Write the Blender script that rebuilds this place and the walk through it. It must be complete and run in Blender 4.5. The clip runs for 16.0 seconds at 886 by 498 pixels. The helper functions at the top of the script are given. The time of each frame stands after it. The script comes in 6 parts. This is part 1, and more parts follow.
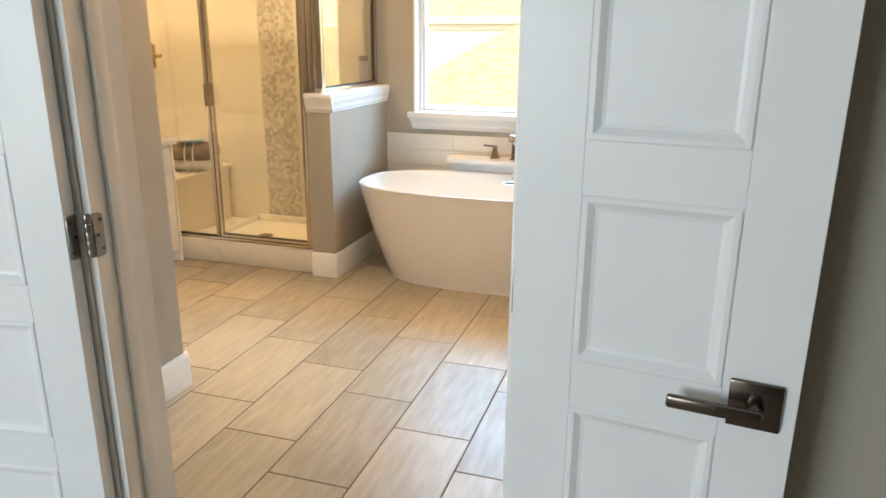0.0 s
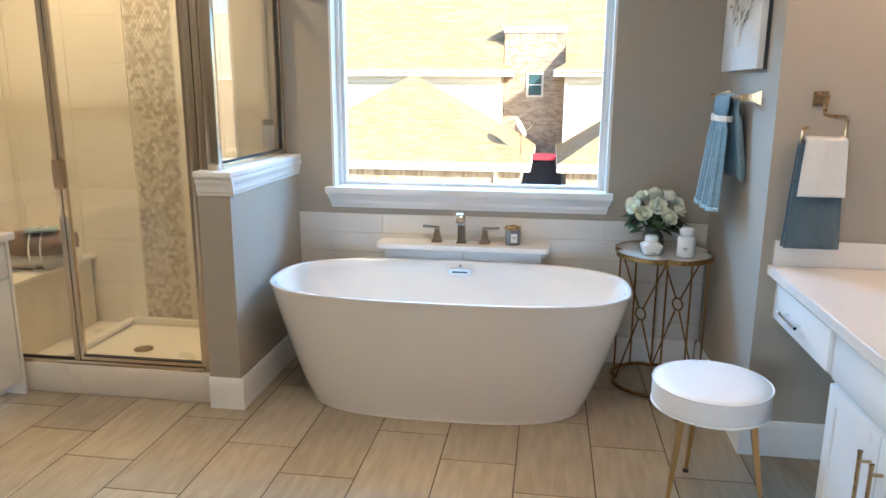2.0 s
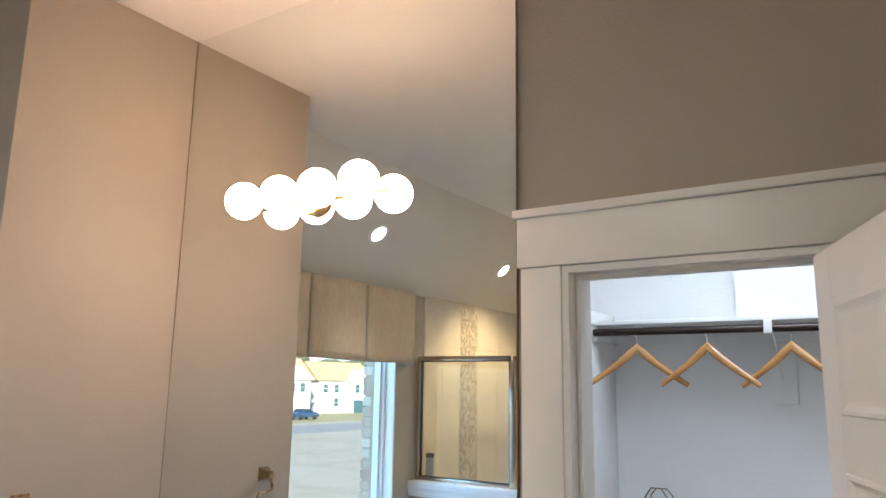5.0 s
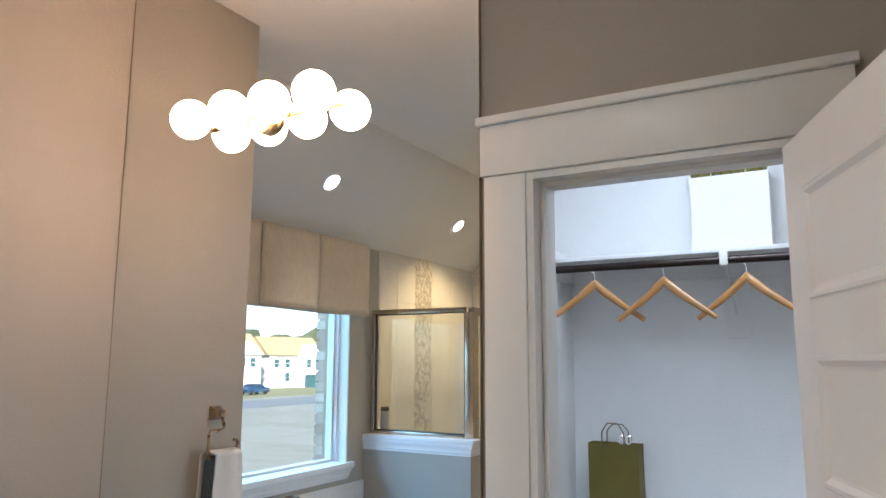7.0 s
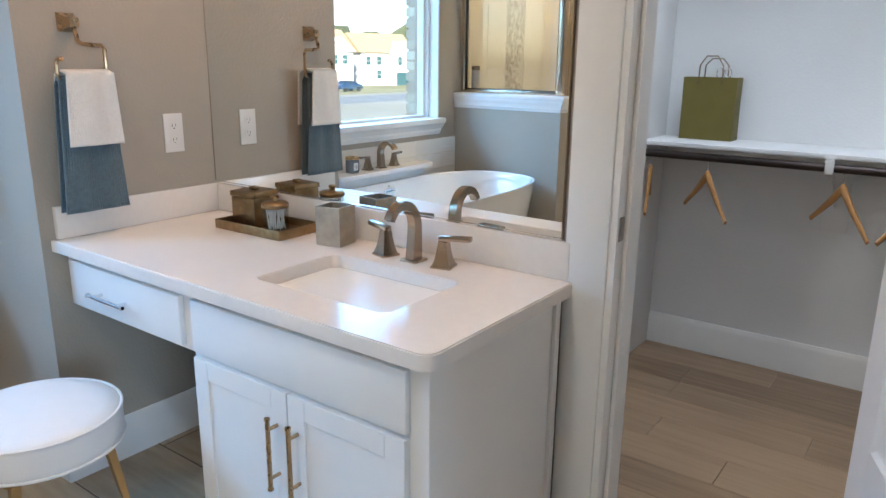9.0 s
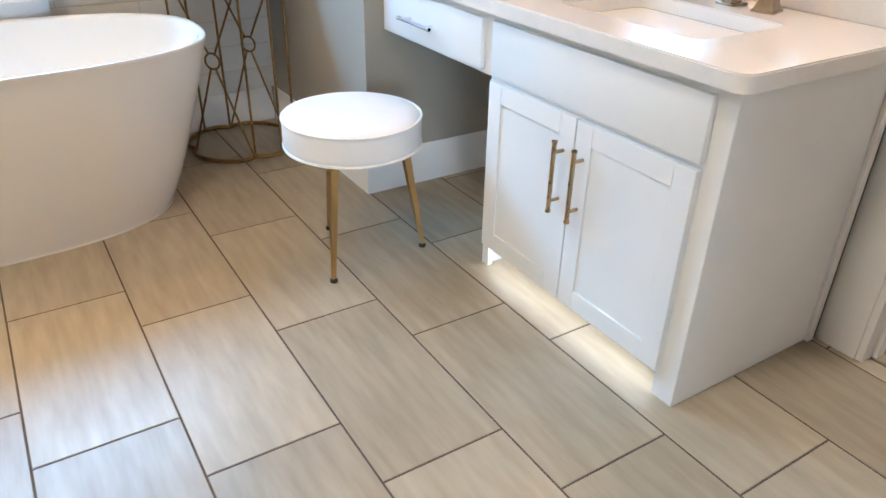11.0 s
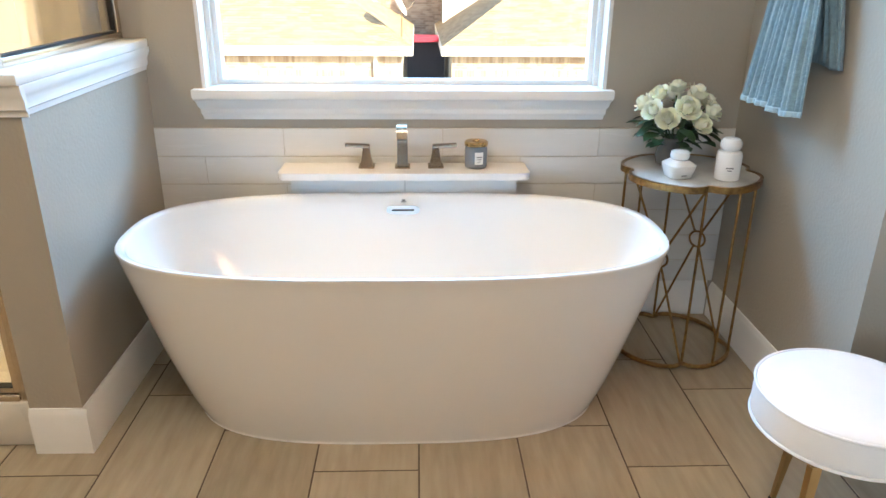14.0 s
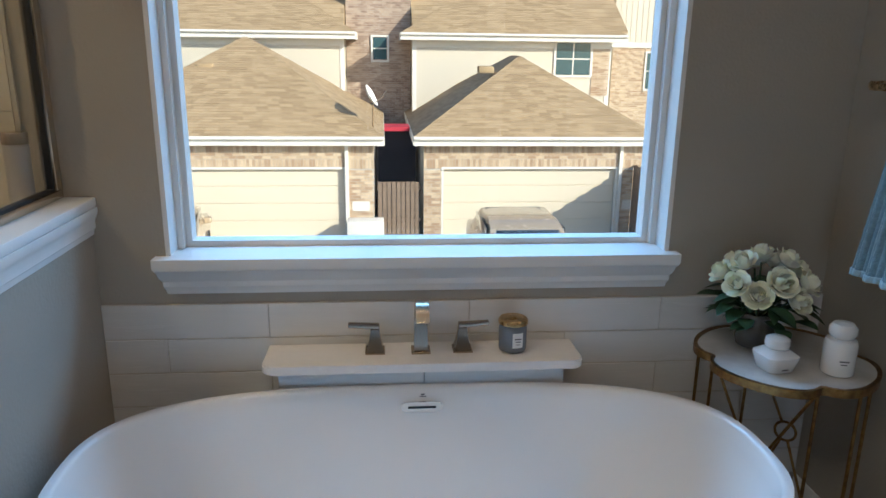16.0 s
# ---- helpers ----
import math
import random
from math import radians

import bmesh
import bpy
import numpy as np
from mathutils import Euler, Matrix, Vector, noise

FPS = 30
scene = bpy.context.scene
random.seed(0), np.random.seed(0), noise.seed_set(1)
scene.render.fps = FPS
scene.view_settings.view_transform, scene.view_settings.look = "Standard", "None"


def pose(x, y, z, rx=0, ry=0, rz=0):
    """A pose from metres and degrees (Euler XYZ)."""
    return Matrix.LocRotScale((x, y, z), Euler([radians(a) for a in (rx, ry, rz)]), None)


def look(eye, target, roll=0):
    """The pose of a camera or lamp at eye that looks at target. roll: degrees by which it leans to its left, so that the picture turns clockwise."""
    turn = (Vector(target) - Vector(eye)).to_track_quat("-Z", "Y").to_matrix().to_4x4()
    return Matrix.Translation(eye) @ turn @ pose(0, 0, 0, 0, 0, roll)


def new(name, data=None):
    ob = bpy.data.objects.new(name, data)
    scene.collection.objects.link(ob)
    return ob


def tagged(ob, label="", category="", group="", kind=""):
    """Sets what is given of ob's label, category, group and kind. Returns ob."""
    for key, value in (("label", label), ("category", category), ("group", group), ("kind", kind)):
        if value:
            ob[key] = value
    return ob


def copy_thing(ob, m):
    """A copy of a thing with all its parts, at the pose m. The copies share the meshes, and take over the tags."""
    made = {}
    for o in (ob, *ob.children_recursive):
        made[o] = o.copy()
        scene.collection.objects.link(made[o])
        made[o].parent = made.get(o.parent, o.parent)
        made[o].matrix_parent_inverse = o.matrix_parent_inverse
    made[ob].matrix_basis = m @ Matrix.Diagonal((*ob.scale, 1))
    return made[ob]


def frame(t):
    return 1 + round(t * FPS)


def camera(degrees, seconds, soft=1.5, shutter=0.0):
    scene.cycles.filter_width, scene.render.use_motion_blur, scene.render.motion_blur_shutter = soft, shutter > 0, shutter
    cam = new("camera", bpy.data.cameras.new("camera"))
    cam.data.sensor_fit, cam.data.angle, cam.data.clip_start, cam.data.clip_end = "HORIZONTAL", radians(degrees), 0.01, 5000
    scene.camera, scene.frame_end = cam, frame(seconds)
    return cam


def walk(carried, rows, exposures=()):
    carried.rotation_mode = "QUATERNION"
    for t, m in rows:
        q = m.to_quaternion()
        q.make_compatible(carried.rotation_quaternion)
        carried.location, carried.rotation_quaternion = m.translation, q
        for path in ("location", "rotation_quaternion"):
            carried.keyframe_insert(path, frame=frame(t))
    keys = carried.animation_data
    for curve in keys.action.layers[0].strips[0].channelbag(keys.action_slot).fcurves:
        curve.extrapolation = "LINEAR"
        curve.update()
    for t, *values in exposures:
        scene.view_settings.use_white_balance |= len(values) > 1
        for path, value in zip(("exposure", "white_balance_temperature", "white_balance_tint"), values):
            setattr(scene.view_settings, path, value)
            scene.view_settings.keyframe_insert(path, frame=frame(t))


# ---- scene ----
cam = camera(63.5, 16.0)
PATH = [
    (0, (0.908, -3.483, 1.441), (0.331, -1.656, 0.868), 0.4),
    (0.5, (0.763, -3.298, 1.447), (0.154, -1.466, 0.926), 0.2),
    (1, (0.566, -3.115, 1.451), (0.045, -1.246, 0.963), 0.1),
    (1.5, (0.487, -2.846, 1.456), (0.07, -0.947, 0.985), 0.2),
    (2, (0.39, -2.625, 1.473), (0.108, -0.695, 1.033), 0.3),
    (2.5, (0.238, -2.481, 1.491), (0.243, -0.525, 1.072), 0.3),
    (3, (0.166, -2.341, 1.559), (0.684, -0.448, 1.172), 0.6),
    (3.5, (0.226, -2.159, 1.611), (1.219, -0.437, 1.393), 1.2),
    (4, (0.313, -2.026, 1.667), (1.644, -0.536, 1.747), 1.2),
    (4.5, (0.225, -2.006, 1.758), (1.795, -0.803, 2.054), 0.9),
    (4.7, (0.192, -2.013, 1.807), (1.807, -0.885, 2.153), 1.0),
    (6.8, (0.245, -1.947, 1.673), (1.961, -0.996, 2.063), 0.2),
    (7, (0.261, -1.942, 1.649), (1.986, -0.978, 1.955), 0.2),
    (7.5, (0.268, -1.934, 1.564), (1.996, -0.932, 1.651), 0.4),
    (8, (0.265, -1.912, 1.479), (1.974, -0.881, 1.351), 0.3),
    (8.2, (0.264, -1.936, 1.458), (1.948, -0.88, 1.24), 0.4),
    (10.3, (0.208, -1.957, 1.192), (1.452, -0.654, 0.323), 1.2),
    (10.5, (0.191, -1.952, 1.184), (1.358, -0.613, 0.264), 1.3),
    (11, (0.145, -1.954, 1.156), (1.081, -0.493, 0.16), 1.2),
    (11.5, (0.094, -1.932, 1.167), (0.78, -0.362, 0.135), 1.0),
    (12, (0.032, -1.914, 1.176), (0.473, -0.263, 0.137), 1.1),
    (12.5, (0.024, -1.843, 1.238), (0.242, -0.131, 0.226), 0.8),
    (13, (0.013, -1.784, 1.271), (0.092, -0.019, 0.333), 0.4),
    (13.5, (-0.05, -1.696, 1.324), (0.014, 0.121, 0.49), 0.5),
    (14, (0.001, -1.494, 1.364), (0.07, 0.364, 0.626), 0.5),
    (14.5, (-0.006, -1.357, 1.395), (0.07, 0.528, 0.731), 0.5),
    (15, (-0.131, -1.231, 1.454), (-0.032, 0.677, 0.863), 0.4),
    (15.5, (-0.188, -1.093, 1.505), (-0.062, 0.829, 0.969), 0.4),
    (16, (-0.162, -0.848, 1.515), (0.003, 1.073, 0.983), 0.7),
]
EXPOSURES = [(0.0, 2.18, 6500, 10), (0.7, 1.98, 6050, 10), (1.5, 1.84, 5350, 9), (3.0, 1.54, 5300, 8), (3.5, 1.34, 5500, 8), (4.5, 1.54, 5300, 8), (8.0, 1.44, 4950, 8), (10.3, 2.18, 5450, 9), (12.5, 2.20, 5650, 8), (13.5, 2.22, 5700, 8), (14.5, 1.80, 5600, 9), (15.5, 1.02, 5450, 9), (16.0, 0.53, 5200, 9)]
walk(cam, [(t, look(eye, target, roll)) for t, eye, target, roll in PATH], EXPOSURES)

# ---------------- world and sun ----------------
SUN_AZ, SUN_EL = 130.0, 26.0          # the sun stands behind the window wall's back, to the right
world = bpy.data.worlds.new("sky_world")
scene.world = world
world.use_nodes = True
wn = world.node_tree
wn.nodes.clear()
sky = wn.nodes.new("ShaderNodeTexSky")
sky.sky_type = "NISHITA"
sky.sun_disc = False
sky.sun_elevation = radians(SUN_EL)
sky.sun_rotation = radians(SUN_AZ)
bg = wn.nodes.new("ShaderNodeBackground")
bg.inputs["Strength"].default_value = 0.15
wo = wn.nodes.new("ShaderNodeOutputWorld")
wn.links.new(sky.outputs[0], bg.inputs[0])
wn.links.new(bg.outputs[0], wo.inputs[0])


def lamp(name, kind, energy, color, m, size=0.1, size_y=None, spot=None):
    d = bpy.data.lights.new(name, kind)
    d.energy, d.color = energy, color
    if kind == "AREA":
        d.size = size
        if size_y:
            d.shape, d.size_y = "RECTANGLE", size_y
    elif kind == "SUN":
        d.angle = radians(0.5)
    else:
        d.shadow_soft_size = size
        if kind == "SPOT":
            d.spot_size, d.spot_blend = radians(spot or 120), 0.6
    ob = new(name, d)
    ob.matrix_world = m
    return ob


_a, _e = radians(SUN_AZ), radians(SUN_EL)
lamp("sun", "SUN", 4.8, (1.0, 0.825, 0.58), look((0, 0, 30), (-math.sin(_a) * math.cos(_e), -math.cos(_a) * math.cos(_e), 30 - math.sin(_e))))
WARM = (1.0, 0.83, 0.62)
lamp("tub_downlight_lamp", "SPOT", 6, WARM, look((-0.15, 0.86, 2.70), (-0.15, 0.30, 0)), 0.05, spot=84)
lamp("shower_downlight_lamp", "SPOT", 52, (1.0, 0.66, 0.29), look((-1.9, 0.52, 3.02), (-1.95, 0.60, 0)), 0.05, spot=106)
for _x, _y in ((-0.25, -1.05), (-1.75, -0.95)):
    lamp("main_downlight_lamp", "AREA", 6.5, (1.0, 0.83, 0.62), look((_x, _y, 3.105), (_x, _y + 0.0001, 0)), 0.15)
lamp("closet_lamp", "AREA", 7.8, (1.0, 0.95, 0.89), look((2.55, -1.5, 2.98), (2.55, -1.5, 0)), 0.6, 0.6)
# added fill lamp, out of view: cool daylight through the doorway from behind
lamp("bedroom_daylight_fill", "AREA", 29, (0.74, 0.88, 1.0), look((-1.9, -7.0, 1.6), (0.6, -2.0, 1.0)), 1.7, 1.6)
# added blue lamp outside, above the view, boosts the sky's light indoors
lamp("sky_fill_outside", "AREA", 190, (0.35, 0.66, 1.0), look((-0.04, 3.4, 3.25), (-0.04, 0.0, 1.0)), 7.0, 1.2)
for _y0, _y1, _x, _n in ((-1.1, -0.42, 1.318, "vanity_toe_lamp"), (-0.9, 0.2, -2.15, "left_vanity_toe_lamp")):
    _c = (_x, (_y0 + _y1) / 2, 0.066)
    lamp(_n, "AREA", 0.13, (0.96, 0.98, 1.0), look(_c, (_x, _c[1] + 0.0001, 0)), 0.04, abs(_y1 - _y0))

# ---------------- materials ----------------


def mat(name, color, rough=0.5, metal=0.0, var=0.06, scale=6.0, bump=0.0, bscale=180.0, color2=None, spec=None, coat=0.0, stretch=None, island=False, objrand=0.0, trans=0.0, rvar=0.08, sheen=0.0, ior=None, sss=0.0):
    m = bpy.data.materials.new(name)
    m.use_nodes = True
    t = m.node_tree
    b = t.nodes["Principled BSDF"]
    b.inputs["Roughness"].default_value = rough
    b.inputs["Metallic"].default_value = metal
    b.inputs["Coat Weight"].default_value = coat
    if spec is not None:
        b.inputs["Specular IOR Level"].default_value = spec
    if trans:
        b.inputs["Transmission Weight"].default_value = trans
    if ior:
        b.inputs["IOR"].default_value = ior
    if sss:
        b.inputs["Subsurface Weight"].default_value = sss
        b.inputs["Subsurface Radius"].default_value = (0.02, 0.018, 0.010)
        b.inputs["Subsurface Scale"].default_value = 0.6
    if sheen:
        b.inputs["Sheen Weight"].default_value = sheen
    tc = t.nodes.new("ShaderNodeTexCoord")
    mp = t.nodes.new("ShaderNodeMapping")
    if stretch:
        mp.inputs["Scale"].default_value = stretch
    geo = t.nodes.new("ShaderNodeNewGeometry")
    src = geo.outputs["Position"]
    if objrand:
        oi = t.nodes.new("ShaderNodeObjectInfo")
        ad = t.nodes.new("ShaderNodeVectorMath")
        ad.operation = "MULTIPLY_ADD"
        cb = t.nodes.new("ShaderNodeCombineXYZ")
        for k in range(3):
            t.links.new(oi.outputs["Random"], cb.inputs[k])
        ad.inputs[1].default_value = (37.0, 23.0, 11.0)
        t.links.new(cb.outputs[0], ad.inputs[0])
        t.links.new(src, ad.inputs[2])
        src = ad.outputs[0]
    t.links.new(src, mp.inputs["Vector"])
    n1 = t.nodes.new("ShaderNodeTexNoise")
    n1.inputs["Scale"].default_value = scale
    n1.inputs["Detail"].default_value = 6
    n2 = t.nodes.new("ShaderNodeTexNoise")
    n2.inputs["Scale"].default_value = scale * 0.13
    n2.inputs["Detail"].default_value = 2
    t.links.new(mp.outputs[0], n1.inputs["Vector"])
    t.links.new(src, n2.inputs["Vector"])
    mx = t.nodes.new("ShaderNodeMix")
    mx.data_type = "FLOAT"
    mx.inputs[0].default_value = 0.35
    t.links.new(n1.outputs["Fac"], mx.inputs[2])
    t.links.new(n2.outputs["Fac"], mx.inputs[3])
    fac = mx.outputs[0]
    if island or objrand:
        r = geo.outputs["Random Per Island"] if island else oi.outputs["Random"]
        m2 = t.nodes.new("ShaderNodeMix")
        m2.data_type = "FLOAT"
        m2.inputs[0].default_value = 0.5 if island else objrand
        t.links.new(fac, m2.inputs[2])
        t.links.new(r, m2.inputs[3])
        fac = m2.outputs[0]
    cr = t.nodes.new("ShaderNodeMapRange")
    cr.inputs["From Min"].default_value = 0.3
    cr.inputs["From Max"].default_value = 0.7
    t.links.new(fac, cr.inputs["Value"])
    cm = t.nodes.new("ShaderNodeMix")
    cm.data_type = "RGBA"
    c2 = color2 or [c * (1 - var) for c in color]
    c1 = color if color2 else [min(1, c * (1 + var)) for c in color]
    cm.inputs[6].default_value = (*c1, 1)
    cm.inputs[7].default_value = (*c2, 1)
    t.links.new(cr.outputs[0], cm.inputs[0])
    t.links.new(cm.outputs[2], b.inputs["Base Color"])
    if rvar:
        rr = t.nodes.new("ShaderNodeMapRange")
        rr.inputs["To Min"].default_value = max(0.02, rough - rvar)
        rr.inputs["To Max"].default_value = min(1, rough + rvar)
        t.links.new(n1.outputs["Fac"], rr.inputs["Value"])
        t.links.new(rr.outputs[0], b.inputs["Roughness"])
    if bump:
        n3 = t.nodes.new("ShaderNodeTexNoise")
        n3.inputs["Scale"].default_value = bscale
        n3.inputs["Detail"].default_value = 3
        t.links.new(mp.outputs[0], n3.inputs["Vector"])
        bp = t.nodes.new("ShaderNodeBump")
        bp.inputs["Strength"].default_value = bump
        bp.inputs["Distance"].default_value = 0.004
        t.links.new(n3.outputs["Fac"], bp.inputs["Height"])
        t.links.new(bp.outputs[0], b.inputs["Normal"])
    return m


def emitter(name, color, strength):
    m = bpy.data.materials.new(name)
    m.use_nodes = True
    b = m.node_tree.nodes["Principled BSDF"]
    b.inputs["Base Color"].default_value = (0.9, 0.88, 0.84, 1)
    b.inputs["Emission Color"].default_value = (*color, 1)
    b.inputs["Emission Strength"].default_value = strength
    return m


def glass(name, color=(0.97, 0.985, 0.98), rough=0.0, power=4.0, edge=0.55, face=0.03):
    """A thin pane: clear with a Fresnel sheen."""
    m = bpy.data.materials.new(name)
    m.use_nodes = True
    t = m.node_tree
    t.nodes.clear()
    o = t.nodes.new("ShaderNodeOutputMaterial")
    mx = t.nodes.new("ShaderNodeMixShader")
    tr = t.nodes.new("ShaderNodeBsdfTransparent")
    tr.inputs[0].default_value = (*color, 1)
    gl = t.nodes.new("ShaderNodeBsdfGlossy")
    gl.inputs["Roughness"].default_value = rough
    lw = t.nodes.new("ShaderNodeLayerWeight")
    lw.inputs[0].default_value = 0.5
    pw = t.nodes.new("ShaderNodeMath")
    pw.operation = "POWER"
    pw.inputs[1].default_value = power
    t.links.new(lw.outputs["Facing"], pw.inputs[0])
    fr = t.nodes.new("ShaderNodeMath")
    fr.operation = "MULTIPLY_ADD"
    fr.inputs[1].default_value = edge
    fr.inputs[2].default_value = face
    t.links.new(pw.outputs[0], fr.inputs[0])
    t.links.new(fr.outputs[0], mx.inputs[0])
    t.links.new(tr.outputs[0], mx.inputs[1])
    t.links.new(gl.outputs[0], mx.inputs[2])
    t.links.new(mx.outputs[0], o.inputs[0])
    return m


M_WALL = mat("greige_wall_paint", (0.385, 0.345, 0.280), 0.62, var=0.03, scale=3, bump=0.35, bscale=95)
M_CEIL = mat("ceiling_paint", (0.72, 0.70, 0.66), 0.75, var=0.03, scale=3, bump=0.4, bscale=80)
M_TRIM = mat("white_trim_paint", (0.80, 0.785, 0.75), 0.38, var=0.025, scale=9, bump=0.05, bscale=60)
M_CAB = mat("white_cabinet_paint", (0.80, 0.785, 0.75), 0.34, var=0.02, scale=8, bump=0.04, bscale=70)
M_DOOR = mat("white_door_paint", (0.78, 0.78, 0.77), 0.40, var=0.025, scale=7, bump=0.08, bscale=50)
M_CLOSET = mat("closet_white_paint", (0.76, 0.76, 0.75), 0.6, var=0.03, scale=3, bump=0.3, bscale=90)
M_TILE = mat("travertine_look_floor_tile", (0.425, 0.350, 0.243), 0.40, color2=(0.266, 0.212, 0.140), scale=15, stretch=(2.6, 0.36, 1), bump=0.06, bscale=40, objrand=0.20)
M_GROUT = mat("brown_grey_grout", (0.095, 0.066, 0.046), 0.9, var=0.2, scale=30, bump=0.3)
M_STILE = mat("cream_shower_tile", (0.70, 0.64, 0.53), 0.22, var=0.035, scale=10, bump=0.05, bscale=30, objrand=0.25)
M_SGROUT = mat("pale_wall_grout", (0.60, 0.55, 0.47), 0.85, var=0.1, scale=40)
M_WTILE = mat("white_wavy_wall_tile", (0.72, 0.70, 0.66), 0.25, var=0.03, scale=10, bump=0.30, bscale=16, stretch=(0.5, 1, 4.5))
M_MOSAIC = mat("stone_mosaic", (0.66, 0.60, 0.49), 0.4, color2=(0.41, 0.35, 0.265), scale=25, island=True, bump=0.1)
M_PAN = mat("cream_acrylic_shower_pan", (0.74, 0.68, 0.58), 0.3, var=0.03, scale=5)
M_TUB = mat("white_acrylic", (0.82, 0.79, 0.75), 0.16, var=0.012, scale=3, coat=0.3, rvar=0.03)
M_QUARTZ = mat("cream_quartz", (0.80, 0.755, 0.70), 0.2, var=0.03, scale=45, coat=0.1)
M_CERAMIC = mat("white_ceramic", (0.82, 0.80, 0.77), 0.1, var=0.01, scale=4, coat=0.3)
M_NICKEL = mat("brushed_nickel", (0.40, 0.325, 0.245), 0.24, 1.0, var=0.03, scale=18, rvar=0.03)
M_CHROME = mat("polished_chrome", (0.80, 0.80, 0.80), 0.1, 1.0, var=0.03, scale=30)
M_BRONZE = mat("champagne_bronze", (0.47, 0.33, 0.185), 0.28, 1.0, var=0.1, scale=50)
M_FRAME = mat("shower_frame_metal", (0.60, 0.53, 0.43), 0.22, 1.0, var=0.03, scale=12, rvar=0.03)
M_GASKET = mat("black_gasket", (0.02, 0.018, 0.016), 0.6, var=0.1)
M_GOLD = mat("antique_gold_leaf", (0.42, 0.25, 0.085), 0.36, 1.0, color2=(0.13, 0.068, 0.03), scale=55, bump=0.1)
M_BRASS = mat("satin_brass", (0.62, 0.43, 0.20), 0.26, 1.0, var=0.08, scale=40)
M_EDGE = mat("bronze_mirror_edge", (0.26, 0.20, 0.14), 0.35, 1.0, var=0.02, scale=4, rvar=0.0)
M_LEG = mat("antique_brass_leg", (0.47, 0.31, 0.135), 0.30, 1.0, var=0.04, scale=6, rvar=0.02)
M_DARKMETAL = mat("oil_rubbed_bronze", (0.035, 0.024, 0.02), 0.32, 0.6, var=0.2, scale=30)
M_HINGE = mat("satin_nickel_hinge", (0.30, 0.27, 0.235), 0.35, 1.0, var=0.15, scale=60)
M_LEVER = mat("dark_nickel_lever", (0.13, 0.105, 0.085), 0.25, 1.0, var=0.15, scale=60)
M_VINYL = mat("white_leatherette", (0.80, 0.77, 0.74), 0.42, var=0.02, scale=14, bump=0.12, bscale=220)
M_LINEN = mat("oatmeal_linen", (0.60, 0.48, 0.33), 0.9, var=0.10, scale=70, bump=0.5, bscale=420, stretch=(1, 1, 0.35), sheen=0.2)
M_BLUETOWEL = mat("slate_blue_terry", (0.21, 0.32, 0.375), 0.95, var=0.22, scale=90, bump=0.9, bscale=260, sheen=0.4)
M_SLATETOWEL = mat("dark_slate_terry", (0.085, 0.130, 0.158), 0.95, var=0.22, scale=90, bump=0.9, bscale=260, sheen=0.4)
M_WHITETOWEL = mat("white_terry", (0.76, 0.735, 0.69), 0.95, var=0.05, scale=90, bump=0.9, bscale=260, sheen=0.3)
M_BROWNTOWEL = mat("brown_terry", (0.16, 0.095, 0.06), 0.95, var=0.25, scale=90, bump=0.9, bscale=260, sheen=0.3)
M_HEM = mat("pale_blue_hem", (0.42, 0.56, 0.62), 0.9, var=0.08, scale=60, bump=0.4, bscale=300)
M_RIBBON = mat("ivory_satin_ribbon", (0.80, 0.75, 0.66), 0.35, var=0.04)
M_CANVAS = mat("white_plaster_canvas", (0.70, 0.675, 0.63), 0.75, var=0.05, scale=14, bump=0.5, bscale=120)
M_PETAL = mat("cream_plaster_petal", (0.72, 0.66, 0.55), 0.7, var=0.08, scale=30, bump=0.2)
M_MARBLE = mat("grey_veined_marble", (0.72, 0.70, 0.66), 0.12, color2=(0.46, 0.43, 0.38), scale=9, coat=0.3)
M_ROSE = mat("ivory_rose_petal", (0.95, 0.92, 0.72), 0.5, var=0.03, scale=30, sss=0.35)
M_LEAF = mat("dark_rose_leaf", (0.035, 0.075, 0.028), 0.45, var=0.3, scale=30)
M_PLASTIC = mat("white_plastic", (0.76, 0.74, 0.70), 0.35, var=0.02)
M_SLOT = mat("dark_slot", (0.03, 0.03, 0.03), 0.6)
M_WAX = mat("grey_candle_glass", (0.18, 0.20, 0.23), 0.12, var=0.05, coat=0.4)
M_PAPER = mat("white_label_paper", (0.80, 0.79, 0.76), 0.6, var=0.02)
M_INK = mat("grey_print", (0.16, 0.15, 0.15), 0.7)
M_BAGGREEN = mat("olive_kraft_paper", (0.135, 0.110, 0.017), 0.6, var=0.10, scale=12, bump=0.1, bscale=60)
M_BAGWHITE = mat("white_kraft_paper", (0.78, 0.78, 0.78), 0.6, var=0.03, scale=8)
M_TISSUE = mat("olive_tissue_paper", (0.22, 0.20, 0.04), 0.6, var=0.15, scale=25)
M_CORD = mat("pale_paper_cord", (0.66, 0.62, 0.52), 0.8, var=0.05)
M_HANGER = mat("honey_beech_wood", (0.50, 0.27, 0.085), 0.32, color2=(0.36, 0.17, 0.045), scale=20, stretch=(1, 0.2, 1), coat=0.2)
M_PLANK = mat("grey_brown_oak_plank", (0.37, 0.255, 0.150), 0.4, color2=(0.19, 0.125, 0.070), scale=16, stretch=(3.2, 0.16, 1), bump=0.12, bscale=60, objrand=0.35)
M_TRAY = mat("dark_gold_hammered", (0.30, 0.205, 0.10), 0.38, 1.0, var=0.25, scale=45, bump=0.5, bscale=70)
M_GREYSTONE = mat("grey_gold_stone", (0.36, 0.31, 0.235), 0.45, 0.35, var=0.2, scale=35, bump=0.3)
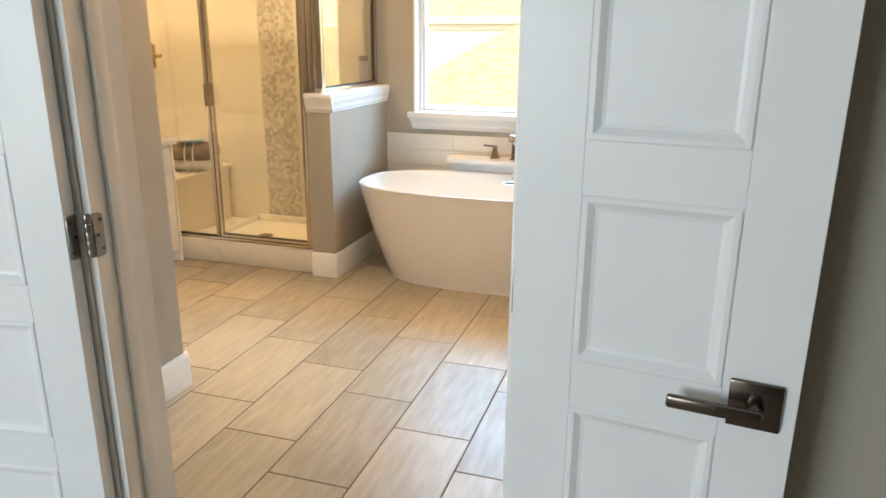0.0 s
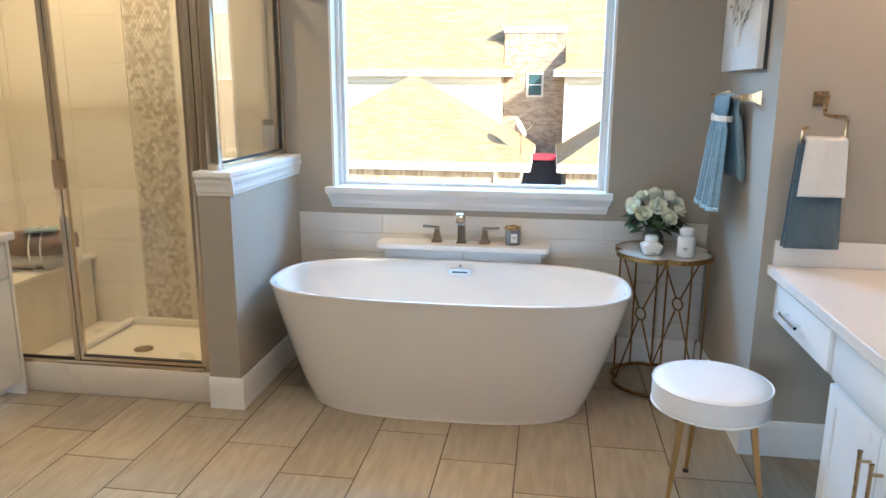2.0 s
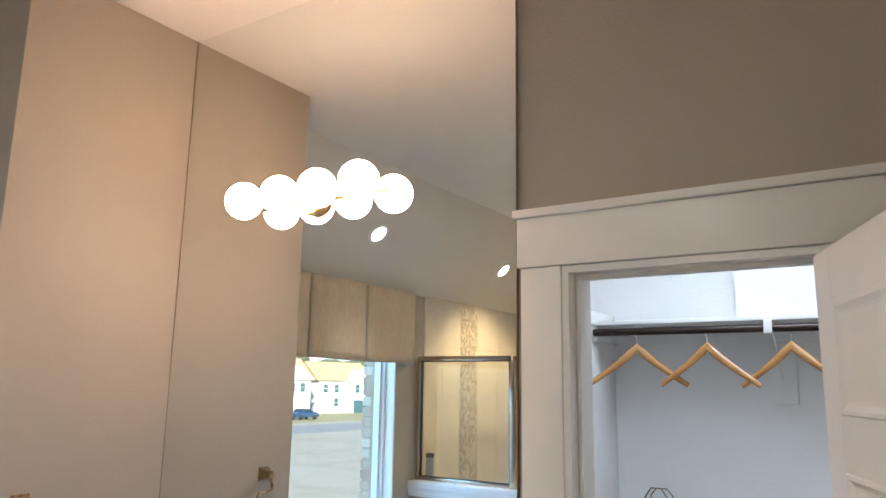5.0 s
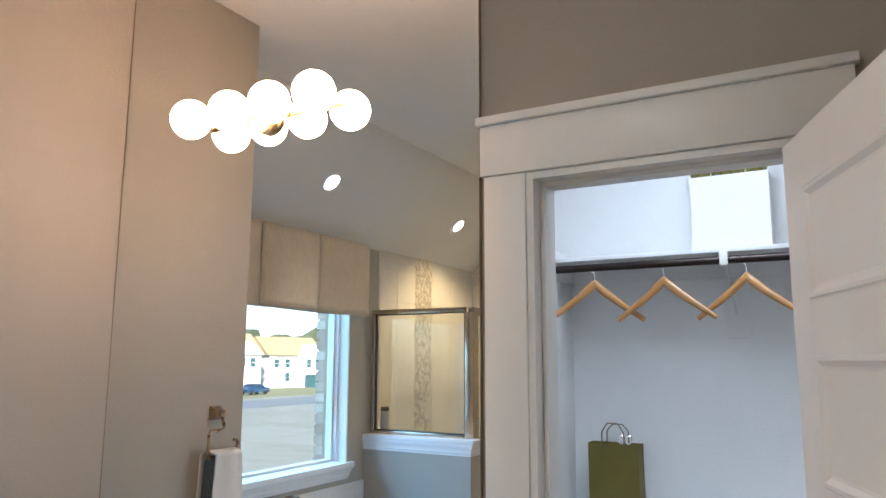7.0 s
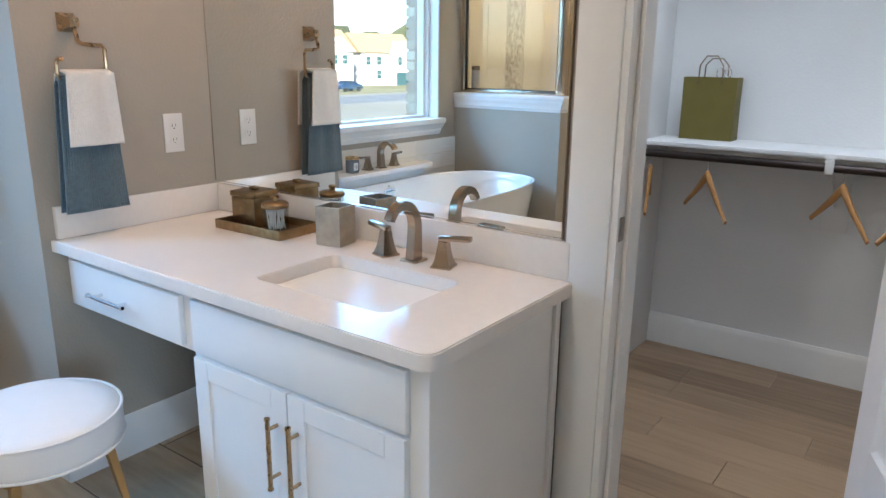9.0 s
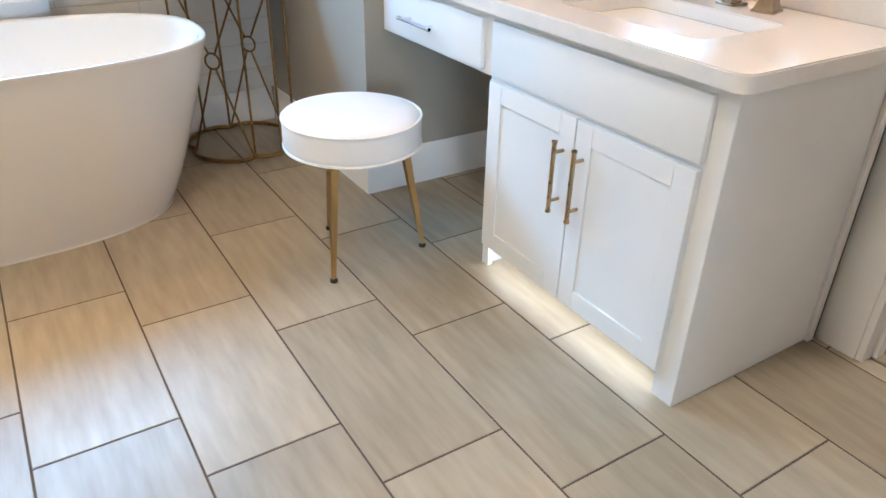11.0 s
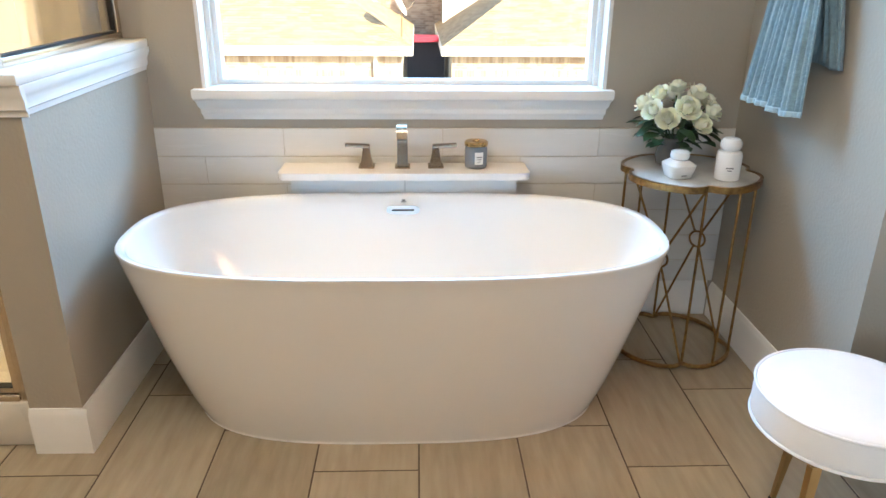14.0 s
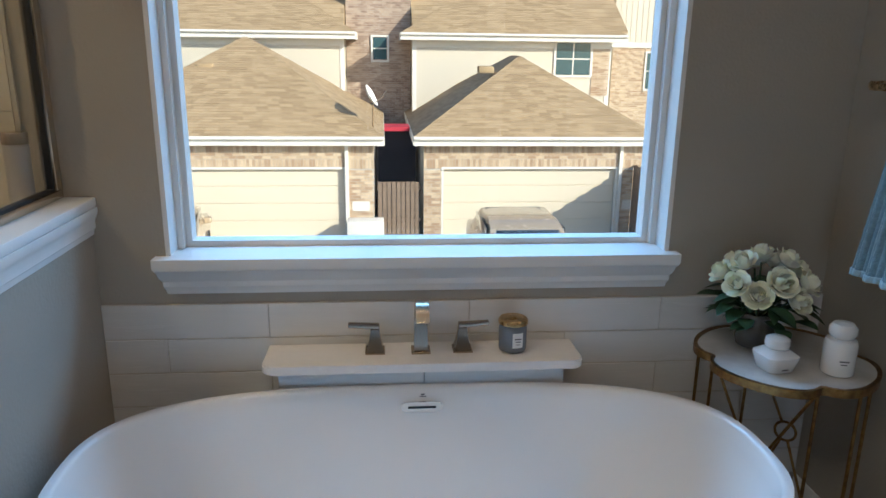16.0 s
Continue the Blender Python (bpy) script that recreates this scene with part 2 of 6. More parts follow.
M_COTTON = mat("cotton_balls", (0.82, 0.81, 0.79), 0.95, var=0.04, scale=40, bump=0.6)
M_PANE = glass("window_glass")
M_SGLASS = glass("shower_glass", (0.955, 0.965, 0.95), 0.0, 3.0, 0.85, 0.07)
M_CLEARJAR = glass("clear_jar_glass", (0.92, 0.94, 0.94))
M_DARKVASE = mat("smoked_vase_glass", (0.10, 0.095, 0.085), 0.08, var=0.1, coat=0.5)
M_GLOBE = emitter("opal_glass_globe", (1.0, 0.56, 0.30), 11.0)
M_CAN = emitter("downlight_lens", (1.0, 0.88, 0.70), 3.0)
M_CARPET = mat("beige_carpet", (0.42, 0.37, 0.30), 0.95, var=0.15, scale=80, bump=0.8, bscale=300)

M_MIRROR = bpy.data.materials.new("silvered_mirror")
M_MIRROR.use_nodes = True
_b = M_MIRROR.node_tree.nodes["Principled BSDF"]
_b.inputs["Base Color"].default_value = (0.88, 0.90, 0.885, 1)
_b.inputs["Metallic"].default_value = 1.0
_b.inputs["Roughness"].default_value = 0.004

# ---------------- mesh helpers ----------------


def add_box(bm, x0, y0, z0, x1, y1, z1, bevel=0.0, m=None):
    g = bmesh.ops.create_cube(bm, size=1.0)
    vs = g["verts"]
    bmesh.ops.scale(bm, vec=(abs(x1 - x0), abs(y1 - y0), abs(z1 - z0)), verts=vs)
    bmesh.ops.translate(bm, vec=((x0 + x1) / 2, (y0 + y1) / 2, (z0 + z1) / 2), verts=vs)
    if bevel:
        es = list({e for v in vs for e in v.link_edges})
        r = bmesh.ops.bevel(bm, geom=es, offset=bevel, segments=2, affect="EDGES", profile=0.5)
        vs = list({v for f in r["faces"] for v in f.verts} | {v for v in vs if v.is_valid})
    if m is not None:
        bmesh.ops.transform(bm, matrix=m, verts=vs)
    return vs


def box(x0, y0, z0, x1, y1, z1, bevel=0.0, m=None):
    bm = bmesh.new()
    add_box(bm, x0, y0, z0, x1, y1, z1, bevel, m)
    return bm


def add_tube(bm, pts, r, seg=10, closed=False, cap=True):
    """A round bar along points; r one radius or one for each point."""
    pts = [Vector(p) for p in pts]
    n = len(pts)
    rs = r if isinstance(r, (list, tuple)) else [r] * n
    rings, up = [], None
    for i, p in enumerate(pts):
        a = pts[(i - 1) % n] if (closed or i > 0) else p
        b = pts[(i + 1) % n] if (closed or i < n - 1) else p
        d = (b - a).normalized()
        if up is None:
            up = d.orthogonal().normalized()
        side = d.cross(up)
        if side.length < 1e-6:
            side = d.orthogonal()
        side.normalize()
        up = side.cross(d).normalized()
        rings.append([bm.verts.new(p + (up * math.cos(2 * math.pi * k / seg) + side * math.sin(2 * math.pi * k / seg)) * rs[i]) for k in range(seg)])
    m = n if closed else n - 1
    for i in range(m):
        a, b = rings[i], rings[(i + 1) % n]
        best = 0
        if closed and i == n - 1:
            best = min(range(seg), key=lambda o: (a[0].co - b[o].co).length)
        for k in range(seg):
            bm.faces.new((a[k], a[(k + 1) % seg], b[(k + 1 + best) % seg], b[(k + best) % seg]))
    if cap and not closed:
        bm.faces.new(rings[0][::-1])
        bm.faces.new(rings[-1])


def tube(pts, r, seg=10, closed=False):
    bm = bmesh.new()
    add_tube(bm, pts, r, seg, closed)
    return bm


def lathe(profile, seg=32, m=None, cap=True):
    """A turned body; profile rows of radius, height."""
    bm = bmesh.new()
    add_loft(bm, [[(r * math.cos(2 * math.pi * k / seg), r * math.sin(2 * math.pi * k / seg), z) for k in range(seg)] for r, z in profile], cap)
    if m is not None:
        bm.transform(m)
    return bm


def add_loft(bm, loops, cap=True):
    rings = [[bm.verts.new(p) for p in lp] for lp in loops]
    n = len(rings[0])
    for a, b in zip(rings, rings[1:]):
        for k in range(n):
            bm.faces.new((a[k], a[(k + 1) % n], b[(k + 1) % n], b[k]))
    if cap:
        bm.faces.new(rings[0][::-1])
        bm.faces.new(rings[-1])
    return rings


def prism(outline, z0, z1, bevel=0.0):
    bm = bmesh.new()
    add_loft(bm, [[(x, y, z0) for x, y in outline], [(x, y, z1) for x, y in outline]])
    if bevel:
        es = [e for e in bm.edges if abs(e.verts[0].co.z - e.verts[1].co.z) < 1e-6]
        bmesh.ops.bevel(bm, geom=es, offset=bevel, segments=2, affect="EDGES")
    return bm


def moulding(profile, axis, a, b, flip=False):
    """A profile (depth, z) run along an axis from a to b; returns a bmesh whose depth runs along the other axis."""
    bm = bmesh.new()
    def P(s, d, z):
        return (s, d, z) if axis == "x" else (d, s, z)
    add_loft(bm, [[P(a, d, z) for d, z in profile], [P(b, d, z) for d, z in profile]])
    return bm


def mesh_of(name, bm, material, smooth=None):
    bmesh.ops.recalc_face_normals(bm, faces=bm.faces)
    me = bpy.data.meshes.new(name)
    if smooth:
        lim = radians(smooth)
        for f in bm.faces:
            f.smooth = True
        for e in bm.edges:
            if len(e.link_faces) == 2 and e.calc_face_angle(0) > lim:
                e.smooth = False
    bm.to_mesh(me)
    bm.free()
    me.materials.append(material)
    return me


def part(name, bm, material, parent=None, label="", smooth=40, m=None):
    if m is not None:
        bm.transform(m)
    ob = new(name, mesh_of(name, bm, material, smooth))
    if parent is not None:
        ob.parent = parent
        ob.matrix_parent_inverse = world_of(parent).inverted()
    return tagged(ob, label)


def world_of(ob):
    mm = Matrix(ob.matrix_basis)
    while ob.parent is not None:
        mm = ob.parent.matrix_basis @ ob.matrix_parent_inverse @ mm
        ob = ob.parent
    return mm


def thing(name, at, label, category, group="", kind=""):
    """An empty at the base of a thing; its parts are built in world places or local to it."""
    ob = new(name)
    ob.empty_display_size = 0.05
    ob.matrix_basis = Matrix.Translation(at)
    return tagged(ob, label, category, group, kind)


def struct(name, bm, material, label, category, smooth=None):
    return tagged(part(name, bm, material, None, "", smooth), label, category, "", "structure")

# ---------------- the shell of the rooms ----------------
XL, XR, YW, YE = -2.75, 1.865, 1.20, -2.24     # left wall, mirror wall, window wall, entry wall
YC, XA = 0.245, 1.224                          # the boxed-out corner beside the vanity
ZC, ZS = 3.12, 2.49                            # flat ceiling, ceiling at the window wall
WX0, WX1, WZ0, WZ1 = -0.79, 0.708, 0.935, 2.32 # window opening
SX, SY = -0.965, -1.175                        # free corner of the short passage wall
CY0, CY1, CZ = -1.885, -1.285, 2.105           # closet opening
EX0, EX1, EZ = -0.195, 0.697, 2.06               # entry opening
CXB, CYL = 3.59, -0.26                         # closet back wall and side wall


def boxes(*rows):
    bm = bmesh.new()
    for r in rows:
        add_box(bm, *r)
    return bm


struct("wall_window", boxes((XL - .12, YW, 0, WX0, YW + .2, 3.3), (WX1, YW, 0, XR + .12, YW + .2, 3.3), (WX0, YW, 0, WX1, YW + .2, WZ0 - .03), (WX0, YW, WZ1, WX1, YW + .2, 3.3)), M_WALL, "greige painted wall with the window over the bathtub", "wall")
struct("wall_corner", boxes((XA, YC, 0, XR + .12, YW - .001, 3.3)), M_WALL, "boxed-out greige wall corner beside the vanity", "wall")
struct("wall_mirror", boxes((XR, CY1, 0, XR + .12, YC - .001, 3.3), (XR, YE - .12, 0, XR + .12, CY0, 3.3), (XR, CY0, CZ, XR + .12, CY1, 3.3)), M_WALL, "greige wall behind the vanity mirror with a closet doorway", "wall")
struct("wall_entry", boxes((SX - .12, YE - .12, 0, EX0, YE, 3.3), (EX1, YE - .12, 0, XR - .001, YE, 3.3), (EX0, YE - .12, EZ, EX1, YE, 3.3), (XR + .121, YE - .12, 0, 3.72, YE, 3.3)), M_WALL, "greige wall with the double doorway", "wall")
struct("wall_bedroom_right", boxes((XR + .121, YE - .121, 0, 3.72, YE - .001 - .12, 3.3), (3.6, -7.2, 0, 3.72, YE - .122, 3.3)), M_WALL, "plain greige bedroom wall", "wall")
struct("wall_bedroom_left", boxes((-3.1, -7.2, 0, -2.98, YE - .121, 3.3), (-2.979, YE - .12, 0, SX - .121, YE, 3.3)), M_WALL, "plain greige bedroom wall", "wall")
# unseen wall; its opening is made up to match the bedroom fill lamp
struct("wall_bedroom_back", boxes((-2.979, -7.2, 0, -2.8, -7.08, 3.3), (-1.0, -7.2, 0, 3.599, -7.08, 3.3), (-2.8, -7.2, 0, -1.0, -7.08, .75), (-2.8, -7.2, 2.45, -1.0, -7.08, 3.3)), M_WALL, "plain greige bedroom wall, unseen, with an added opening behind the fill lamp", "wall")
struct("wall_passage", boxes((SX - .12, YE + .001, 0, SX, SY, 3.3)), M_WALL, "short greige passage wall with an outside corner", "wall")
struct("wall_left", boxes((XL - .12, YE + .001, 0, XL, YW - .001, 3.3), (XL + .001, YE + .001, 0, SX - .121, YE + .12, 3.3)), M_WALL, "greige wall behind the second vanity", "wall")
struct("wall_closet_back", boxes((CXB, YE + .001, 0, CXB + .12, CYL + .4, 3.1)), M_CLOSET, "white closet back wall", "wall")
struct("wall_closet_side", boxes((XR + .121, CYL, 0, CXB - .001, CYL + .12, 3.1)), M_CLOSET, "white closet side wall", "wall")
struct("wall_closet_front", boxes((XR + .121, CY1 + .001, 0, XR + .135, CYL - .001, 3.1), (XR + .121, YE + .001, 0, XR + .135, CY0 - .001, 3.1), (XR + .121, CY0, CZ + .001, XR + .135, CY1, 3.1)), M_CLOSET, "white inner face of the closet wall", "wall")
struct("ceiling_closet", boxes((XR + .121, YE + .001, 3.1, CXB + .12, CYL + .4, 3.2)), M_CLOSET, "white closet ceiling", "ceiling")
_yk = YW - (ZC - ZS)
_cb = boxes((XL - .12, YE - .12, ZC, XR + .12, _yk, ZC + .1))
add_loft(_cb, [[(x, _yk, ZC), (x, YW + .05, ZS - .05), (x, YW + .05, ZS + .06), (x, _yk, ZC + .1)] for x in (XL - .12, XR + .12)])
struct("ceiling", _cb, M_CEIL, "painted ceiling sloping down to the window wall", "ceiling")
struct("ceiling_bedroom", boxes((-3.1, -7.2, 2.9, 3.72, YE - .121, 3.0)), M_CEIL, "plain bedroom ceiling", "ceiling")
struct("floor_bedroom", boxes((-3.1, -7.2, -.12, 3.72, YE - .06, -0.002)), M_CARPET, "beige bedroom carpet", "floor")

# baseboards
BASE = [(0, 0), (0, 0.150), (0.006, 0.150), (0.011, 0.138), (0.015, 0.126), (0.016, 0.0)]


def baseboard(axis, a, b, at, sign):
    pr = [(at + sign * d, z) for d, z in BASE]
    return struct("baseboard", moulding(pr, axis, a, b), M_TRIM, "white painted baseboard with an eased top", "baseboard", 30)


baseboard("x", -0.958, XA - .02, YW - .001, -1)
baseboard("y", YC - .0155, YW - .02, XA, -1)
baseboard("x", XA - .0005, XR - .02, YC, -1)
baseboard("y", -0.37, YC - .018, XR, -1)
baseboard("y", YE, SY + .0155, SX, 1)
baseboard("x", SX - .11, SX + .0005, SY, 1)
baseboard("y", YE + .02, CY0 - .10, XR, -1)
baseboard("y", YE + .02, CYL - .017, CXB, -1)
baseboard("x", XR + .15, CXB - .001, CYL, -1)

# half wall between bathtub and shower
PX0, PX1, PY = -1.137, -0.985, 0.318
struct("half_wall", boxes((PX0, PY, 0, PX1, YW - .001, 1.075)), M_WALL, "greige painted half wall between shower and bathtub", "wall")
hw = thing("half_wall_cap", (-1.06, .7, 1.075), "white painted cap and crown moulding on the half wall", "trim", kind="structure")
part("cap_board", box(PX0 - .004, PY - .028, 1.083, PX1 + .02, YW - .001, 1.111, 0.005), M_TRIM, hw)
CROWN = [(0, 1.003), (0.004, 1.003), (0.006, 1.018), (0.011, 1.022), (0.011, 1.045), (0.016, 1.055), (0.021, 1.068), (0.021, 1.083), (0, 1.083)]
part("front_moulding", moulding([(PY - d, z) for d, z in CROWN], "x", PX0, PX1 + .021), M_TRIM, hw, smooth=30)
part("side_moulding", moulding([(PX1 + d, z) for d, z in CROWN], "y", PY - .0005, YW - .002), M_TRIM, hw, smooth=30)
baseboard("x", PX0, PX1 + .0155, PY, -1)
baseboard("y", PY + .0005, YW - .002, PX1, 1)

# window
win = thing("window_1", (-.04, YW, WZ0), "large fixed window with white frame and moulded sill", "window", kind="structure")
FY = YW + .105
part("reveal", boxes((WX0, YW + .001, WZ0 - .03, WX0 + .014, FY, WZ1), (WX1 - .014, YW + .001, WZ0 - .03, WX1, FY, WZ1), (WX0 + .0141, YW + .001, WZ1 - .014, WX1 - .0141, FY, WZ1)), M_TRIM, win)
part("frame", boxes((WX0, FY + .001, WZ0 - .03, WX0 + .05, FY + .055, WZ1), (WX1 - .05, FY + .001, WZ0 - .03, WX1, FY + .055, WZ1), (WX0 + .05, FY + .001, WZ0 - .03, WX1 - .05, FY + .055, WZ0 + .017), (WX0 + .05, FY + .001, WZ1 - .04, WX1 - .05, FY + .055, WZ1)), M_TRIM, win)
part("inner_stop", boxes((WX0 + .0141, FY - .025, WZ0, WX0 + .032, FY, WZ1 - .015), (WX1 - .032, FY - .025, WZ0, WX1 - .0141, FY, WZ1 - .015)), M_TRIM, win)
_p = part("pane", box(WX0 + .045, FY + .024, WZ0 + .01, WX1 - .045, FY + .030, WZ1 - .035), M_PANE, win, "clear window glass")
_p.visible_shadow = False
part("sill", boxes((WX0 + .0005, YW - .001, WZ0 - .029, WX1 - .0005, FY, WZ0), (WX0 - .030, YW - .045, WZ0 - .029, WX1 + .022, YW - .0012, WZ0)), M_TRIM, win, "white moulded window sill")
APR = [(0, .822), (.006, .822), (.010, .838), (.016, .846), (.016, .862), (.026, .874), (.032, .892), (.040, .900), (.040, .906), (0, .906)]
_bm = bmesh.new()
add_loft(_bm, [[(WX0 - .028 + (.040 - d) * .75, YW - .001 - d, z) for d, z in APR], [(WX1 + .020 - (.040 - d) * .75, YW - .001 - d, z) for d, z in APR]])
part("apron", _bm, M_TRIM, win, smooth=30)

# wall tile band behind the tub
tb = thing("wall_tile", (0, YW, 0), "white wavy tile band behind the bathtub", "wall tile", kind="structure")
_T = box(.0, 0, 0, 1, 1, 1)
_z = .790
for _h in range(7):
    _x = 0.695 - 0.600 * 4 + (0.0 if _h % 2 == 0 else 0.3)
    while _x < XA:
        a, b = max(_x + .001, -.984), min(_x + .599, XA - .002)
        z0, z1 = max(_z - .107, .152), _z - .002
        if b - a > .02 and z1 > z0:
            part("tile", box(a, YW - .0115, z0, b, YW - .001, z1, .0015), M_WTILE, tb, smooth=None)
        _x += .6
    _z -= .109
part("grout", box(-.984, YW - .008, .151, XA - .001, YW - .0005, .789), M_SGROUT, tb)

# door casings

def casing_closet():
    c = thing("door_casing", (XR, -1.58, 0), "white craftsman casing round the closet doorway", "door casing", kind="structure")
    w = .10
    part("side_board", box(XR - .019, CY1, 0.0, XR - .0005, CY1 + w + .012, CZ, .003), M_TRIM, c)
    part("side_board", box(XR - .019, CY0 - w, 0.0, XR - .0005, CY0, CZ, .003), M_TRIM, c)
    part("head_board", box(XR - .023, CY0 - w - .012, CZ + .001, XR - .0005, CY1 + w + .022, CZ + .132, .003), M_TRIM, c)
    part("head_cap", box(XR - .034, CY0 - w - .022, CZ + .1325, XR - .0005, CY1 + w + .030, CZ + .155, .004), M_TRIM, c)
    part("jamb", boxes((XR - .012, CY1 - .018, 0, XR + .135, CY1 - .0005, CZ - .0005), (XR - .012, CY0 + .0005, 0, XR + .135, CY0 + .018, CZ - .0005), (XR - .012, CY0 + .0185, CZ - .018, XR + .135, CY1 - .0185, CZ - .0005)), M_TRIM, c)
    part("door_stop", boxes((XR + .032, CY1 - .030, 0, XR + .068, CY1 - .0185, CZ - .0185), (XR + .032, CY0 + .0185, 0, XR + .068, CY0 + .030, CZ - .0185), (XR + .032, CY0 + .0305, CZ - .030, XR + .068, CY1 - .0305, CZ - .0185)), M_TRIM, c)
    part("strike_plate", box(XR - .002, CY1 - .0205, .925, XR + .026, CY1 - .0178, .985, .001), M_HINGE, c, "brushed nickel strike plate")


casing_closet()


def casing_entry():
    c = thing("door_casing", ((EX0 + EX1) / 2, YE, 0), "white casing and jamb of the double doorway", "door casing", kind="structure")
    for s, x in ((-1, EX0), (1, EX1)):
        part("jamb", box(x, YE - .135, 0, x - s * .018, YE + .012, EZ), M_TRIM, c)
        part("door_stop", box(x - s * .0185, YE - .090, 0, x - s * .031, YE - .052, EZ - .02, .003), M_TRIM, c)
        for yy, d in ((YE + .0005, 1), (YE - .1205, -1)):
            part("side_board", box(x + s * .004, yy, 0, x + s * .092, yy + d * .017, EZ + .09, .003), M_TRIM, c)
            part("bead", box(x + s * .070, yy + d * .0175, 0, x + s * .092, yy + d * .025, EZ + .09, .003), M_TRIM, c)
    part("head_jamb", box(EX0 + .0185, YE - .135, EZ - .018, EX1 - .0185, YE + .012, EZ), M_TRIM, c)
    for yy, d in ((YE + .0005, 1), (YE - .1205, -1)):
        part("head_board", box(EX0 - .0035, yy, EZ + .001, EX1 + .0035, yy + d * .017, EZ + .09, .003), M_TRIM, c)


casing_entry()


def leaf(name, w, h, label, cols=1, zrows=((.22, .56), (.66, .90), (1.0, 1.30), (1.40, 1.68), (1.78, 1.93))):
    """A panelled door leaf whose hinge edge stands at x = 0, with its width along x."""
    ob = thing(name, (0, 0, 0), label, "door", kind="structure")
    t = .035
    st = .102
    rows = [(st, w - st, a, b) for a, b in zrows]
    bm = bmesh.new()
    # stiles and rails stand proud of a thin core
    add_box(bm, 0.002, -.011, .012, w - .002, .011, h)
    for x0, x1 in ((0, st), (w - st, w)):
        add_box(bm, x0, -t / 2, .012, x1, t / 2, h, .0015)
    zs = [.012] + [z for r in zrows for z in r] + [h]
    for a, b in zip(zs[::2], zs[1::2]):
        add_box(bm, st + .0002, -t / 2, a, w - st - .0002, t / 2, b)
    part("body", bm, M_DOOR, ob, smooth=None)
    for s in (-1, 1):
        for x0, x1, z0, z1 in rows:
            b2 = bmesh.new()
            def lp(i, d):
                return [(x0 + i, s * d, z0 + i), (x1 - i, s * d, z0 + i), (x1 - i, s * d, z1 - i), (x0 + i, s * d, z1 - i)]
            add_loft(b2, [lp(.0, .0172), lp(.003, .0195), lp(.010, .0195), lp(.020, .0128), lp(.026, .0115)], cap=False)
            b2.faces.new([b2.verts.new(p) for p in lp(.026, .0115)])
            part("panel", b2, M_DOOR, ob, smooth=None)
    return ob


def hinge_leaf(w, h):
    """A thin plate with two rounded corners, facing +x, its free edge towards +y."""
    bm = prism(round_rect(-w / 2, -h / 2, w / 2, h / 2, .011, 5, (1, 0, 0, 1)), 0, .0022)
    bm.transform(Matrix(((0, 0, 1, 0), (1, 0, 0, 0), (0, 1, 0, 0), (0, 0, 0, 1))))
    return bm


def lever(parent, x, z, s, toward):
    """A lever handle with a square rose on the face s of a leaf."""
    r = part("rose_plate", box(x - .036, s * .0178, z - .036, x + .036, s * .0265, z + .036, .002), M_LEVER, parent, "dark nickel square rose")
    b = lathe([(.0125, 0), (.0125, .030), (.011, .033)], 20, Matrix.Translation((x, s * .0265, z)) @ Matrix.Rotation(-s * math.pi / 2, 4, "X"))
    part("spindle", b, M_LEVER, parent)
    part("lever_arm", box(x - .011 if toward > 0 else x + .011, s * .052, z - .009, x + toward * .118, s * .066, z + .010, .004), M_LEVER, parent, "dark nickel lever handle")

# ---------------- bathtub and its ledge ----------------


def stadium(cx, cy, hx, hy, z, n=72, p=3.0):
    """A long rounded outline (superellipse with straight sides)."""
    pts = []
    for k in range(n):
        a = 2 * math.pi * k / n
        c, s = math.cos(a), math.sin(a)
        x = math.copysign(abs(c) ** (2 / p), c) * hx
        y = math.copysign(abs(s) ** (2 / (p * .92)), s) * hy
        pts.append((cx + x, cy + y, z))
    return pts


TCX, TCY = -0.067, 0.676


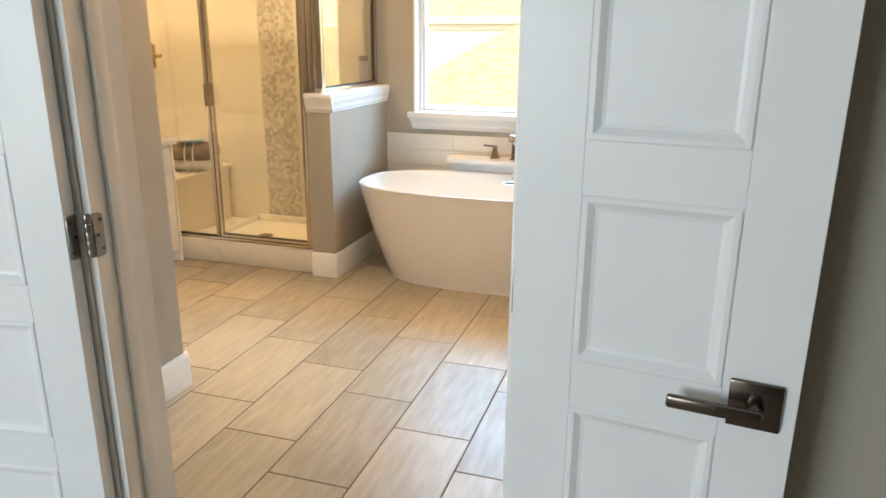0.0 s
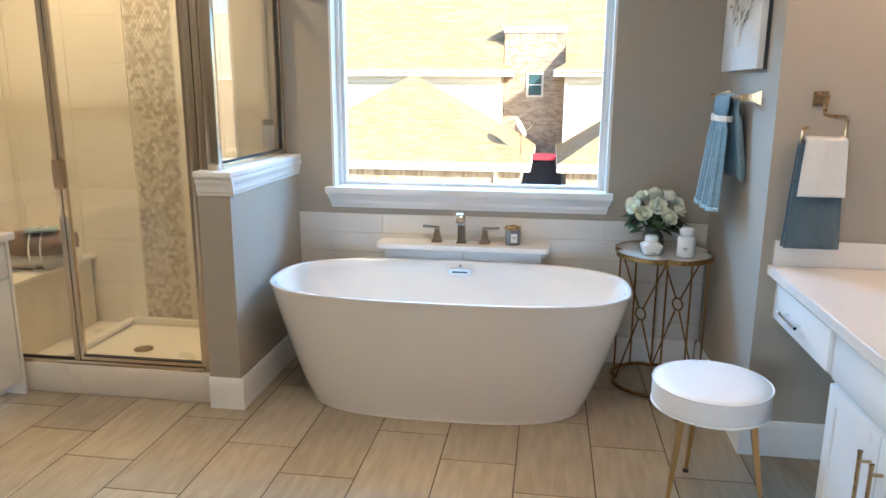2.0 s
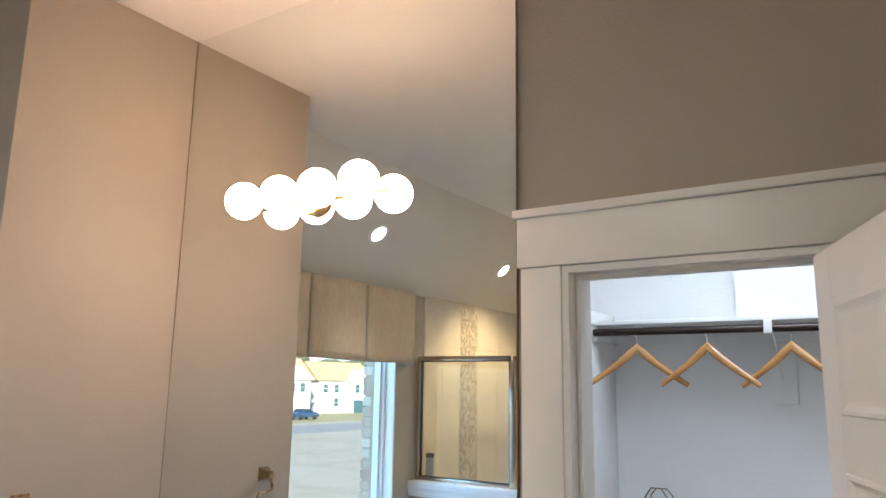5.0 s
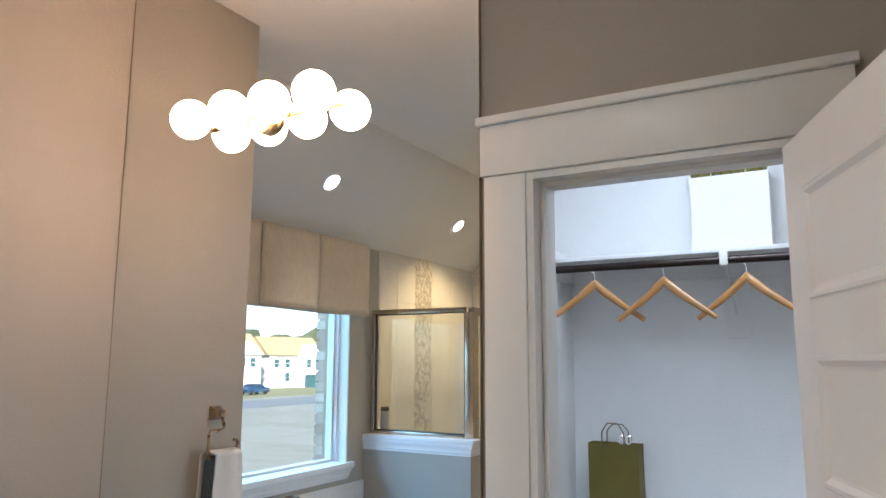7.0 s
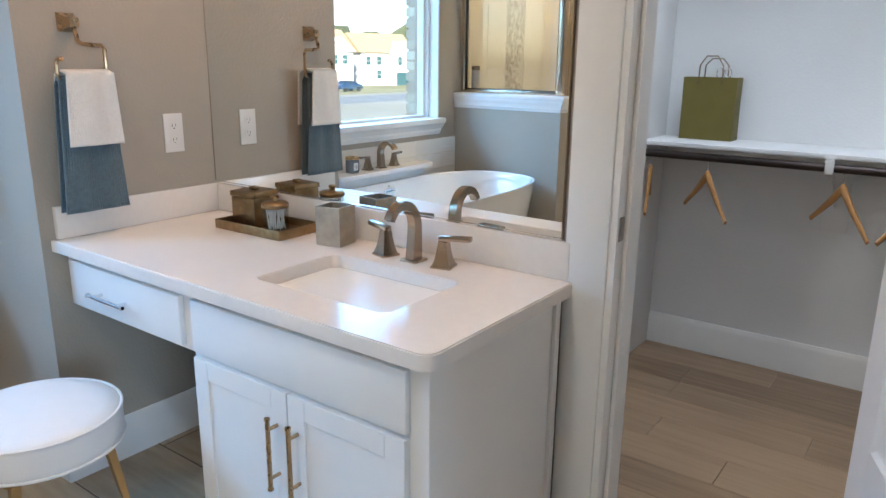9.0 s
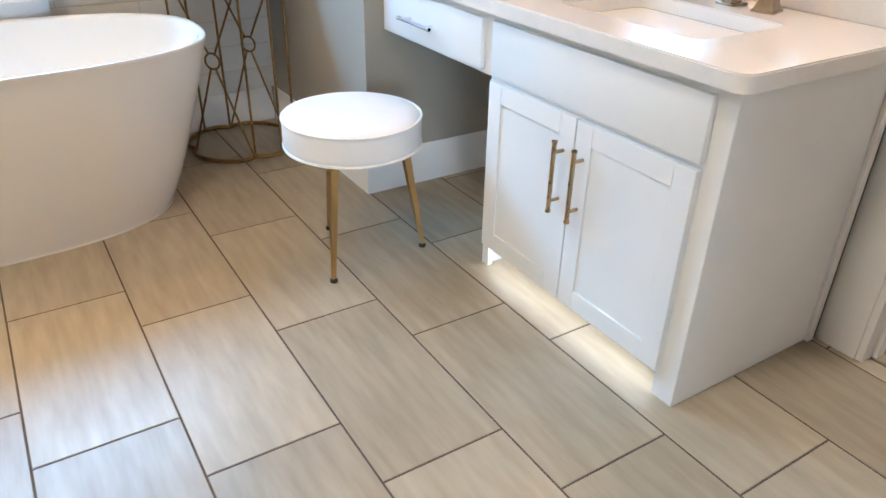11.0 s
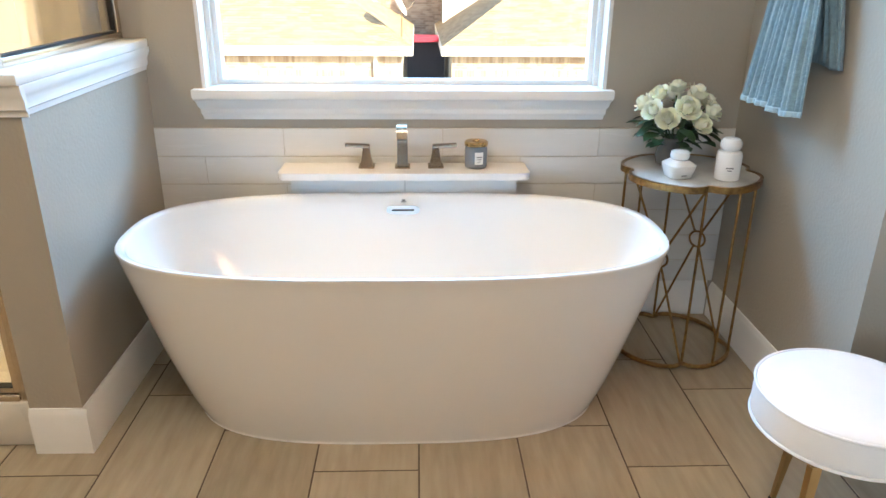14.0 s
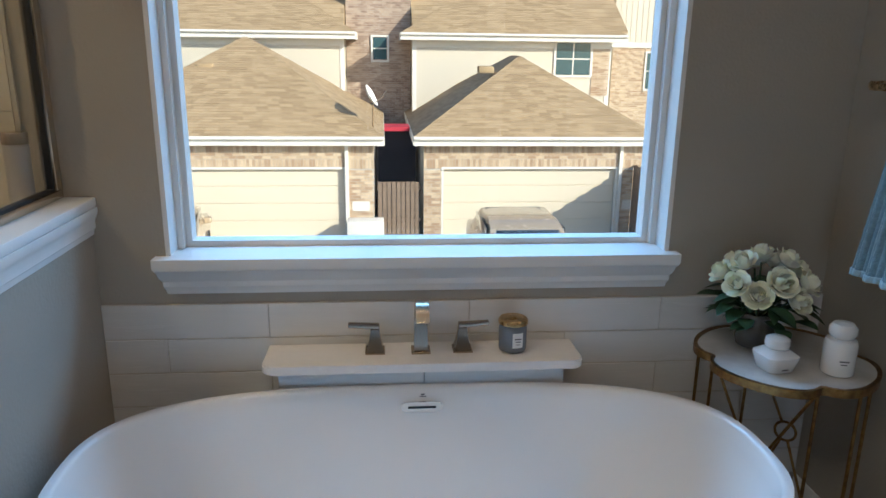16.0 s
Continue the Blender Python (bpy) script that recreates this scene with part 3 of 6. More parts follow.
def bathtub():
    ob = thing("bathtub", (TCX, TCY, 0), "white freestanding oval acrylic bathtub with flared sides", "bathtub")
    prof = []
    H = .572
    for k in range(15):
        f = k / 14
        z = f * (H - .012)
        hx = .655 + (.857 - .655) * (f ** .80)
        hy = .349 + (.401 - .349) * (f ** .85)
        prof.append((hx, hy, z))
    prof += [(.8590, .4035, H - .006), (.856, .402, H - .001), (.847, .397, H), (.837, .387, H - .002), (.831, .381, H - .010)]
    for k in range(1, 13):
        f = k / 12
        z = H - .010 - f * (H - .165)
        hx = .831 - (.831 - .55) * (f ** 1.35)
        hy = .381 - (.381 - .24) * (f ** 1.6)
        prof.append((hx, hy, z))
    prof += [(.47, .18, .150), (.30, .10, .146)]
    bm = bmesh.new()
    add_loft(bm, [stadium(TCX, TCY, a, b, z, 96) for a, b, z in prof])
    part("shell", bm, M_TUB, ob, smooth=50)
    # overflow and drain
    yb = TCY + .381 - .0060
    part("overflow_plate", prism([(math.copysign(abs(math.cos(a)) ** .5, math.cos(a)) * .061, math.copysign(abs(math.sin(a)) ** .5, math.sin(a)) * .0175) for a in [2 * math.pi * k / 28 for k in range(28)]], 0, .006, .0015), M_CHROME, ob, "chrome overflow plate", m=Matrix.Translation((-.055, yb - .006, .515)) @ Matrix.Rotation(radians(96), 4, "X"))
    part("overflow_slot", box(-.041, -.0036, .0055, .041, .0030, .0072), M_SLOT, ob, m=Matrix.Translation((-.055, yb - .006, .515)) @ Matrix.Rotation(radians(96), 4, "X"))
    part("maker_mark", boxes((-.010, -.005, 0, .010, -.002, .0006), (-.006, .001, 0, .006, .006, .0006)), M_INK, ob, "small printed mark", m=Matrix.Translation((-.053, yb + .0005, .546)) @ Matrix.Rotation(radians(96), 4, "X"))
    part("drain", lathe([(.0, 0), (.028, 0), (.030, .003), (.022, .006), (.0001, .0065)], 24, Matrix.Translation((TCX, TCY, .1465)), cap=False), M_CHROME, ob)
    cb = bmesh.new()
    add_tube(cb, stadium(TCX, TCY, .657, .349, .003, 96), .004, 6, closed=True)
    part("caulk_bead", cb, M_TUB, ob)


bathtub()


def round_rect(x0, y0, x1, y1, r, n=6, corners=(1, 1, 1, 1)):
    out = []
    for (cx, cy, a0), on in zip(((x1 - r, y1 - r, 0), (x0 + r, y1 - r, 90), (x0 + r, y0 + r, 180), (x1 - r, y0 + r, 270)), corners):
        if on:
            for k in range(n + 1):
                a = radians(a0 + 90 * k / n)
                out.append((cx + r * math.cos(a), cy + r * math.sin(a)))
        else:
            sx, sy = (1 if a0 in (0, 270) else -1), (1 if a0 in (0, 90) else -1)
            out.append((cx + sx * r, cy + sy * r))
    return out


LZ = .658
led = thing("tub_ledge", (-.05, 1.1, 0), "cream quartz ledge on a tiled plinth behind the bathtub", "ledge", kind="structure")
part("ledge_top", prism(round_rect(-.508, 1.024, .413, YW - .0125, .028, 6, (0, 0, 1, 1)), LZ - .026, LZ, .004), M_QUARTZ, led, "cream quartz slab with rounded corners")
for i, (a, b) in enumerate(((-.470, -.0485), (-.0465, .370))):
    part("plinth_tile", box(a, 1.080, .0, b, YW - .0125, LZ - .027, .002), M_WTILE, led)


def bmesh_handle(turn):
    bm = bmesh.new()
    add_box(bm, -.029, -.029, 0, .029, .029, .007, .0015)
    def sq(h, z):
        return [(-h, -h, z), (h, -h, z), (h, h, z), (-h, h, z)]
    add_loft(bm, [sq(.025, .007), sq(.019, .026), sq(.0145, .052), sq(.0125, .072)])
    vs = add_box(bm, -.013, -.0125, .072, .078, .0125, .086, .003)
    for v in vs:
        if v.co.x > .03:
            v.co.z += (v.co.x - .03) * .10
            v.co.y *= .8
    bm.transform(Matrix.Rotation(turn, 4, "Z"))
    return bm


def spout_mesh(h, reach, w0, w1, turn):
    """An arched flat spout: a tapering square bar that rises and curls over."""
    bm = bmesh.new()
    add_box(bm, -.028, -.028, 0, .028, .028, .007, .0015)
    loops = []
    n = 22
    for k in range(n + 1):
        f = k / n
        if f < .45:
            g = f / .45
            p = Vector((-.004 * g, 0, .007 + (h * .58 - .007) * g))
            d = Vector((0, 0, 1))
        else:
            g = (f - .45) / .55
            a = g * radians(150)
            R = h * .42
            p = Vector((reach * .5 * (1 - math.cos(a)) - .004, 0, h * .58 + R * math.sin(a)))
            d = Vector((reach * .5 * math.sin(a), 0, R * math.cos(a))).normalized()
        s = w0 + (w1 - w0) * f
        th = (.020 - .011 * f)
        sd = Vector((0, 1, 0))
        up = sd.cross(d)
        loops.append([tuple(p + sd * s + up * th), tuple(p - sd * s + up * th), tuple(p - sd * s - up * th), tuple(p + sd * s - up * th)])
    add_loft(bm, loops)
    bmesh.ops.bevel(bm, geom=[e for e in bm.edges if e.calc_length() > .006 and e.calc_face_angle(0) > .9], offset=.0018, segments=2, affect="EDGES")
    bm.transform(Matrix.Rotation(turn, 4, "Z"))
    return bm


tf = thing("tub_faucet", (-.056, 1.118, LZ), "brushed nickel deck-mounted tub faucet with two lever handles", "faucet")
part("spout", spout_mesh(.165, .13, .020, .018, radians(-90)), M_NICKEL, tf, m=Matrix.Translation((-.056, 1.118, LZ)))
part("handle", bmesh_handle(radians(180)), M_NICKEL, tf, m=Matrix.Translation((-.190, 1.122, LZ)))
part("handle", bmesh_handle(0), M_NICKEL, tf, m=Matrix.Translation((.068, 1.122, LZ)))

cj = thing("candle_jar", (.218, 1.115, LZ), "grey glass candle jar with a gold lid and white label", "candle")
MC = Matrix.Translation((.218, 1.115, LZ))
part("jar", lathe([(.030, 0), (.040, .004), (.042, .012), (.042, .070), (.040, .080), (.038, .084)], 32), M_WAX, cj, m=MC)
part("lid", lathe([(.041, .084), (.044, .086), (.044, .096), (.040, .101), (.012, .102), (.010, .106), (.0001, .107)], 32), M_BRASS, cj, "polished gold lid", m=MC)
_bm = bmesh.new()
_pp = [(.0425 * math.sin(a), -.0425 * math.cos(a)) for a in [radians(-22 + 44 * k / 8) for k in range(9)]]
for (ax, ay), (bx, by) in zip(_pp, _pp[1:]):
    _bm.faces.new([_bm.verts.new(p) for p in ((ax, ay, .020), (bx, by, .020), (bx, by, .066), (ax, ay, .066))])
part("label", _bm, M_PAPER, cj, "white paper label", m=MC @ Matrix.Rotation(radians(12), 4, "Z"))
part("print", boxes((-.010, -.0432, .046, .010, -.0428, .050), (-.008, -.0432, .038, .008, -.0428, .041), (-.006, -.0432, .030, .006, -.0428, .032)), M_INK, cj, m=MC @ Matrix.Rotation(radians(12), 4, "Z"))

# ---------------- vanity ----------------
CT = .806          # worktop height
VF, VY0, VY1 = 1.297, -1.165, -.385


def shaker(parent, name, y0, y1, z0, z1, x, rail=.055):
    """A recessed-panel front that faces -x."""
    d = part(name, box(x + .006, y0, z0, x + .018, y1, z1), M_CAB, parent, smooth=None)
    for a in ((y0, z0, y0 + rail, z1), (y1 - rail, z0, y1, z1), (y0 + rail, z0, y1 - rail, z0 + rail), (y0 + rail, z1 - rail, y1 - rail, z1)):
        part("rail", box(x, a[0] + .0002, a[1] + .0002, x + .0065, a[2] - .0002, a[3] - .0002, .0012), M_CAB, d, smooth=None)
    return d


def bar_pull(parent, p0, p1, out, material, label):
    """A round bar pull on two posts between p0 and p1, standing out from its front."""
    p0, p1, out = Vector(p0), Vector(p1), Vector(out)
    bm = bmesh.new()
    d = (p1 - p0).normalized()
    add_tube(bm, [p0 + out, p1 + out], .0058, 12)
    L = (p1 - p0).length
    for f in (.16, .84):
        q = p0 + d * L * f
        add_tube(bm, [q, q + out], .0048, 10)
    for q, s in ((p0 + out, 1), (p1 + out, -1)):
        add_tube(bm, [q, q + d * s * .006], .0075, 12)
    return part("handle", bm, material, parent, label)


cab = thing("sink_cabinet", (1.57, -.775, 0), "white shaker sink cabinet with two doors and lit toe-kick", "cabinet")
part("body", boxes((VF + .0185, VY0 + .018, .075, XR - .002, VY1 - .018, CT - .037)), M_CAB, cab, smooth=None)
part("end_panel", boxes((VF + .002, VY0, 0, XR - .03, VY0 + .0175, CT - .037)), M_CAB, cab)
part("end_panel", boxes((VF + .002, VY1 - .0175, 0, XR - .002, VY1, CT - .037)), M_CAB, cab)
part("scribe_strip", box(XR - .055, VY0 - .012, .0, XR - .0305, VY0 - .0002, CT - .037, .002), M_CAB, cab)
part("face_frame", boxes((VF, VY0 + .0005, .0, VF + .018, VY0 + .062, CT - .0375), (VF, VY1 - .03, .0, VF + .018, VY1 - .0005, CT - .0375), (VF, VY0 + .0625, .072, VF + .018, VY1 - .0305, CT - .0375)), M_CAB, cab, smooth=None)
part("false_front", box(VF - .017, -1.117, .602, VF - .0002, -.402, .745, .003), M_CAB, cab)
part("toe_kick", box(VF + .10, VY0 + .02, 0, VF + .115, VY1 - .02, .074), M_CAB, cab)
d1 = shaker(cab, "door", -.757, -.402, .080, .588, VF - .0185)
d2 = shaker(cab, "door", -1.115, -.761, .080, .588, VF - .0185)
bar_pull(d1, (VF - .0185, -.722, .335), (VF - .0185, -.722, .527), (-.030, 0, 0), M_BRONZE, "champagne bronze bar pull")
bar_pull(d2, (VF - .0185, -.794, .335), (VF - .0185, -.794, .527), (-.030, 0, 0), M_BRONZE, "champagne bronze bar pull")
part("light_strip", box(VF + .085, VY0 + .03, .058, VF + .0995, VY1 - .03, .072), M_PLASTIC, cab)

mk = thing("makeup_drawer", (1.57, -.07, .58), "white drawer under the worktop over the knee space", "drawer")
part("body", boxes((VF, VY1 + .0005, .592, XR - .003, YC - .003, CT - .037)), M_CAB, mk, smooth=None)
dr = part("drawer_front", box(VF - .017, -.352, .604, VF - .0002, .212, .743, .003), M_CAB, mk)
bar_pull(dr, (VF - .017, -.125, .668), (VF - .017, .060, .668), (-.028, 0, 0), M_CHROME, "polished chrome bar pull")


def worktop():
    """The slab with a rounded free corner and a sink cut-out."""
    bm = bmesh.new()
    x0, x1, y0, y1 = 1.252, XR - .001, -1.198, YC - .001
    sx0, sx1, sy0, sy1 = 1.380, 1.674, -.978, -.536
    r = .035
    outer = round_rect(x0, y0, x1, y1, r, 6, (0, 0, 1, 0))
    inner = round_rect(sx0, sy0, sx1, sy1, .03, 6)
    for z in (CT - .036, CT):
        ov = [bm.verts.new((x, y, z)) for x, y in outer]
        iv = [bm.verts.new((x, y, z)) for x, y in inner]
        es = [bm.edges.new((a, b)) for lp in (ov, iv) for a, b in zip(lp, lp[1:] + lp[:1])]
        bmesh.ops.triangle_fill(bm, use_beauty=True, edges=es)
        if z < CT - .01:
            lo = (ov, iv)
        else:
            for a, b in zip(lo, (ov, iv)):
                n = len(a)
                for k in range(n):
                    bm.faces.new((a[k], a[(k + 1) % n], b[(k + 1) % n], b[k]))
    bmesh.ops.bevel(bm, geom=[e for e in bm.edges if abs(e.verts[0].co.z - CT) < 1e-5 and abs(e.verts[1].co.z - CT) < 1e-5 and e.calc_face_angle(0) > 1], offset=.003, segments=2, affect="EDGES")
    w = thing("worktop", (1.56, -.5, CT), "cream quartz vanity worktop with a rounded corner", "countertop")
    part("slab", bm, M_QUARTZ, w, smooth=30)
    part("backsplash", box(XR - .021, y0 + .012, CT + .0005, XR - .001, y1 - .0225, CT + .100, .002), M_QUARTZ, w)
    part("side_splash", box(x0 + .015, y1 - .0215, CT + .0005, XR - .001, y1 - .0005, CT + .100, .002), M_QUARTZ, w)
    sk = thing("sink", (1.52, -.78, CT), "white rectangular undermount ceramic sink", "sink")
    bm = bmesh.new()
    lps = []
    for i, z in ((-.012, -.0365), (.002, -.037), (.006, -.05), (.016, -.115), (.035, -.150), (.075, -.163), (.11, -.165)):
        lps.append([(x, y, CT + z) for x, y in round_rect(sx0 + i, sy0 + i, sx1 - i, sy1 - i, max(.012, .032 - i * .05), 6)])
    add_loft(bm, lps, cap=False)
    bm.faces.new([bm.verts.new(p) for p in lps[-1]])
    part("basin", bm, M_CERAMIC, sk, smooth=50)
    part("drain", lathe([(.0001, .004), (.018, .004), (.022, .001), (.023, 0)], 24, Matrix.Translation((1.527, -.757, CT - .165)), cap=False), M_NICKEL, sk)


worktop()
vf = thing("sink_faucet", (1.715, -.79, CT), "brushed nickel widespread sink faucet with two lever handles", "faucet")
part("spout", spout_mesh(.165, .115, .014, .012, radians(180)), M_NICKEL, vf, m=Matrix.Translation((1.757, -.758, CT)))
part("handle", bmesh_handle(radians(75)), M_NICKEL, vf, m=Matrix.Translation((1.754, -.658, CT)))
part("handle", bmesh_handle(radians(-75)), M_NICKEL, vf, m=Matrix.Translation((1.758, -.860, CT)))

mir = thing("mirror", (XR, -.45, .9), "tall frameless wall mirror over the vanity", "mirror")
part("glass", box(XR - .009, -1.156, CT + .107, XR - .003, YC - .003, ZC - .002), M_MIRROR, mir, smooth=None)
part("edge", box(XR - .0105, YC - .0026, CT + .107, XR - .001, YC - .0008, ZC - .002), M_EDGE, mir, "thin metal edge channel", smooth=None)
part("edge", box(XR - .0105, -1.1585, CT + .107, XR - .001, -1.1562, ZC - .002), M_EDGE, mir, "thin metal edge channel", smooth=None)
part("bottom_channel", box(XR - .0125, -1.1585, CT + .1005, XR - .001, YC - .0225, CT + .1068, .0008), M_CHROME, mir, "thin chrome channel under the glass", smooth=None)

# vanity light on the mirror
vl = thing("vanity_light", (1.80, -.43, 2.39), "brass vanity light with four opal glass globes", "wall light")
part("backplate", lathe([(.0001, 0), (.058, 0), (.060, .004), (.060, .018), (.050, .022), (.0001, .022)], 32, Matrix.Translation((XR - .0095, -.43, 2.393)) @ Matrix.Rotation(-math.pi / 2, 4, "Y"), cap=False), M_BRASS, vl, "satin brass round backplate")
part("bar", box(1.822, -.70, 2.384, 1.840, -.165, 2.402, .002), M_BRASS, vl, "satin brass bar")
for y in (-.184, -.349, -.512, -.678):
    part("socket", lathe([(.016, 0), (.018, .004), (.018, .022), (.012, .026)], 20, Matrix.Translation((1.828, y, 2.394)) @ Matrix.Rotation(-math.pi / 2, 4, "Y")), M_BRASS, vl)
    part("globe", lathe([(.062 * math.sin(math.pi * k / 20) + 1e-4, .062 * -math.cos(math.pi * k / 20)) for k in range(21)], 32, Matrix.Translation((1.770, y, 2.397))), M_GLOBE, vl, "glowing opal glass globe", smooth=80)

# ---------------- doors ----------------


def place(ob, m):
    ob.matrix_basis = m
    return ob


dz = ((.255, .523), (.602, .870), (.949, 1.217), (1.296, 1.564), (1.643, 1.911))
LW = .428
dr_r = leaf("door_1", LW, 2.03, "white five-panel door leaf standing wide open", zrows=dz)
lever(dr_r, LW - .056, .934, -1, -1)
lever(dr_r, LW - .056, .934, 1, -1)
part("latch_plate", box(LW - .001, -.012, .90, LW + .0015, .012, .96), M_HINGE, dr_r)
for hz in (.25, 1.055, 1.82):
    part("hinge", box(-.0025, -.014, hz - .045, .0005, .016, hz + .045, .0006), M_HINGE, dr_r, "brushed nickel butt hinge")
place(dr_r, Matrix.Translation((.692, YE - .162, 0)) @ Matrix.Rotation(radians(-7), 4, "Z"))
dr_l = leaf("door_2", LW, 2.03, "white five-panel door leaf standing wide open", zrows=dz)
for hz in (.25, 1.050, 1.82):
    h = part("hinge", hinge_leaf(.030, .090), M_HINGE, dr_l, "brushed nickel hinge leaf", m=Matrix.Translation((-.0005, .0, hz)) @ Matrix.Rotation(math.pi, 4, "Z"))
    for q in (-.030, 0, .030):
        part("screw", lathe([(.0001, .0014), (.0032, .001), (.0036, 0)], 12, Matrix.Translation((-.0027, -.004 if q else .006, hz + q)) @ Matrix.Rotation(-math.pi / 2, 4, "Y"), cap=False), M_LEVER, h)
place(dr_l, Matrix.Translation((EX0 - .010, YE - .162, 0)) @ Matrix.Rotation(radians(9), 4, "Z") @ Matrix.Scale(-1, 4, (1, 0, 0)))
# the jamb halves of the hinges, with their knuckles
for hz in (.25, 1.050, 1.82):
    jh = thing("jamb_hinge", (EX0 + .018, YE - .118, hz), "brushed nickel hinge leaf on the white door jamb", "hinge", kind="structure")
    part("leaf_plate", hinge_leaf(.026, .090), M_HINGE, jh, m=Matrix.Translation((EX0 + .0182, YE - .122, hz)))
    for q in (-.030, 0, .030):
        part("screw", lathe([(.0001, .0014), (.0032, .001), (.0036, 0)], 12, Matrix.Translation((EX0 + .0205, YE - .122 + (.005 if q else -.004), hz + q)) @ Matrix.Rotation(math.pi / 2, 4, "Y"), cap=False), M_LEVER, jh)
    for k in range(5):
        part("knuckle", lathe([(.0062, -.0085), (.0066, -.0078), (.0066, .0078), (.0062, .0085)], 14, Matrix.Translation((EX0 + .012, YE - .1415, hz + (k - 2) * .018))), M_HINGE, jh)
dr_c = leaf("door_3", .585, 2.075, "white panelled closet door standing open", zrows=((.20, .52), (.63, .95), (1.05, 1.33), (1.43, 1.66), (1.76, 1.97)))
lever(dr_c, .585 - .06, .95, 1, -1)
lever(dr_c, .585 - .06, .95, -1, -1)
place(dr_c, Matrix.Translation((XR - .040, CY0 + .012, 0)) @ Matrix.Rotation(radians(200), 4, "Z"))

# ---------------- shower ----------------
SZ = .150
sp = thing("shower_pan", (-1.95, .76, 0), "cream shower pan with a raised kerb", "shower pan", kind="structure")
part("kerb", box(-2.749, .345, 0, PX0 - .001, .445, SZ, .006), M_PAN, sp)
part("pan_floor", box(-2.749, .4455, 0, PX0 - .001, YW - .013, .075), M_PAN, sp)
part("pan_rim", box(-2.0345, YW - .045, .0755, PX0 - .001, YW - .013, .120, .006), M_PAN, sp)
# added ridge: gives shape to a bright streak of light across the pan
part("pan_rim", box(-2.080, .4455, .0755, -2.035, YW - .013, .112, .012), M_PAN, sp)
part("drain", lathe([(.05, .0), (.05, .004), (.042, .006), (.0001, .006)], 28, Matrix.Translation((-1.75, .78, .0755))), M_NICKEL, sp)
st = thing("shower_tile", (-1.95, 1.19, 0), "cream rectangular shower wall tile with a stone mosaic band", "wall tile", kind="structure")
MX0, MX1 = -1.955, -1.675
part("grout", boxes((XL + .001, YW - .009, .0, PX0 - .001, YW - .0005, 2.6)), M_SGROUT, st)
part("grout", boxes((XL, .346, .0, XL + .008, YW - .0095, 3.0)), M_SGROUT, st)
part("grout", boxes((PX0 - .0095, .446, .0, PX0 - .0005, YW - .0095, 1.075)), M_SGROUT, st)
_zt = [.077 + .254 * k for k in range(0, 10)]
for k, (z0, z1) in enumerate(zip(_zt, _zt[1:])):
    z1 = min(z1, 2.56)
    for a, b in ((MX1 + .002, -1.402), (-1.400, PX0 - .012), (-2.322, MX0 - .002), (-2.688, -2.324), (XL + .012, -2.690)):
        part("tile", box(a, YW - .0125, z0 + .001, b, YW - .0012, z1 - .001, .0012), M_STILE, st, smooth=None)
    for a, b in ((.446, .720), (.722, 1.186)):
        part("tile", box(XL + .0012, a, z0 + .001, XL + .0115, b, z1 - .001, .0012), M_STILE, st, smooth=None)
        if z1 < 1.10:
            part("tile", box(PX0 - .0125, a, z0 + .001, PX0 - .0012, b, z1 - .001, .0012), M_STILE, st, smooth=None)
# mosaic of small hexagons
_bm = bmesh.new()
_rng = random.Random(4)
_r = .0135
_dx, _dz = _r * math.sqrt(3) + .0022, _r * 1.5 + .0022
_row = 0
_z = .090
while _z < 2.55:
    _x = MX0 + .012 + (_dx / 2 if _row % 2 else 0)
    while _x < MX1 - .010:
        d = YW - .0115 - _rng.random() * .0012
        vs = [_bm.verts.new((_x + _r * math.cos(radians(60 * k + 30)), d, _z + _r * math.sin(radians(60 * k + 30)))) for k in range(6)]
        vb = [_bm.verts.new((v.co.x, YW - .0088, v.co.z)) for v in vs]
        _bm.faces.new(vs)
        for k in range(6):
            _bm.faces.new((vs[k], vb[k], vb[(k + 1) % 6], vs[(k + 1) % 6]))
        _x += _dx
    _z += _dz
    _row += 1
tagged(part("mosaic", _bm, M_MOSAIC, st, "tan and grey stone hexagon mosaic", smooth=None), kind="stuff")

be = thing("shower_bench", (-2.5, .8, 0), "cream tiled corner bench in the shower", "bench", kind="structure")
part("bench_body", box(XL + .013, .446, .076, -2.272, YW - .046, .470), M_STILE, be, smooth=None)
part("bench_top", box(XL + .013, .4465, .4705, -2.255, YW - .0135, .495, .005), M_PAN, be)


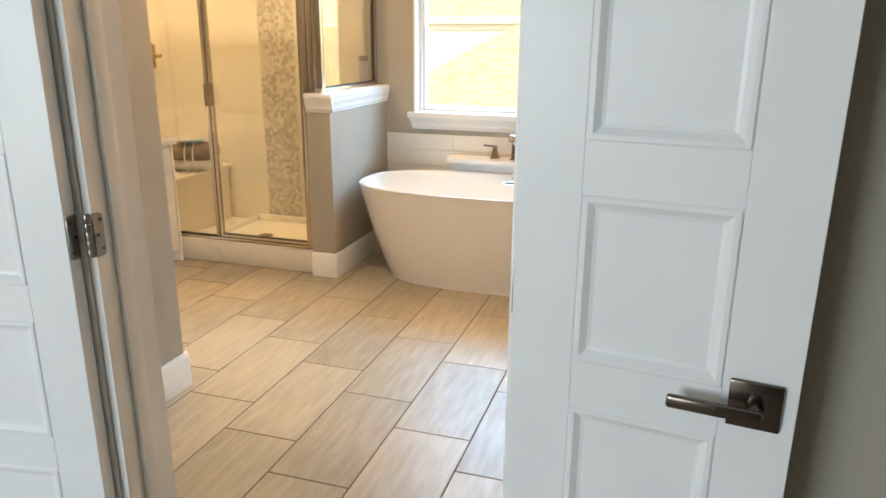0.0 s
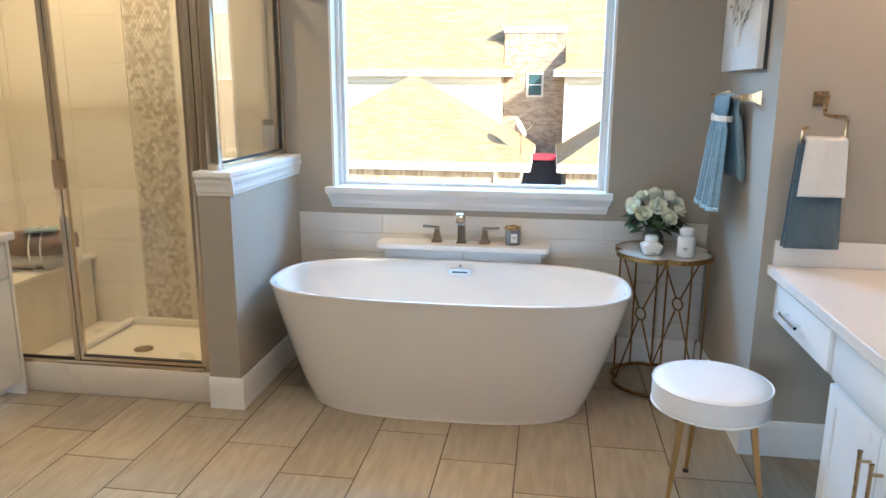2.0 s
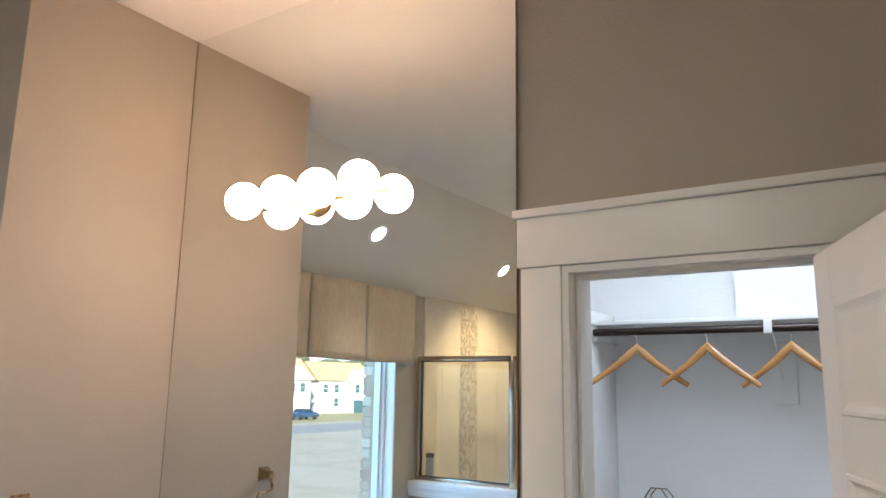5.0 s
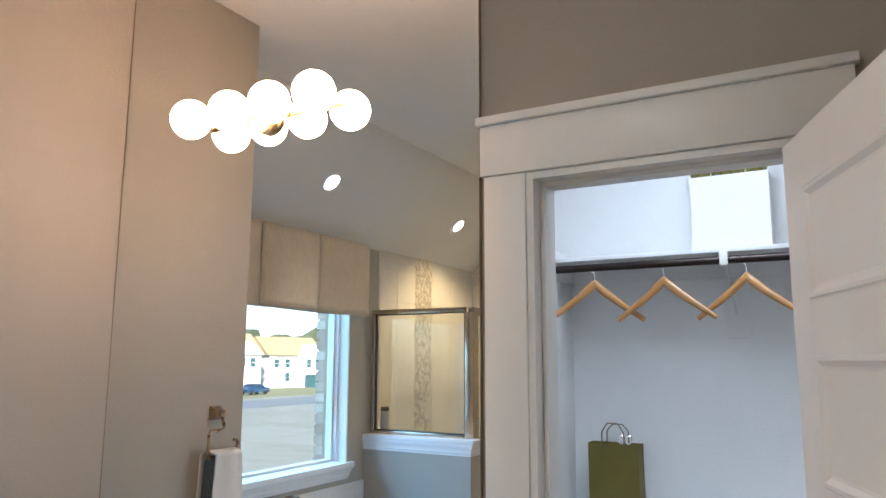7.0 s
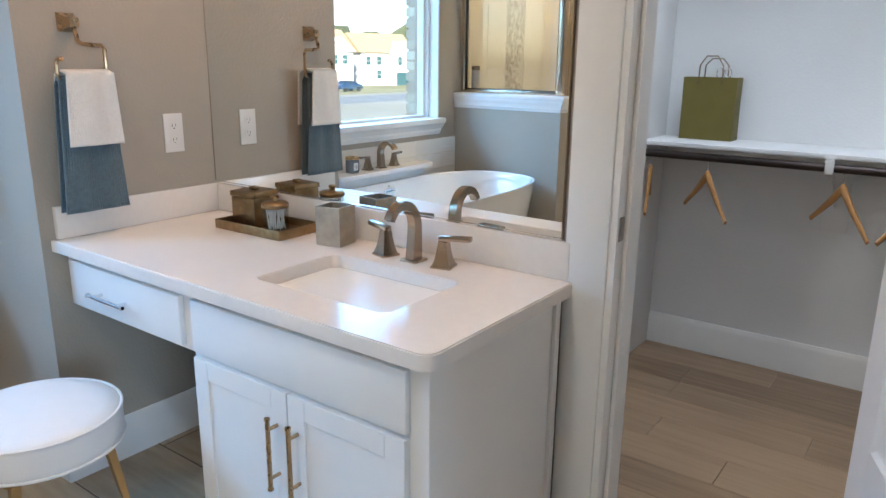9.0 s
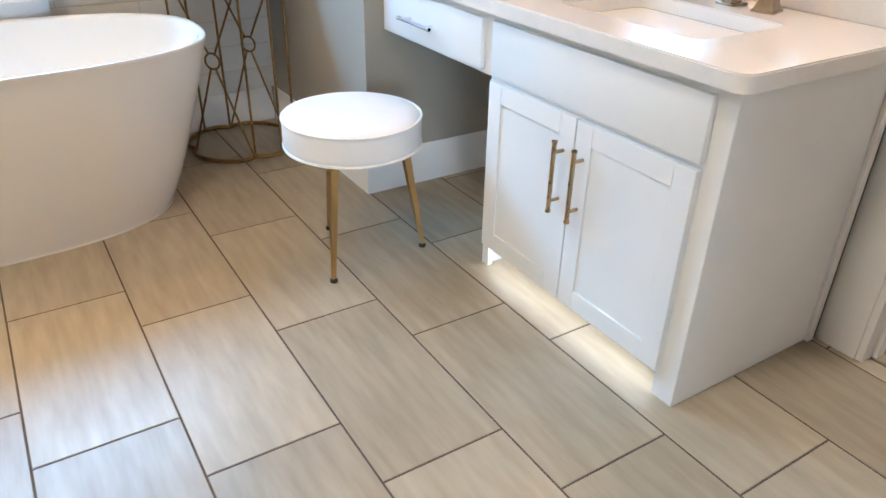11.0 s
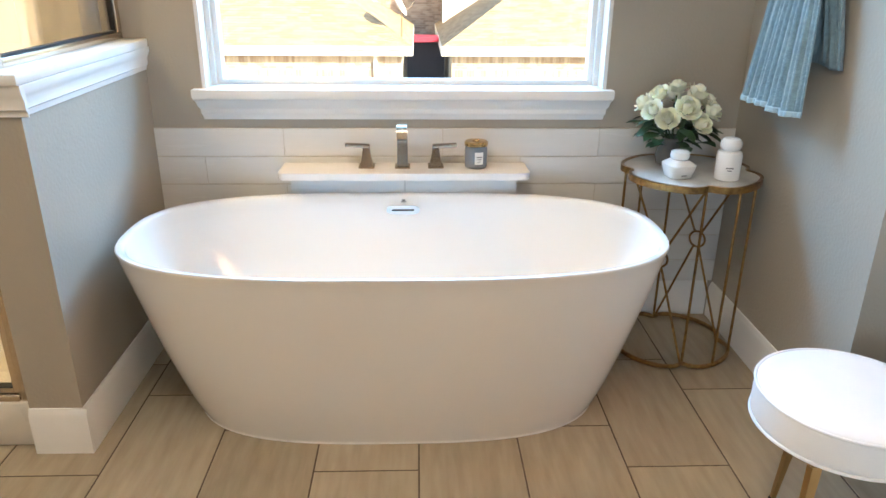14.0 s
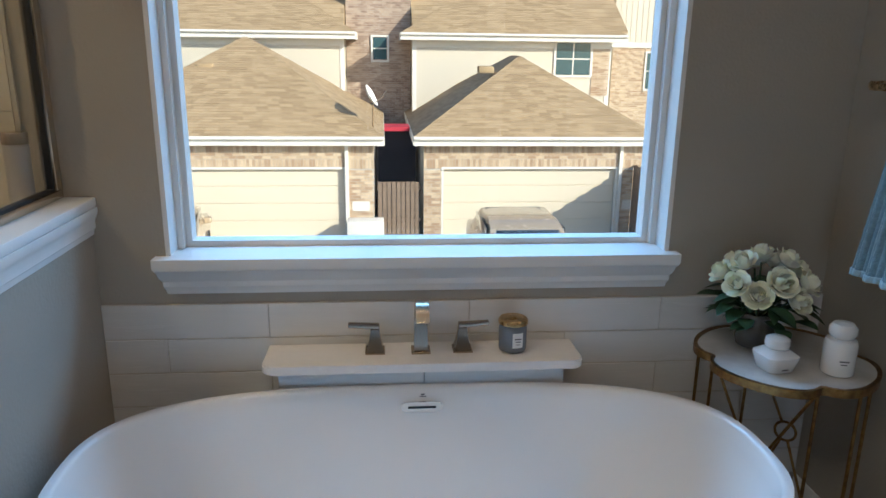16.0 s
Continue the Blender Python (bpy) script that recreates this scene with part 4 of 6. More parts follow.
def shower_screen():
    s = thing("shower_screen", (-1.65, .36, SZ), "framed clear glass shower enclosure with a pivot door", "shower enclosure")
    y = .372
    zt = 1.985
    w = .019
    def post(x, dx=.019):
        return part("post", box(x - dx, y - .02, SZ + .001, x + dx, y + .02, zt, .003), M_FRAME, s)
    post(-1.158)
    post(-1.118, .016)
    post(-2.725, .019)
    part("sill_track", box(-2.70, y - .022, SZ + .0005, -1.178, y + .022, SZ + .022, .003), M_FRAME, s)
    part("header", box(-2.744, y - .022, zt + .0005, -1.10, y + .022, zt + .035, .003), M_FRAME, s)
    part("side_track", box(-1.080, y + .0215, 1.1115, -1.044, YW - .014, 1.136, .003), M_FRAME, s)
    part("side_header", box(-1.080, y + .0225, zt + .0005, -1.044, YW - .014, zt + .035, .003), M_FRAME, s)
    part("corner_post", box(-1.099, y - .02, 1.1115, -1.044, y + .0212, zt, .003), M_FRAME, s)
    part("wall_post", box(-1.080, YW - .048, 1.1365, -1.044, YW - .014, zt, .003), M_FRAME, s)
    g = part("side_pane", box(-1.064, y + .0225, 1.134, -1.059, YW - .046, zt), M_SGLASS, s, "clear glass side panel")
    gk = part("side_gasket", boxes((-1.070, y + .0225, 1.1365, -1.052, y + .030, zt), (-1.070, YW - .056, 1.1365, -1.052, YW - .0485, zt), (-1.070, y + .031, 1.1365, -1.052, YW - .057, 1.143), (-1.070, y + .031, zt - .007, -1.052, YW - .057, zt - .0005)), M_GASKET, s)
    p2 = part("fixed_pane", box(-2.70, y - .0025, SZ + .0225, -1.852, y + .0025, zt), M_SGLASS, s, "clear fixed glass panel")
    part("gasket", boxes((-2.70, y - .006, SZ + .0225, -1.853, y + .006, SZ + .030)), M_GASKET, s)
    part("middle_post", box(-1.850, y - .017, SZ + .0225, -1.822, y + .017, zt, .003), M_FRAME, s)
    dr = part("door_pane", box(-1.800, y - .0025, SZ + .030, -1.182, y + .0025, zt - .006), M_SGLASS, s, "clear glass shower door")
    part("door_frame", boxes((-1.8195, y - .012, SZ + .026, -1.801, y + .012, zt - .003), (-1.196, y - .012, SZ + .026, -1.179, y + .012, zt - .003), (-1.8005, y - .012, SZ + .026, -1.1965, y + .012, SZ + .042), (-1.8005, y - .012, zt - .02, -1.1965, y + .012, zt - .003)), M_FRAME, dr)
    part("door_gasket", boxes((-1.8005, y - .0125, SZ + .0425, -1.1965, y + .0125, SZ + .047)), M_GASKET, dr)
    part("door_pull", boxes((-1.822, y - .038, 1.02, -1.790, y - .0125, 1.14), (-1.830, y - .052, 1.015, -1.782, y - .0385, 1.145)), M_NICKEL, dr, "brushed nickel door pull")


shower_screen()
sv = thing("shower_valve", (XL, .96, 1.28), "champagne bronze shower valve with a lever on cream tile", "shower valve")
_R = Matrix.Translation((XL + .0115, .96, 1.28)) @ Matrix.Rotation(math.pi / 2, 4, "Y")
part("plate", box(-.085, -.085, 0, .085, .085, .010, .006, _R), M_BRONZE, sv)
part("hub", lathe([(.032, .010), (.030, .03), (.024, .055), (.020, .058)], 24, _R), M_BRONZE, sv)
part("handle_blade", box(-.012, -.05, .045, .012, .085, .060, .004, _R), M_BRONZE, sv)


def towel_bundle():
    o = thing("towel_bundle", (-2.32, .82, .495), "rolled brown and white towels tied with ivory ribbon", "towel bundle")
    def roll(name, cx, cy, cz, r, ln, mtl, turn, flat=.8):
        bm = bmesh.new()
        loops = []
        for k in range(9):
            f = k / 8 * 2 - 1
            rr = r * (1 - .10 * abs(f) ** 4)
            loops.append([(f * ln / 2, rr * math.cos(a) * 1.15, rr * flat * math.sin(a) + .004 * math.sin(7 * a + 3 * f)) for a in [2 * math.pi * j / 24 for j in range(24)]])
        add_loft(bm, loops)
        part(name, bm, mtl, o, smooth=60, m=Matrix.Translation((cx, cy, cz)) @ Matrix.Rotation(turn, 4, "Z"))
    roll("white_towel", -2.33, .84, .553, .070, .36, M_WHITETOWEL, .25)
    roll("brown_towel", -2.32, .81, .640, .085, .34, M_BROWNTOWEL, .25)
    bm = box(-.075, -.060, 0, .075, .060, .012, .004)
    part("blue_washcloth", bm, M_BLUETOWEL, o, m=Matrix.Translation((-2.29, .79, .712)) @ Matrix.Rotation(.5, 4, "Z"))
    bm = bmesh.new()
    for s in (0, 1):
        lp = []
        for k in range(25):
            a = 2 * math.pi * k / 24
            lp.append((.06 * s - .03, .105 * math.cos(a), .122 * math.sin(a) * (1.0) - .025))
        add_tube(bm, lp[:-1], .005, 6, closed=True)
    part("ribbon", bm, M_RIBBON, o, "ivory satin ribbon", m=Matrix.Translation((-2.31, .815, .630)) @ Matrix.Rotation(.25, 4, "Z"))


towel_bundle()
pb = thing("toiletry_bottle", (-1.112, 1.10, 1.1115), "silver grey cylinder bottle on the half wall cap", "bottle")
part("bottle_body", lathe([(.028, 0), (.031, .003), (.031, .155), (.028, .158)], 28, Matrix.Translation((-1.112, 1.10, 1.1115))), mat("silver_pearl_plastic", (.48, .46, .47), .3, .3, var=.03), pb)
part("bottle_cap", lathe([(.0285, .1585), (.0315, .161), (.0315, .186), (.029, .190), (.0001, .190)], 28, Matrix.Translation((-1.112, 1.10, 1.1115)), cap=False), M_NICKEL, pb)

# second vanity on the left
v2 = thing("left_vanity_cabinet", (-2.4, -.35, 0), "white vanity cabinet with bronze pulls beside the shower", "cabinet")
part("body", boxes((XL + .002, -1.0, .075, -2.112, .300, CT - .037)), M_CAB, v2, smooth=None)
part("end_panel", box(XL + .002, .3005, 0, -2.095, .318, CT - .037), M_CAB, v2)
part("toe_kick", box(-2.22, -.99, 0, -2.20, .299, .0745), M_CAB, v2)
for y0, y1 in ((-.10, .29), (-.50, -.11), (-.90, -.51)):
    d = part("drawer_front", box(-2.1115, y0, .600, -2.094, y1, .748, .003), M_CAB, v2)
    bm = bmesh.new()
    add_tube(bm, [(-2.064, y0 + .12, .680), (-2.064, y1 - .12, .680)], .0058, 10)
    for q in (y0 + .15, y1 - .15):
        add_tube(bm, [(-2.094, q, .680), (-2.064, q, .680)], .0048, 8)
    part("handle", bm, M_BRONZE, d, "champagne bronze bar pull")
    part("door", box(-2.1115, y0, .080, -2.094, y1, .585, .003), M_CAB, v2)
w2 = thing("left_worktop", (-2.4, -.35, CT), "cream quartz worktop on the second vanity", "countertop")
part("slab", box(XL + .001, -1.01, CT - .0365, -2.068, .332, CT, .004), M_QUARTZ, w2)
part("backsplash", box(XL + .001, -1.0, CT + .0005, XL + .020, .330, CT + .10, .002), M_QUARTZ, w2)

# recessed lights on the sloped ceiling
for nx, ny in ((-.25, -1.05), (-1.75, -.95)):
    dl = thing("downlight", (nx, ny, ZC), "white trimmed recessed ceiling light, switched on", "ceiling light", group="recessed lights")
    Q = Matrix.Translation((nx, ny, ZC - .0005)) @ Matrix.Rotation(math.pi, 4, "X")
    part("trim_ring", lathe([(.078, .0), (.080, .006), (.090, .008), (.098, .003), (.099, 0)], 36, Q, cap=False), M_TRIM, dl)
    part("lens", lathe([(.0001, .003), (.078, .003), (.0785, .001)], 32, Q, cap=False), M_CAN, dl)
for nx in (-.15, -1.90):
    dl = thing("downlight", (nx, .90, 2.79), "white trimmed recessed ceiling light, switched on", "ceiling light", group="recessed lights")
    Q = Matrix.Translation((nx, .90, ZS + (YW - .90) - .002)) @ Matrix.Rotation(radians(180 - 45), 4, "X")
    part("trim_ring", lathe([(.058, .0), (.060, .006), (.074, .008), (.086, .003), (.087, 0)], 36, Q, cap=False), M_TRIM, dl)
    part("lens", lathe([(.0001, .003), (.059, .003), (.060, .001)], 32, Q, cap=False), M_CAN, dl)

# ---------------- soft furnishings and loose things ----------------


def valance():
    o = thing("window_valance", (-.05, 1.12, 1.96), "oatmeal linen box-pleat valance over the window", "valance")
    x0, x1, z0, z1, y = -.890, .782, 1.957, 2.484, 1.095
    cuts = [x0, -.312, .248, x1]
    for a, b in zip(cuts, cuts[1:]):
        bm = bmesh.new()
        nx, nz = 14, 10
        g = [[None] * (nz + 1) for _ in range(nx + 1)]
        for i in range(nx + 1):
            for j in range(nz + 1):
                u, v = i / nx, j / nz
                yy = y - .006 * math.sin(math.pi * u) * (1 - .5 * v) + .010 * (abs(u - .5) * 2) ** 10 + .0025 * math.sin(9 * u + a * 7) * (1 - v)
                g[i][j] = bm.verts.new((a + .002 + (b - a - .004) * u, yy, z0 + (z1 - z0) * v + .004 * math.sin(3 * u + a * 5) * (1 - v)))
        for i in range(nx):
            for j in range(nz):
                bm.faces.new((g[i][j], g[i + 1][j], g[i + 1][j + 1], g[i][j + 1]))
        ob = part("pleat", bm, M_LINEN, o, smooth=60)
        s = ob.modifiers.new("cloth", "SOLIDIFY")
        s.thickness = .004
        s.offset = 1
    part("lining", box(x0 + .01, y + .022, z0 + .012, x1 - .01, y + .026, z1), M_LINEN, o)
    part("return_side", box(x0, y + .0125, z0, x0 + .004, YW - .001, z1), M_LINEN, o)
    part("return_side", box(x1 - .004, y + .0125, z0, x1, YW - .001, z1), M_LINEN, o)
    part("mount_board", box(x0 + .005, y + .03, z1 - .02, x1 - .005, YW - .001, z1 - .002), M_TRIM, o)
    part("hem", box(x0 + .003, y - .0075, z0 + .026, x1 - .003, y - .006, z0 + .029), M_LINEN, o)


valance()


def stool():
    cx, cy = 1.0, -.108
    o = thing("stool", (cx, cy, 0), "round white leatherette stool on three gold tapered legs", "stool")
    T = Matrix.Translation((cx, cy, 0))
    R, z0, z1 = .205, .355, .458
    part("seat", lathe([(.0001, z0), (R - .03, z0), (R - .012, z0 + .003), (R - .002, z0 + .012), (R, z0 + .028), (R, z1 - .024), (R - .002, z1 - .012), (R - .012, z1 - .004), (R - .04, z1), (.10, z1 + .004), (.0001, z1 + .005)], 64, T, cap=False), M_VINYL, o, smooth=50)
    for z in (z0 + .010, z1 - .010):
        part("piping", tube([(cx + (R - .001) * math.cos(2 * math.pi * k / 64), cy + (R - .001) * math.sin(2 * math.pi * k / 64), z) for k in range(64)], .0042, 8, True), M_VINYL, o, "stitched piping")
    for tx, ty, fx, fy in ((.885, -.215, .845, -.262), (1.130, -.185, 1.182, -.210), (.985, .02, .970, .050)):
        lg = part("leg", tube([(tx, ty, z0 + .001), (tx + (fx - tx) * .5, ty + (fy - ty) * .5, .18), (fx, fy, .012)], [.0165, .0125, .008], 4), M_LEG, o, "tapered square gold leg", smooth=20)
        part("foot", lathe([(.009, 0), (.012, .003), (.011, .010), (.006, .014)], 14, Matrix.Translation((fx, fy, 0))), M_GASKET, lg)
        part("leg_plate", box(tx - .03, ty - .03, z0 - .006, tx + .03, ty + .03, z0 + .0005), M_BRASS, o)


stool()
QX, QY = .972, .955


def quatre(r, b, z, n=96, rot=0.0):
    """A soft three-bay outline like a flattened clover."""
    out = []
    for k in range(n):
        a = 2 * math.pi * k / n
        f = abs(math.cos(2 * (a - rot)))
        rr = r * (1 - b * (1 - f) ** 3.0)
        out.append((QX + rr * math.cos(a), QY + rr * math.sin(a), z))
    return out


def side_table():
    o = thing("side_table", (QX, QY, 0), "clover-shaped side table, marble top on antique gold wire frame", "side table")
    zt = .682
    rot = radians(43)
    nb_ = .17
    bm = bmesh.new()
    add_loft(bm, [quatre(.232, nb_, zt - .010, rot=rot), quatre(.232, nb_, zt + .008, rot=rot)])
    part("marble_top", bm, M_MARBLE, o, "grey-veined white marble top")
    bm = bmesh.new()
    lp = lambda r, z: quatre(r, nb_, z, rot=rot)
    rings = [[bm.verts.new(p) for p in L] for L in (lp(.2325, zt - .012), lp(.244, zt - .012), lp(.244, zt + .011), lp(.2325, zt + .011))]
    n = len(rings[0])
    for q in range(4):
        a, b = rings[q], rings[(q + 1) % 4]
        for k in range(n):
            bm.faces.new((a[k], a[(k + 1) % n], b[(k + 1) % n], b[k]))
    part("rim", bm, M_GOLD, o, "antique gold metal rim")
    def on(deg, z, r=.226):
        a = radians(deg)
        f = abs(math.cos(2 * (a - rot)))
        rr = r * (1 - nb_ * (1 - f) ** 3.0)
        return Vector((QX + rr * math.cos(a), QY + rr * math.sin(a), z))
    part("base_ring", tube(quatre(.226, nb_, .010, rot=rot), .0085, 8, True), M_GOLD, o)
    # straight legs: a pair on two opposite lobes, one at each of two notches
    for deg in (297, 329, 117, 149, 268, 88):
        part("leg", tube([on(deg, zt - .013), on(deg, .010)], .0050, 8), M_GOLD, o)
    # crossed rods with a ring, from notch to notch across the other two lobes
    for d0, d1 in ((180, 266), (0, 86)):
        A, B, C, D = on(d0, zt - .013), on(d1, zt - .013), on(d0, .010), on(d1, .010)
        mid = (A + B + C + D) / 4 + Vector((0, 0, .05))
        w = (B - A).normalized()
        up = Vector((0, 0, 1))
        rr = .031
        part("ring", tube([mid + (w * math.cos(t) + up * math.sin(t)) * rr for t in [2 * math.pi * j / 24 for j in range(24)]], .0042, 8, True), M_GOLD, o)
        for P in (A, B, C, D):
            part("brace", tube([P, mid + (P - mid).normalized() * rr], .0044, 8), M_GOLD, o)
    return o


side_table()
TZ = .6905


def rose(o, at, d, r, rng):
    """A full-blown rose: rings of cupped petals round a bud."""
    bm = bmesh.new()
    for ring, (n, rad, hgt, tilt) in enumerate(((2, .10, .86, .0), (3, .22, .88, .0), (4, .37, .86, .0), (5, .54, .80, .06), (5, .74, .68, .24), (6, .95, .50, .52))):
        for k in range(n):
            a0 = 2 * math.pi * (k + .5 * ring + rng.random() * .25) / n
            w = 2.2 / n * 1.7
            nu, nv = 6, 5
            g = []
            for i in range(nu + 1):
                row = []
                for j in range(nv + 1):
                    u, v = i / nu * 2 - 1, j / nv
                    aa = a0 + u * w * (0.55 + .45 * math.sin(math.pi * min(v * .9 + .1, 1)))
                    rr = r * (rad * (.35 + .75 * v ** .7 - .28 * v ** 4 * (1 if ring < 4 else .3)) + .20 * tilt * max(0, v - .6) * 1.6)
                    z = r * (-.25 + (hgt + .25) * v - tilt * .55 * max(0, v - .55) ** 1.3 * 1.4 - .10 * u * u * v)
                    row.append(bm.verts.new((rr * math.cos(aa), rr * math.sin(aa), z)))
                g.append(row)
            for i in range(nu):
                for j in range(nv):
                    bm.faces.new((g[i][j], g[i + 1][j], g[i + 1][j + 1], g[i][j + 1]))
    q = Vector((0, 0, 1)).rotation_difference(Vector(d).normalized()).to_matrix().to_4x4()
    return part("rose", bm, M_ROSE, o, smooth=80, m=Matrix.Translation(at) @ q)


def bouquet():
    cx, cy = .925, 1.035
    o = thing("vase", (cx, cy, TZ), "smoked glass vase on the side table", "vase")
    part("vase_body", lathe([(.035, 0), (.052, .004), (.058, .03), (.050, .065), (.036, .085), (.040, .100), (.044, .104), (.039, .102), (.032, .085), (.02, .08)], 32, Matrix.Translation((cx, cy, TZ))), M_DARKVASE, o, smooth=60)
    b = thing("rose_bouquet", (cx, cy, TZ + .08), "bouquet of ivory roses with dark green leaves", "flowers")
    rng = random.Random(11)
    spots = [(-.110, -.06, .175, .042), (-.062, -.095, .150, .044), (.005, -.095, .185, .048), (.058, -.100, .135, .046), (.112, -.055, .170, .044), (-.070, -.01, .222, .043), (.000, .02, .238, .042), (.070, .00, .225, .045), (.120, .02, .19, .042), (-.115, .03, .185, .042), (.02, .09, .20, .043), (-.05, .085, .20, .043), (.09, .08, .19, .042)]
    for x, y, z, r in spots:
        rose(b, (cx + x * .92, cy + y * .92, TZ + z + .03), (x * 1.2, y * 1.2 - .01, .11), r * .97, rng)
    for x, y, z, r in spots:
        part("stem", tube([(cx + x * .9, cy + y * .9, TZ + z + .01), (cx + x * .35, cy + y * .35, TZ + .11), (cx, cy, TZ + .082)], .003, 5), M_LEAF, b)
    for k in range(64):
        a = rng.uniform(0, 2 * math.pi)
        rr = rng.uniform(.05, .155)
        z = TZ + rng.uniform(.085, .175)
        ln = rng.uniform(.05, .085)
        bm = bmesh.new()
        prev = None
        tilt = rng.uniform(-.5, .35)
        for j in range(7):
            f = j / 6
            w = ln * .30 * math.sin(math.pi * min(1, f * .92 + .08)) ** .8
            c = Vector((ln * f, 0, ln * tilt * f - ln * .25 * f * f))
            row = [bm.verts.new(c + Vector((0, -w, w * .3))), bm.verts.new(c), bm.verts.new(c + Vector((0, w, w * .3)))]
            if prev:
                for q in (0, 1):
                    bm.faces.new((prev[q], prev[q + 1], row[q + 1], row[q]))
            prev = row
        part("leaf", bm, M_LEAF, b, smooth=60, m=Matrix.Translation((cx + rr * math.cos(a) * .7, cy + rr * math.sin(a) * .7, z)) @ Matrix.Rotation(a + rng.uniform(-.6, .6), 4, "Z"))


bouquet()


def text_part(txt, size, m, material, parent, name="print"):
    c = bpy.data.curves.new(name, "FONT")
    c.body, c.size, c.align_x, c.extrude = txt, size, "CENTER", .0002
    ob = bpy.data.objects.new(name, c)
    dg = bpy.context.evaluated_depsgraph_get()
    scene.collection.objects.link(ob)
    dg.update()
    me = bpy.data.meshes.new_from_object(ob.evaluated_get(dg))
    bpy.data.objects.remove(ob)
    me.transform(m)
    me.materials.clear()
    me.materials.append(material)
    o = new(name, me)
    o.parent = parent
    o.matrix_parent_inverse = world_of(parent).inverted()
    return o


jl = thing("cream_jar", (.898, .872, TZ), "low square white ceramic jar with a rounded lid", "jar")
def sqloop(h, z, p=4.0, n=32, c=(.898, .872), rot=.15):
    o = []
    for k in range(n):
        a = 2 * math.pi * k / n
        x = math.copysign(abs(math.cos(a)) ** (2 / p), math.cos(a)) * h
        y = math.copysign(abs(math.sin(a)) ** (2 / p), math.sin(a)) * h
        o.append((c[0] + x * math.cos(rot) - y * math.sin(rot), c[1] + x * math.sin(rot) + y * math.cos(rot), z))
    return o
_bm = bmesh.new()
add_loft(_bm, [sqloop(h, TZ + z) for h, z in ((.036, 0), (.040, .003), (.050, .040), (.050, .046), (.030, .060), (.026, .062))])
part("jar_body", _bm, M_CERAMIC, jl, smooth=50)
part("lid", lathe([(.026, .062), (.031, .065), (.033, .075), (.031, .088), (.022, .093), (.0001, .094)], 28, Matrix.Translation((.898, .872, TZ)), cap=False), M_CERAMIC, jl)
part("print", boxes((-.016, -.0005, .020, .016, .0005, .024), (-.010, -.0005, .012, .010, .0005, .015)), M_INK, jl, m=Matrix.Translation((.905, .8255, TZ)) @ Matrix.Rotation(.15, 4, "Z") @ Matrix.Rotation(radians(-13), 4, "X"))
bl = thing("lotion_bottle", (1.054, .836, TZ), "white ceramic bottle with a round stopper", "bottle")
part("bottle_body", lathe([(.036, 0), (.041, .004), (.042, .010), (.042, .088), (.038, .098), (.030, .102)], 32, Matrix.Translation((1.054, .836, TZ))), M_CERAMIC, bl)
part("stopper", lathe([(.026, .102), (.030, .106), (.036, .116), (.035, .132), (.026, .142), (.0001, .145)], 28, Matrix.Translation((1.054, .836, TZ)), cap=False), M_CERAMIC, bl)
part("print", boxes((-.012, -.0425, .046, .012, -.0418, .050), (-.008, -.0425, .038, .008, -.0418, .041)), M_INK, bl, m=Matrix.Translation((1.054, .836, TZ)) @ Matrix.Rotation(-.25, 4, "Z"))


def cloth(o, name, material, fn, nu=40, nv=28, thick=.007, label=""):
    bm = bmesh.new()
    g = [[bm.verts.new(fn(i / nu, j / nv)) for j in range(nv + 1)] for i in range(nu + 1)]
    for i in range(nu):
        for j in range(nv):
            bm.faces.new((g[i][j], g[i + 1][j], g[i + 1][j + 1], g[i][j + 1]))
    ob = part(name, bm, material, o, label, smooth=70)
    s = ob.modifiers.new("pile", "SOLIDIFY")
    s.thickness = thick
    s.offset = 0
    return ob


# towel bar with a gathered blue towel
tbr = thing("towel_bar", (XA, .72, 1.44), "champagne bronze towel bar on the wall below the picture", "towel bar")
BX = XA - .068
part("bar", box(BX - .008, .455, 1.432, BX + .008, 1.035, 1.448, .002), M_BRONZE, tbr)
for y in (.475, 1.012):
    _bm = bmesh.new()
    add_loft(_bm, [[(XA - d, y - h, 1.440 - h), (XA - d, y + h, 1.440 - h), (XA - d, y + h, 1.440 + h), (XA - d, y - h, 1.440 + h)] for d, h in ((.0005, .028), (.008, .026), (.030, .015), (.078, .012))])
    part("bracket", _bm, M_BRONZE, tbr)
bt = thing("blue_towel", (BX, .68, 1.44), "slate blue ribbed towel gathered by a white ribbon band", "towel")


def blue_fn(side):
    def fn(u, v):
        z = 1.452 - v * .495
        waist = math.exp(-((v - .20) / .07) ** 2)
        half = (.122 + .056 * v) * (1.0 if side > 0 else .80) * (1 - .30 * waist) * (1.0 - .10 * math.exp(-(v / .06) ** 2))
        c = (.745 if side > 0 else .700) - .01 * v
        y = c + (u * 2 - 1) * half
        fold = .012 * math.sin(u * 2 * math.pi * 5.0 + side) * min(1, v * 4) * (1 - .5 * waist) + .0035 * math.sin(u * 2 * math.pi * 21)
        drop = max(0, 1 - v / .035)
        x = BX - side * (.016 + .034 * v + .022 * math.sin(math.pi * u) * v) * (1 - drop ** 2) + fold * (.5 + .5 * v)
        if side < 0:
            x = min(x, XA - .008)
            z = 1.452 - v * .36
        return (x, y, z - .004 * math.sin(u * 9) * v)
    return fn


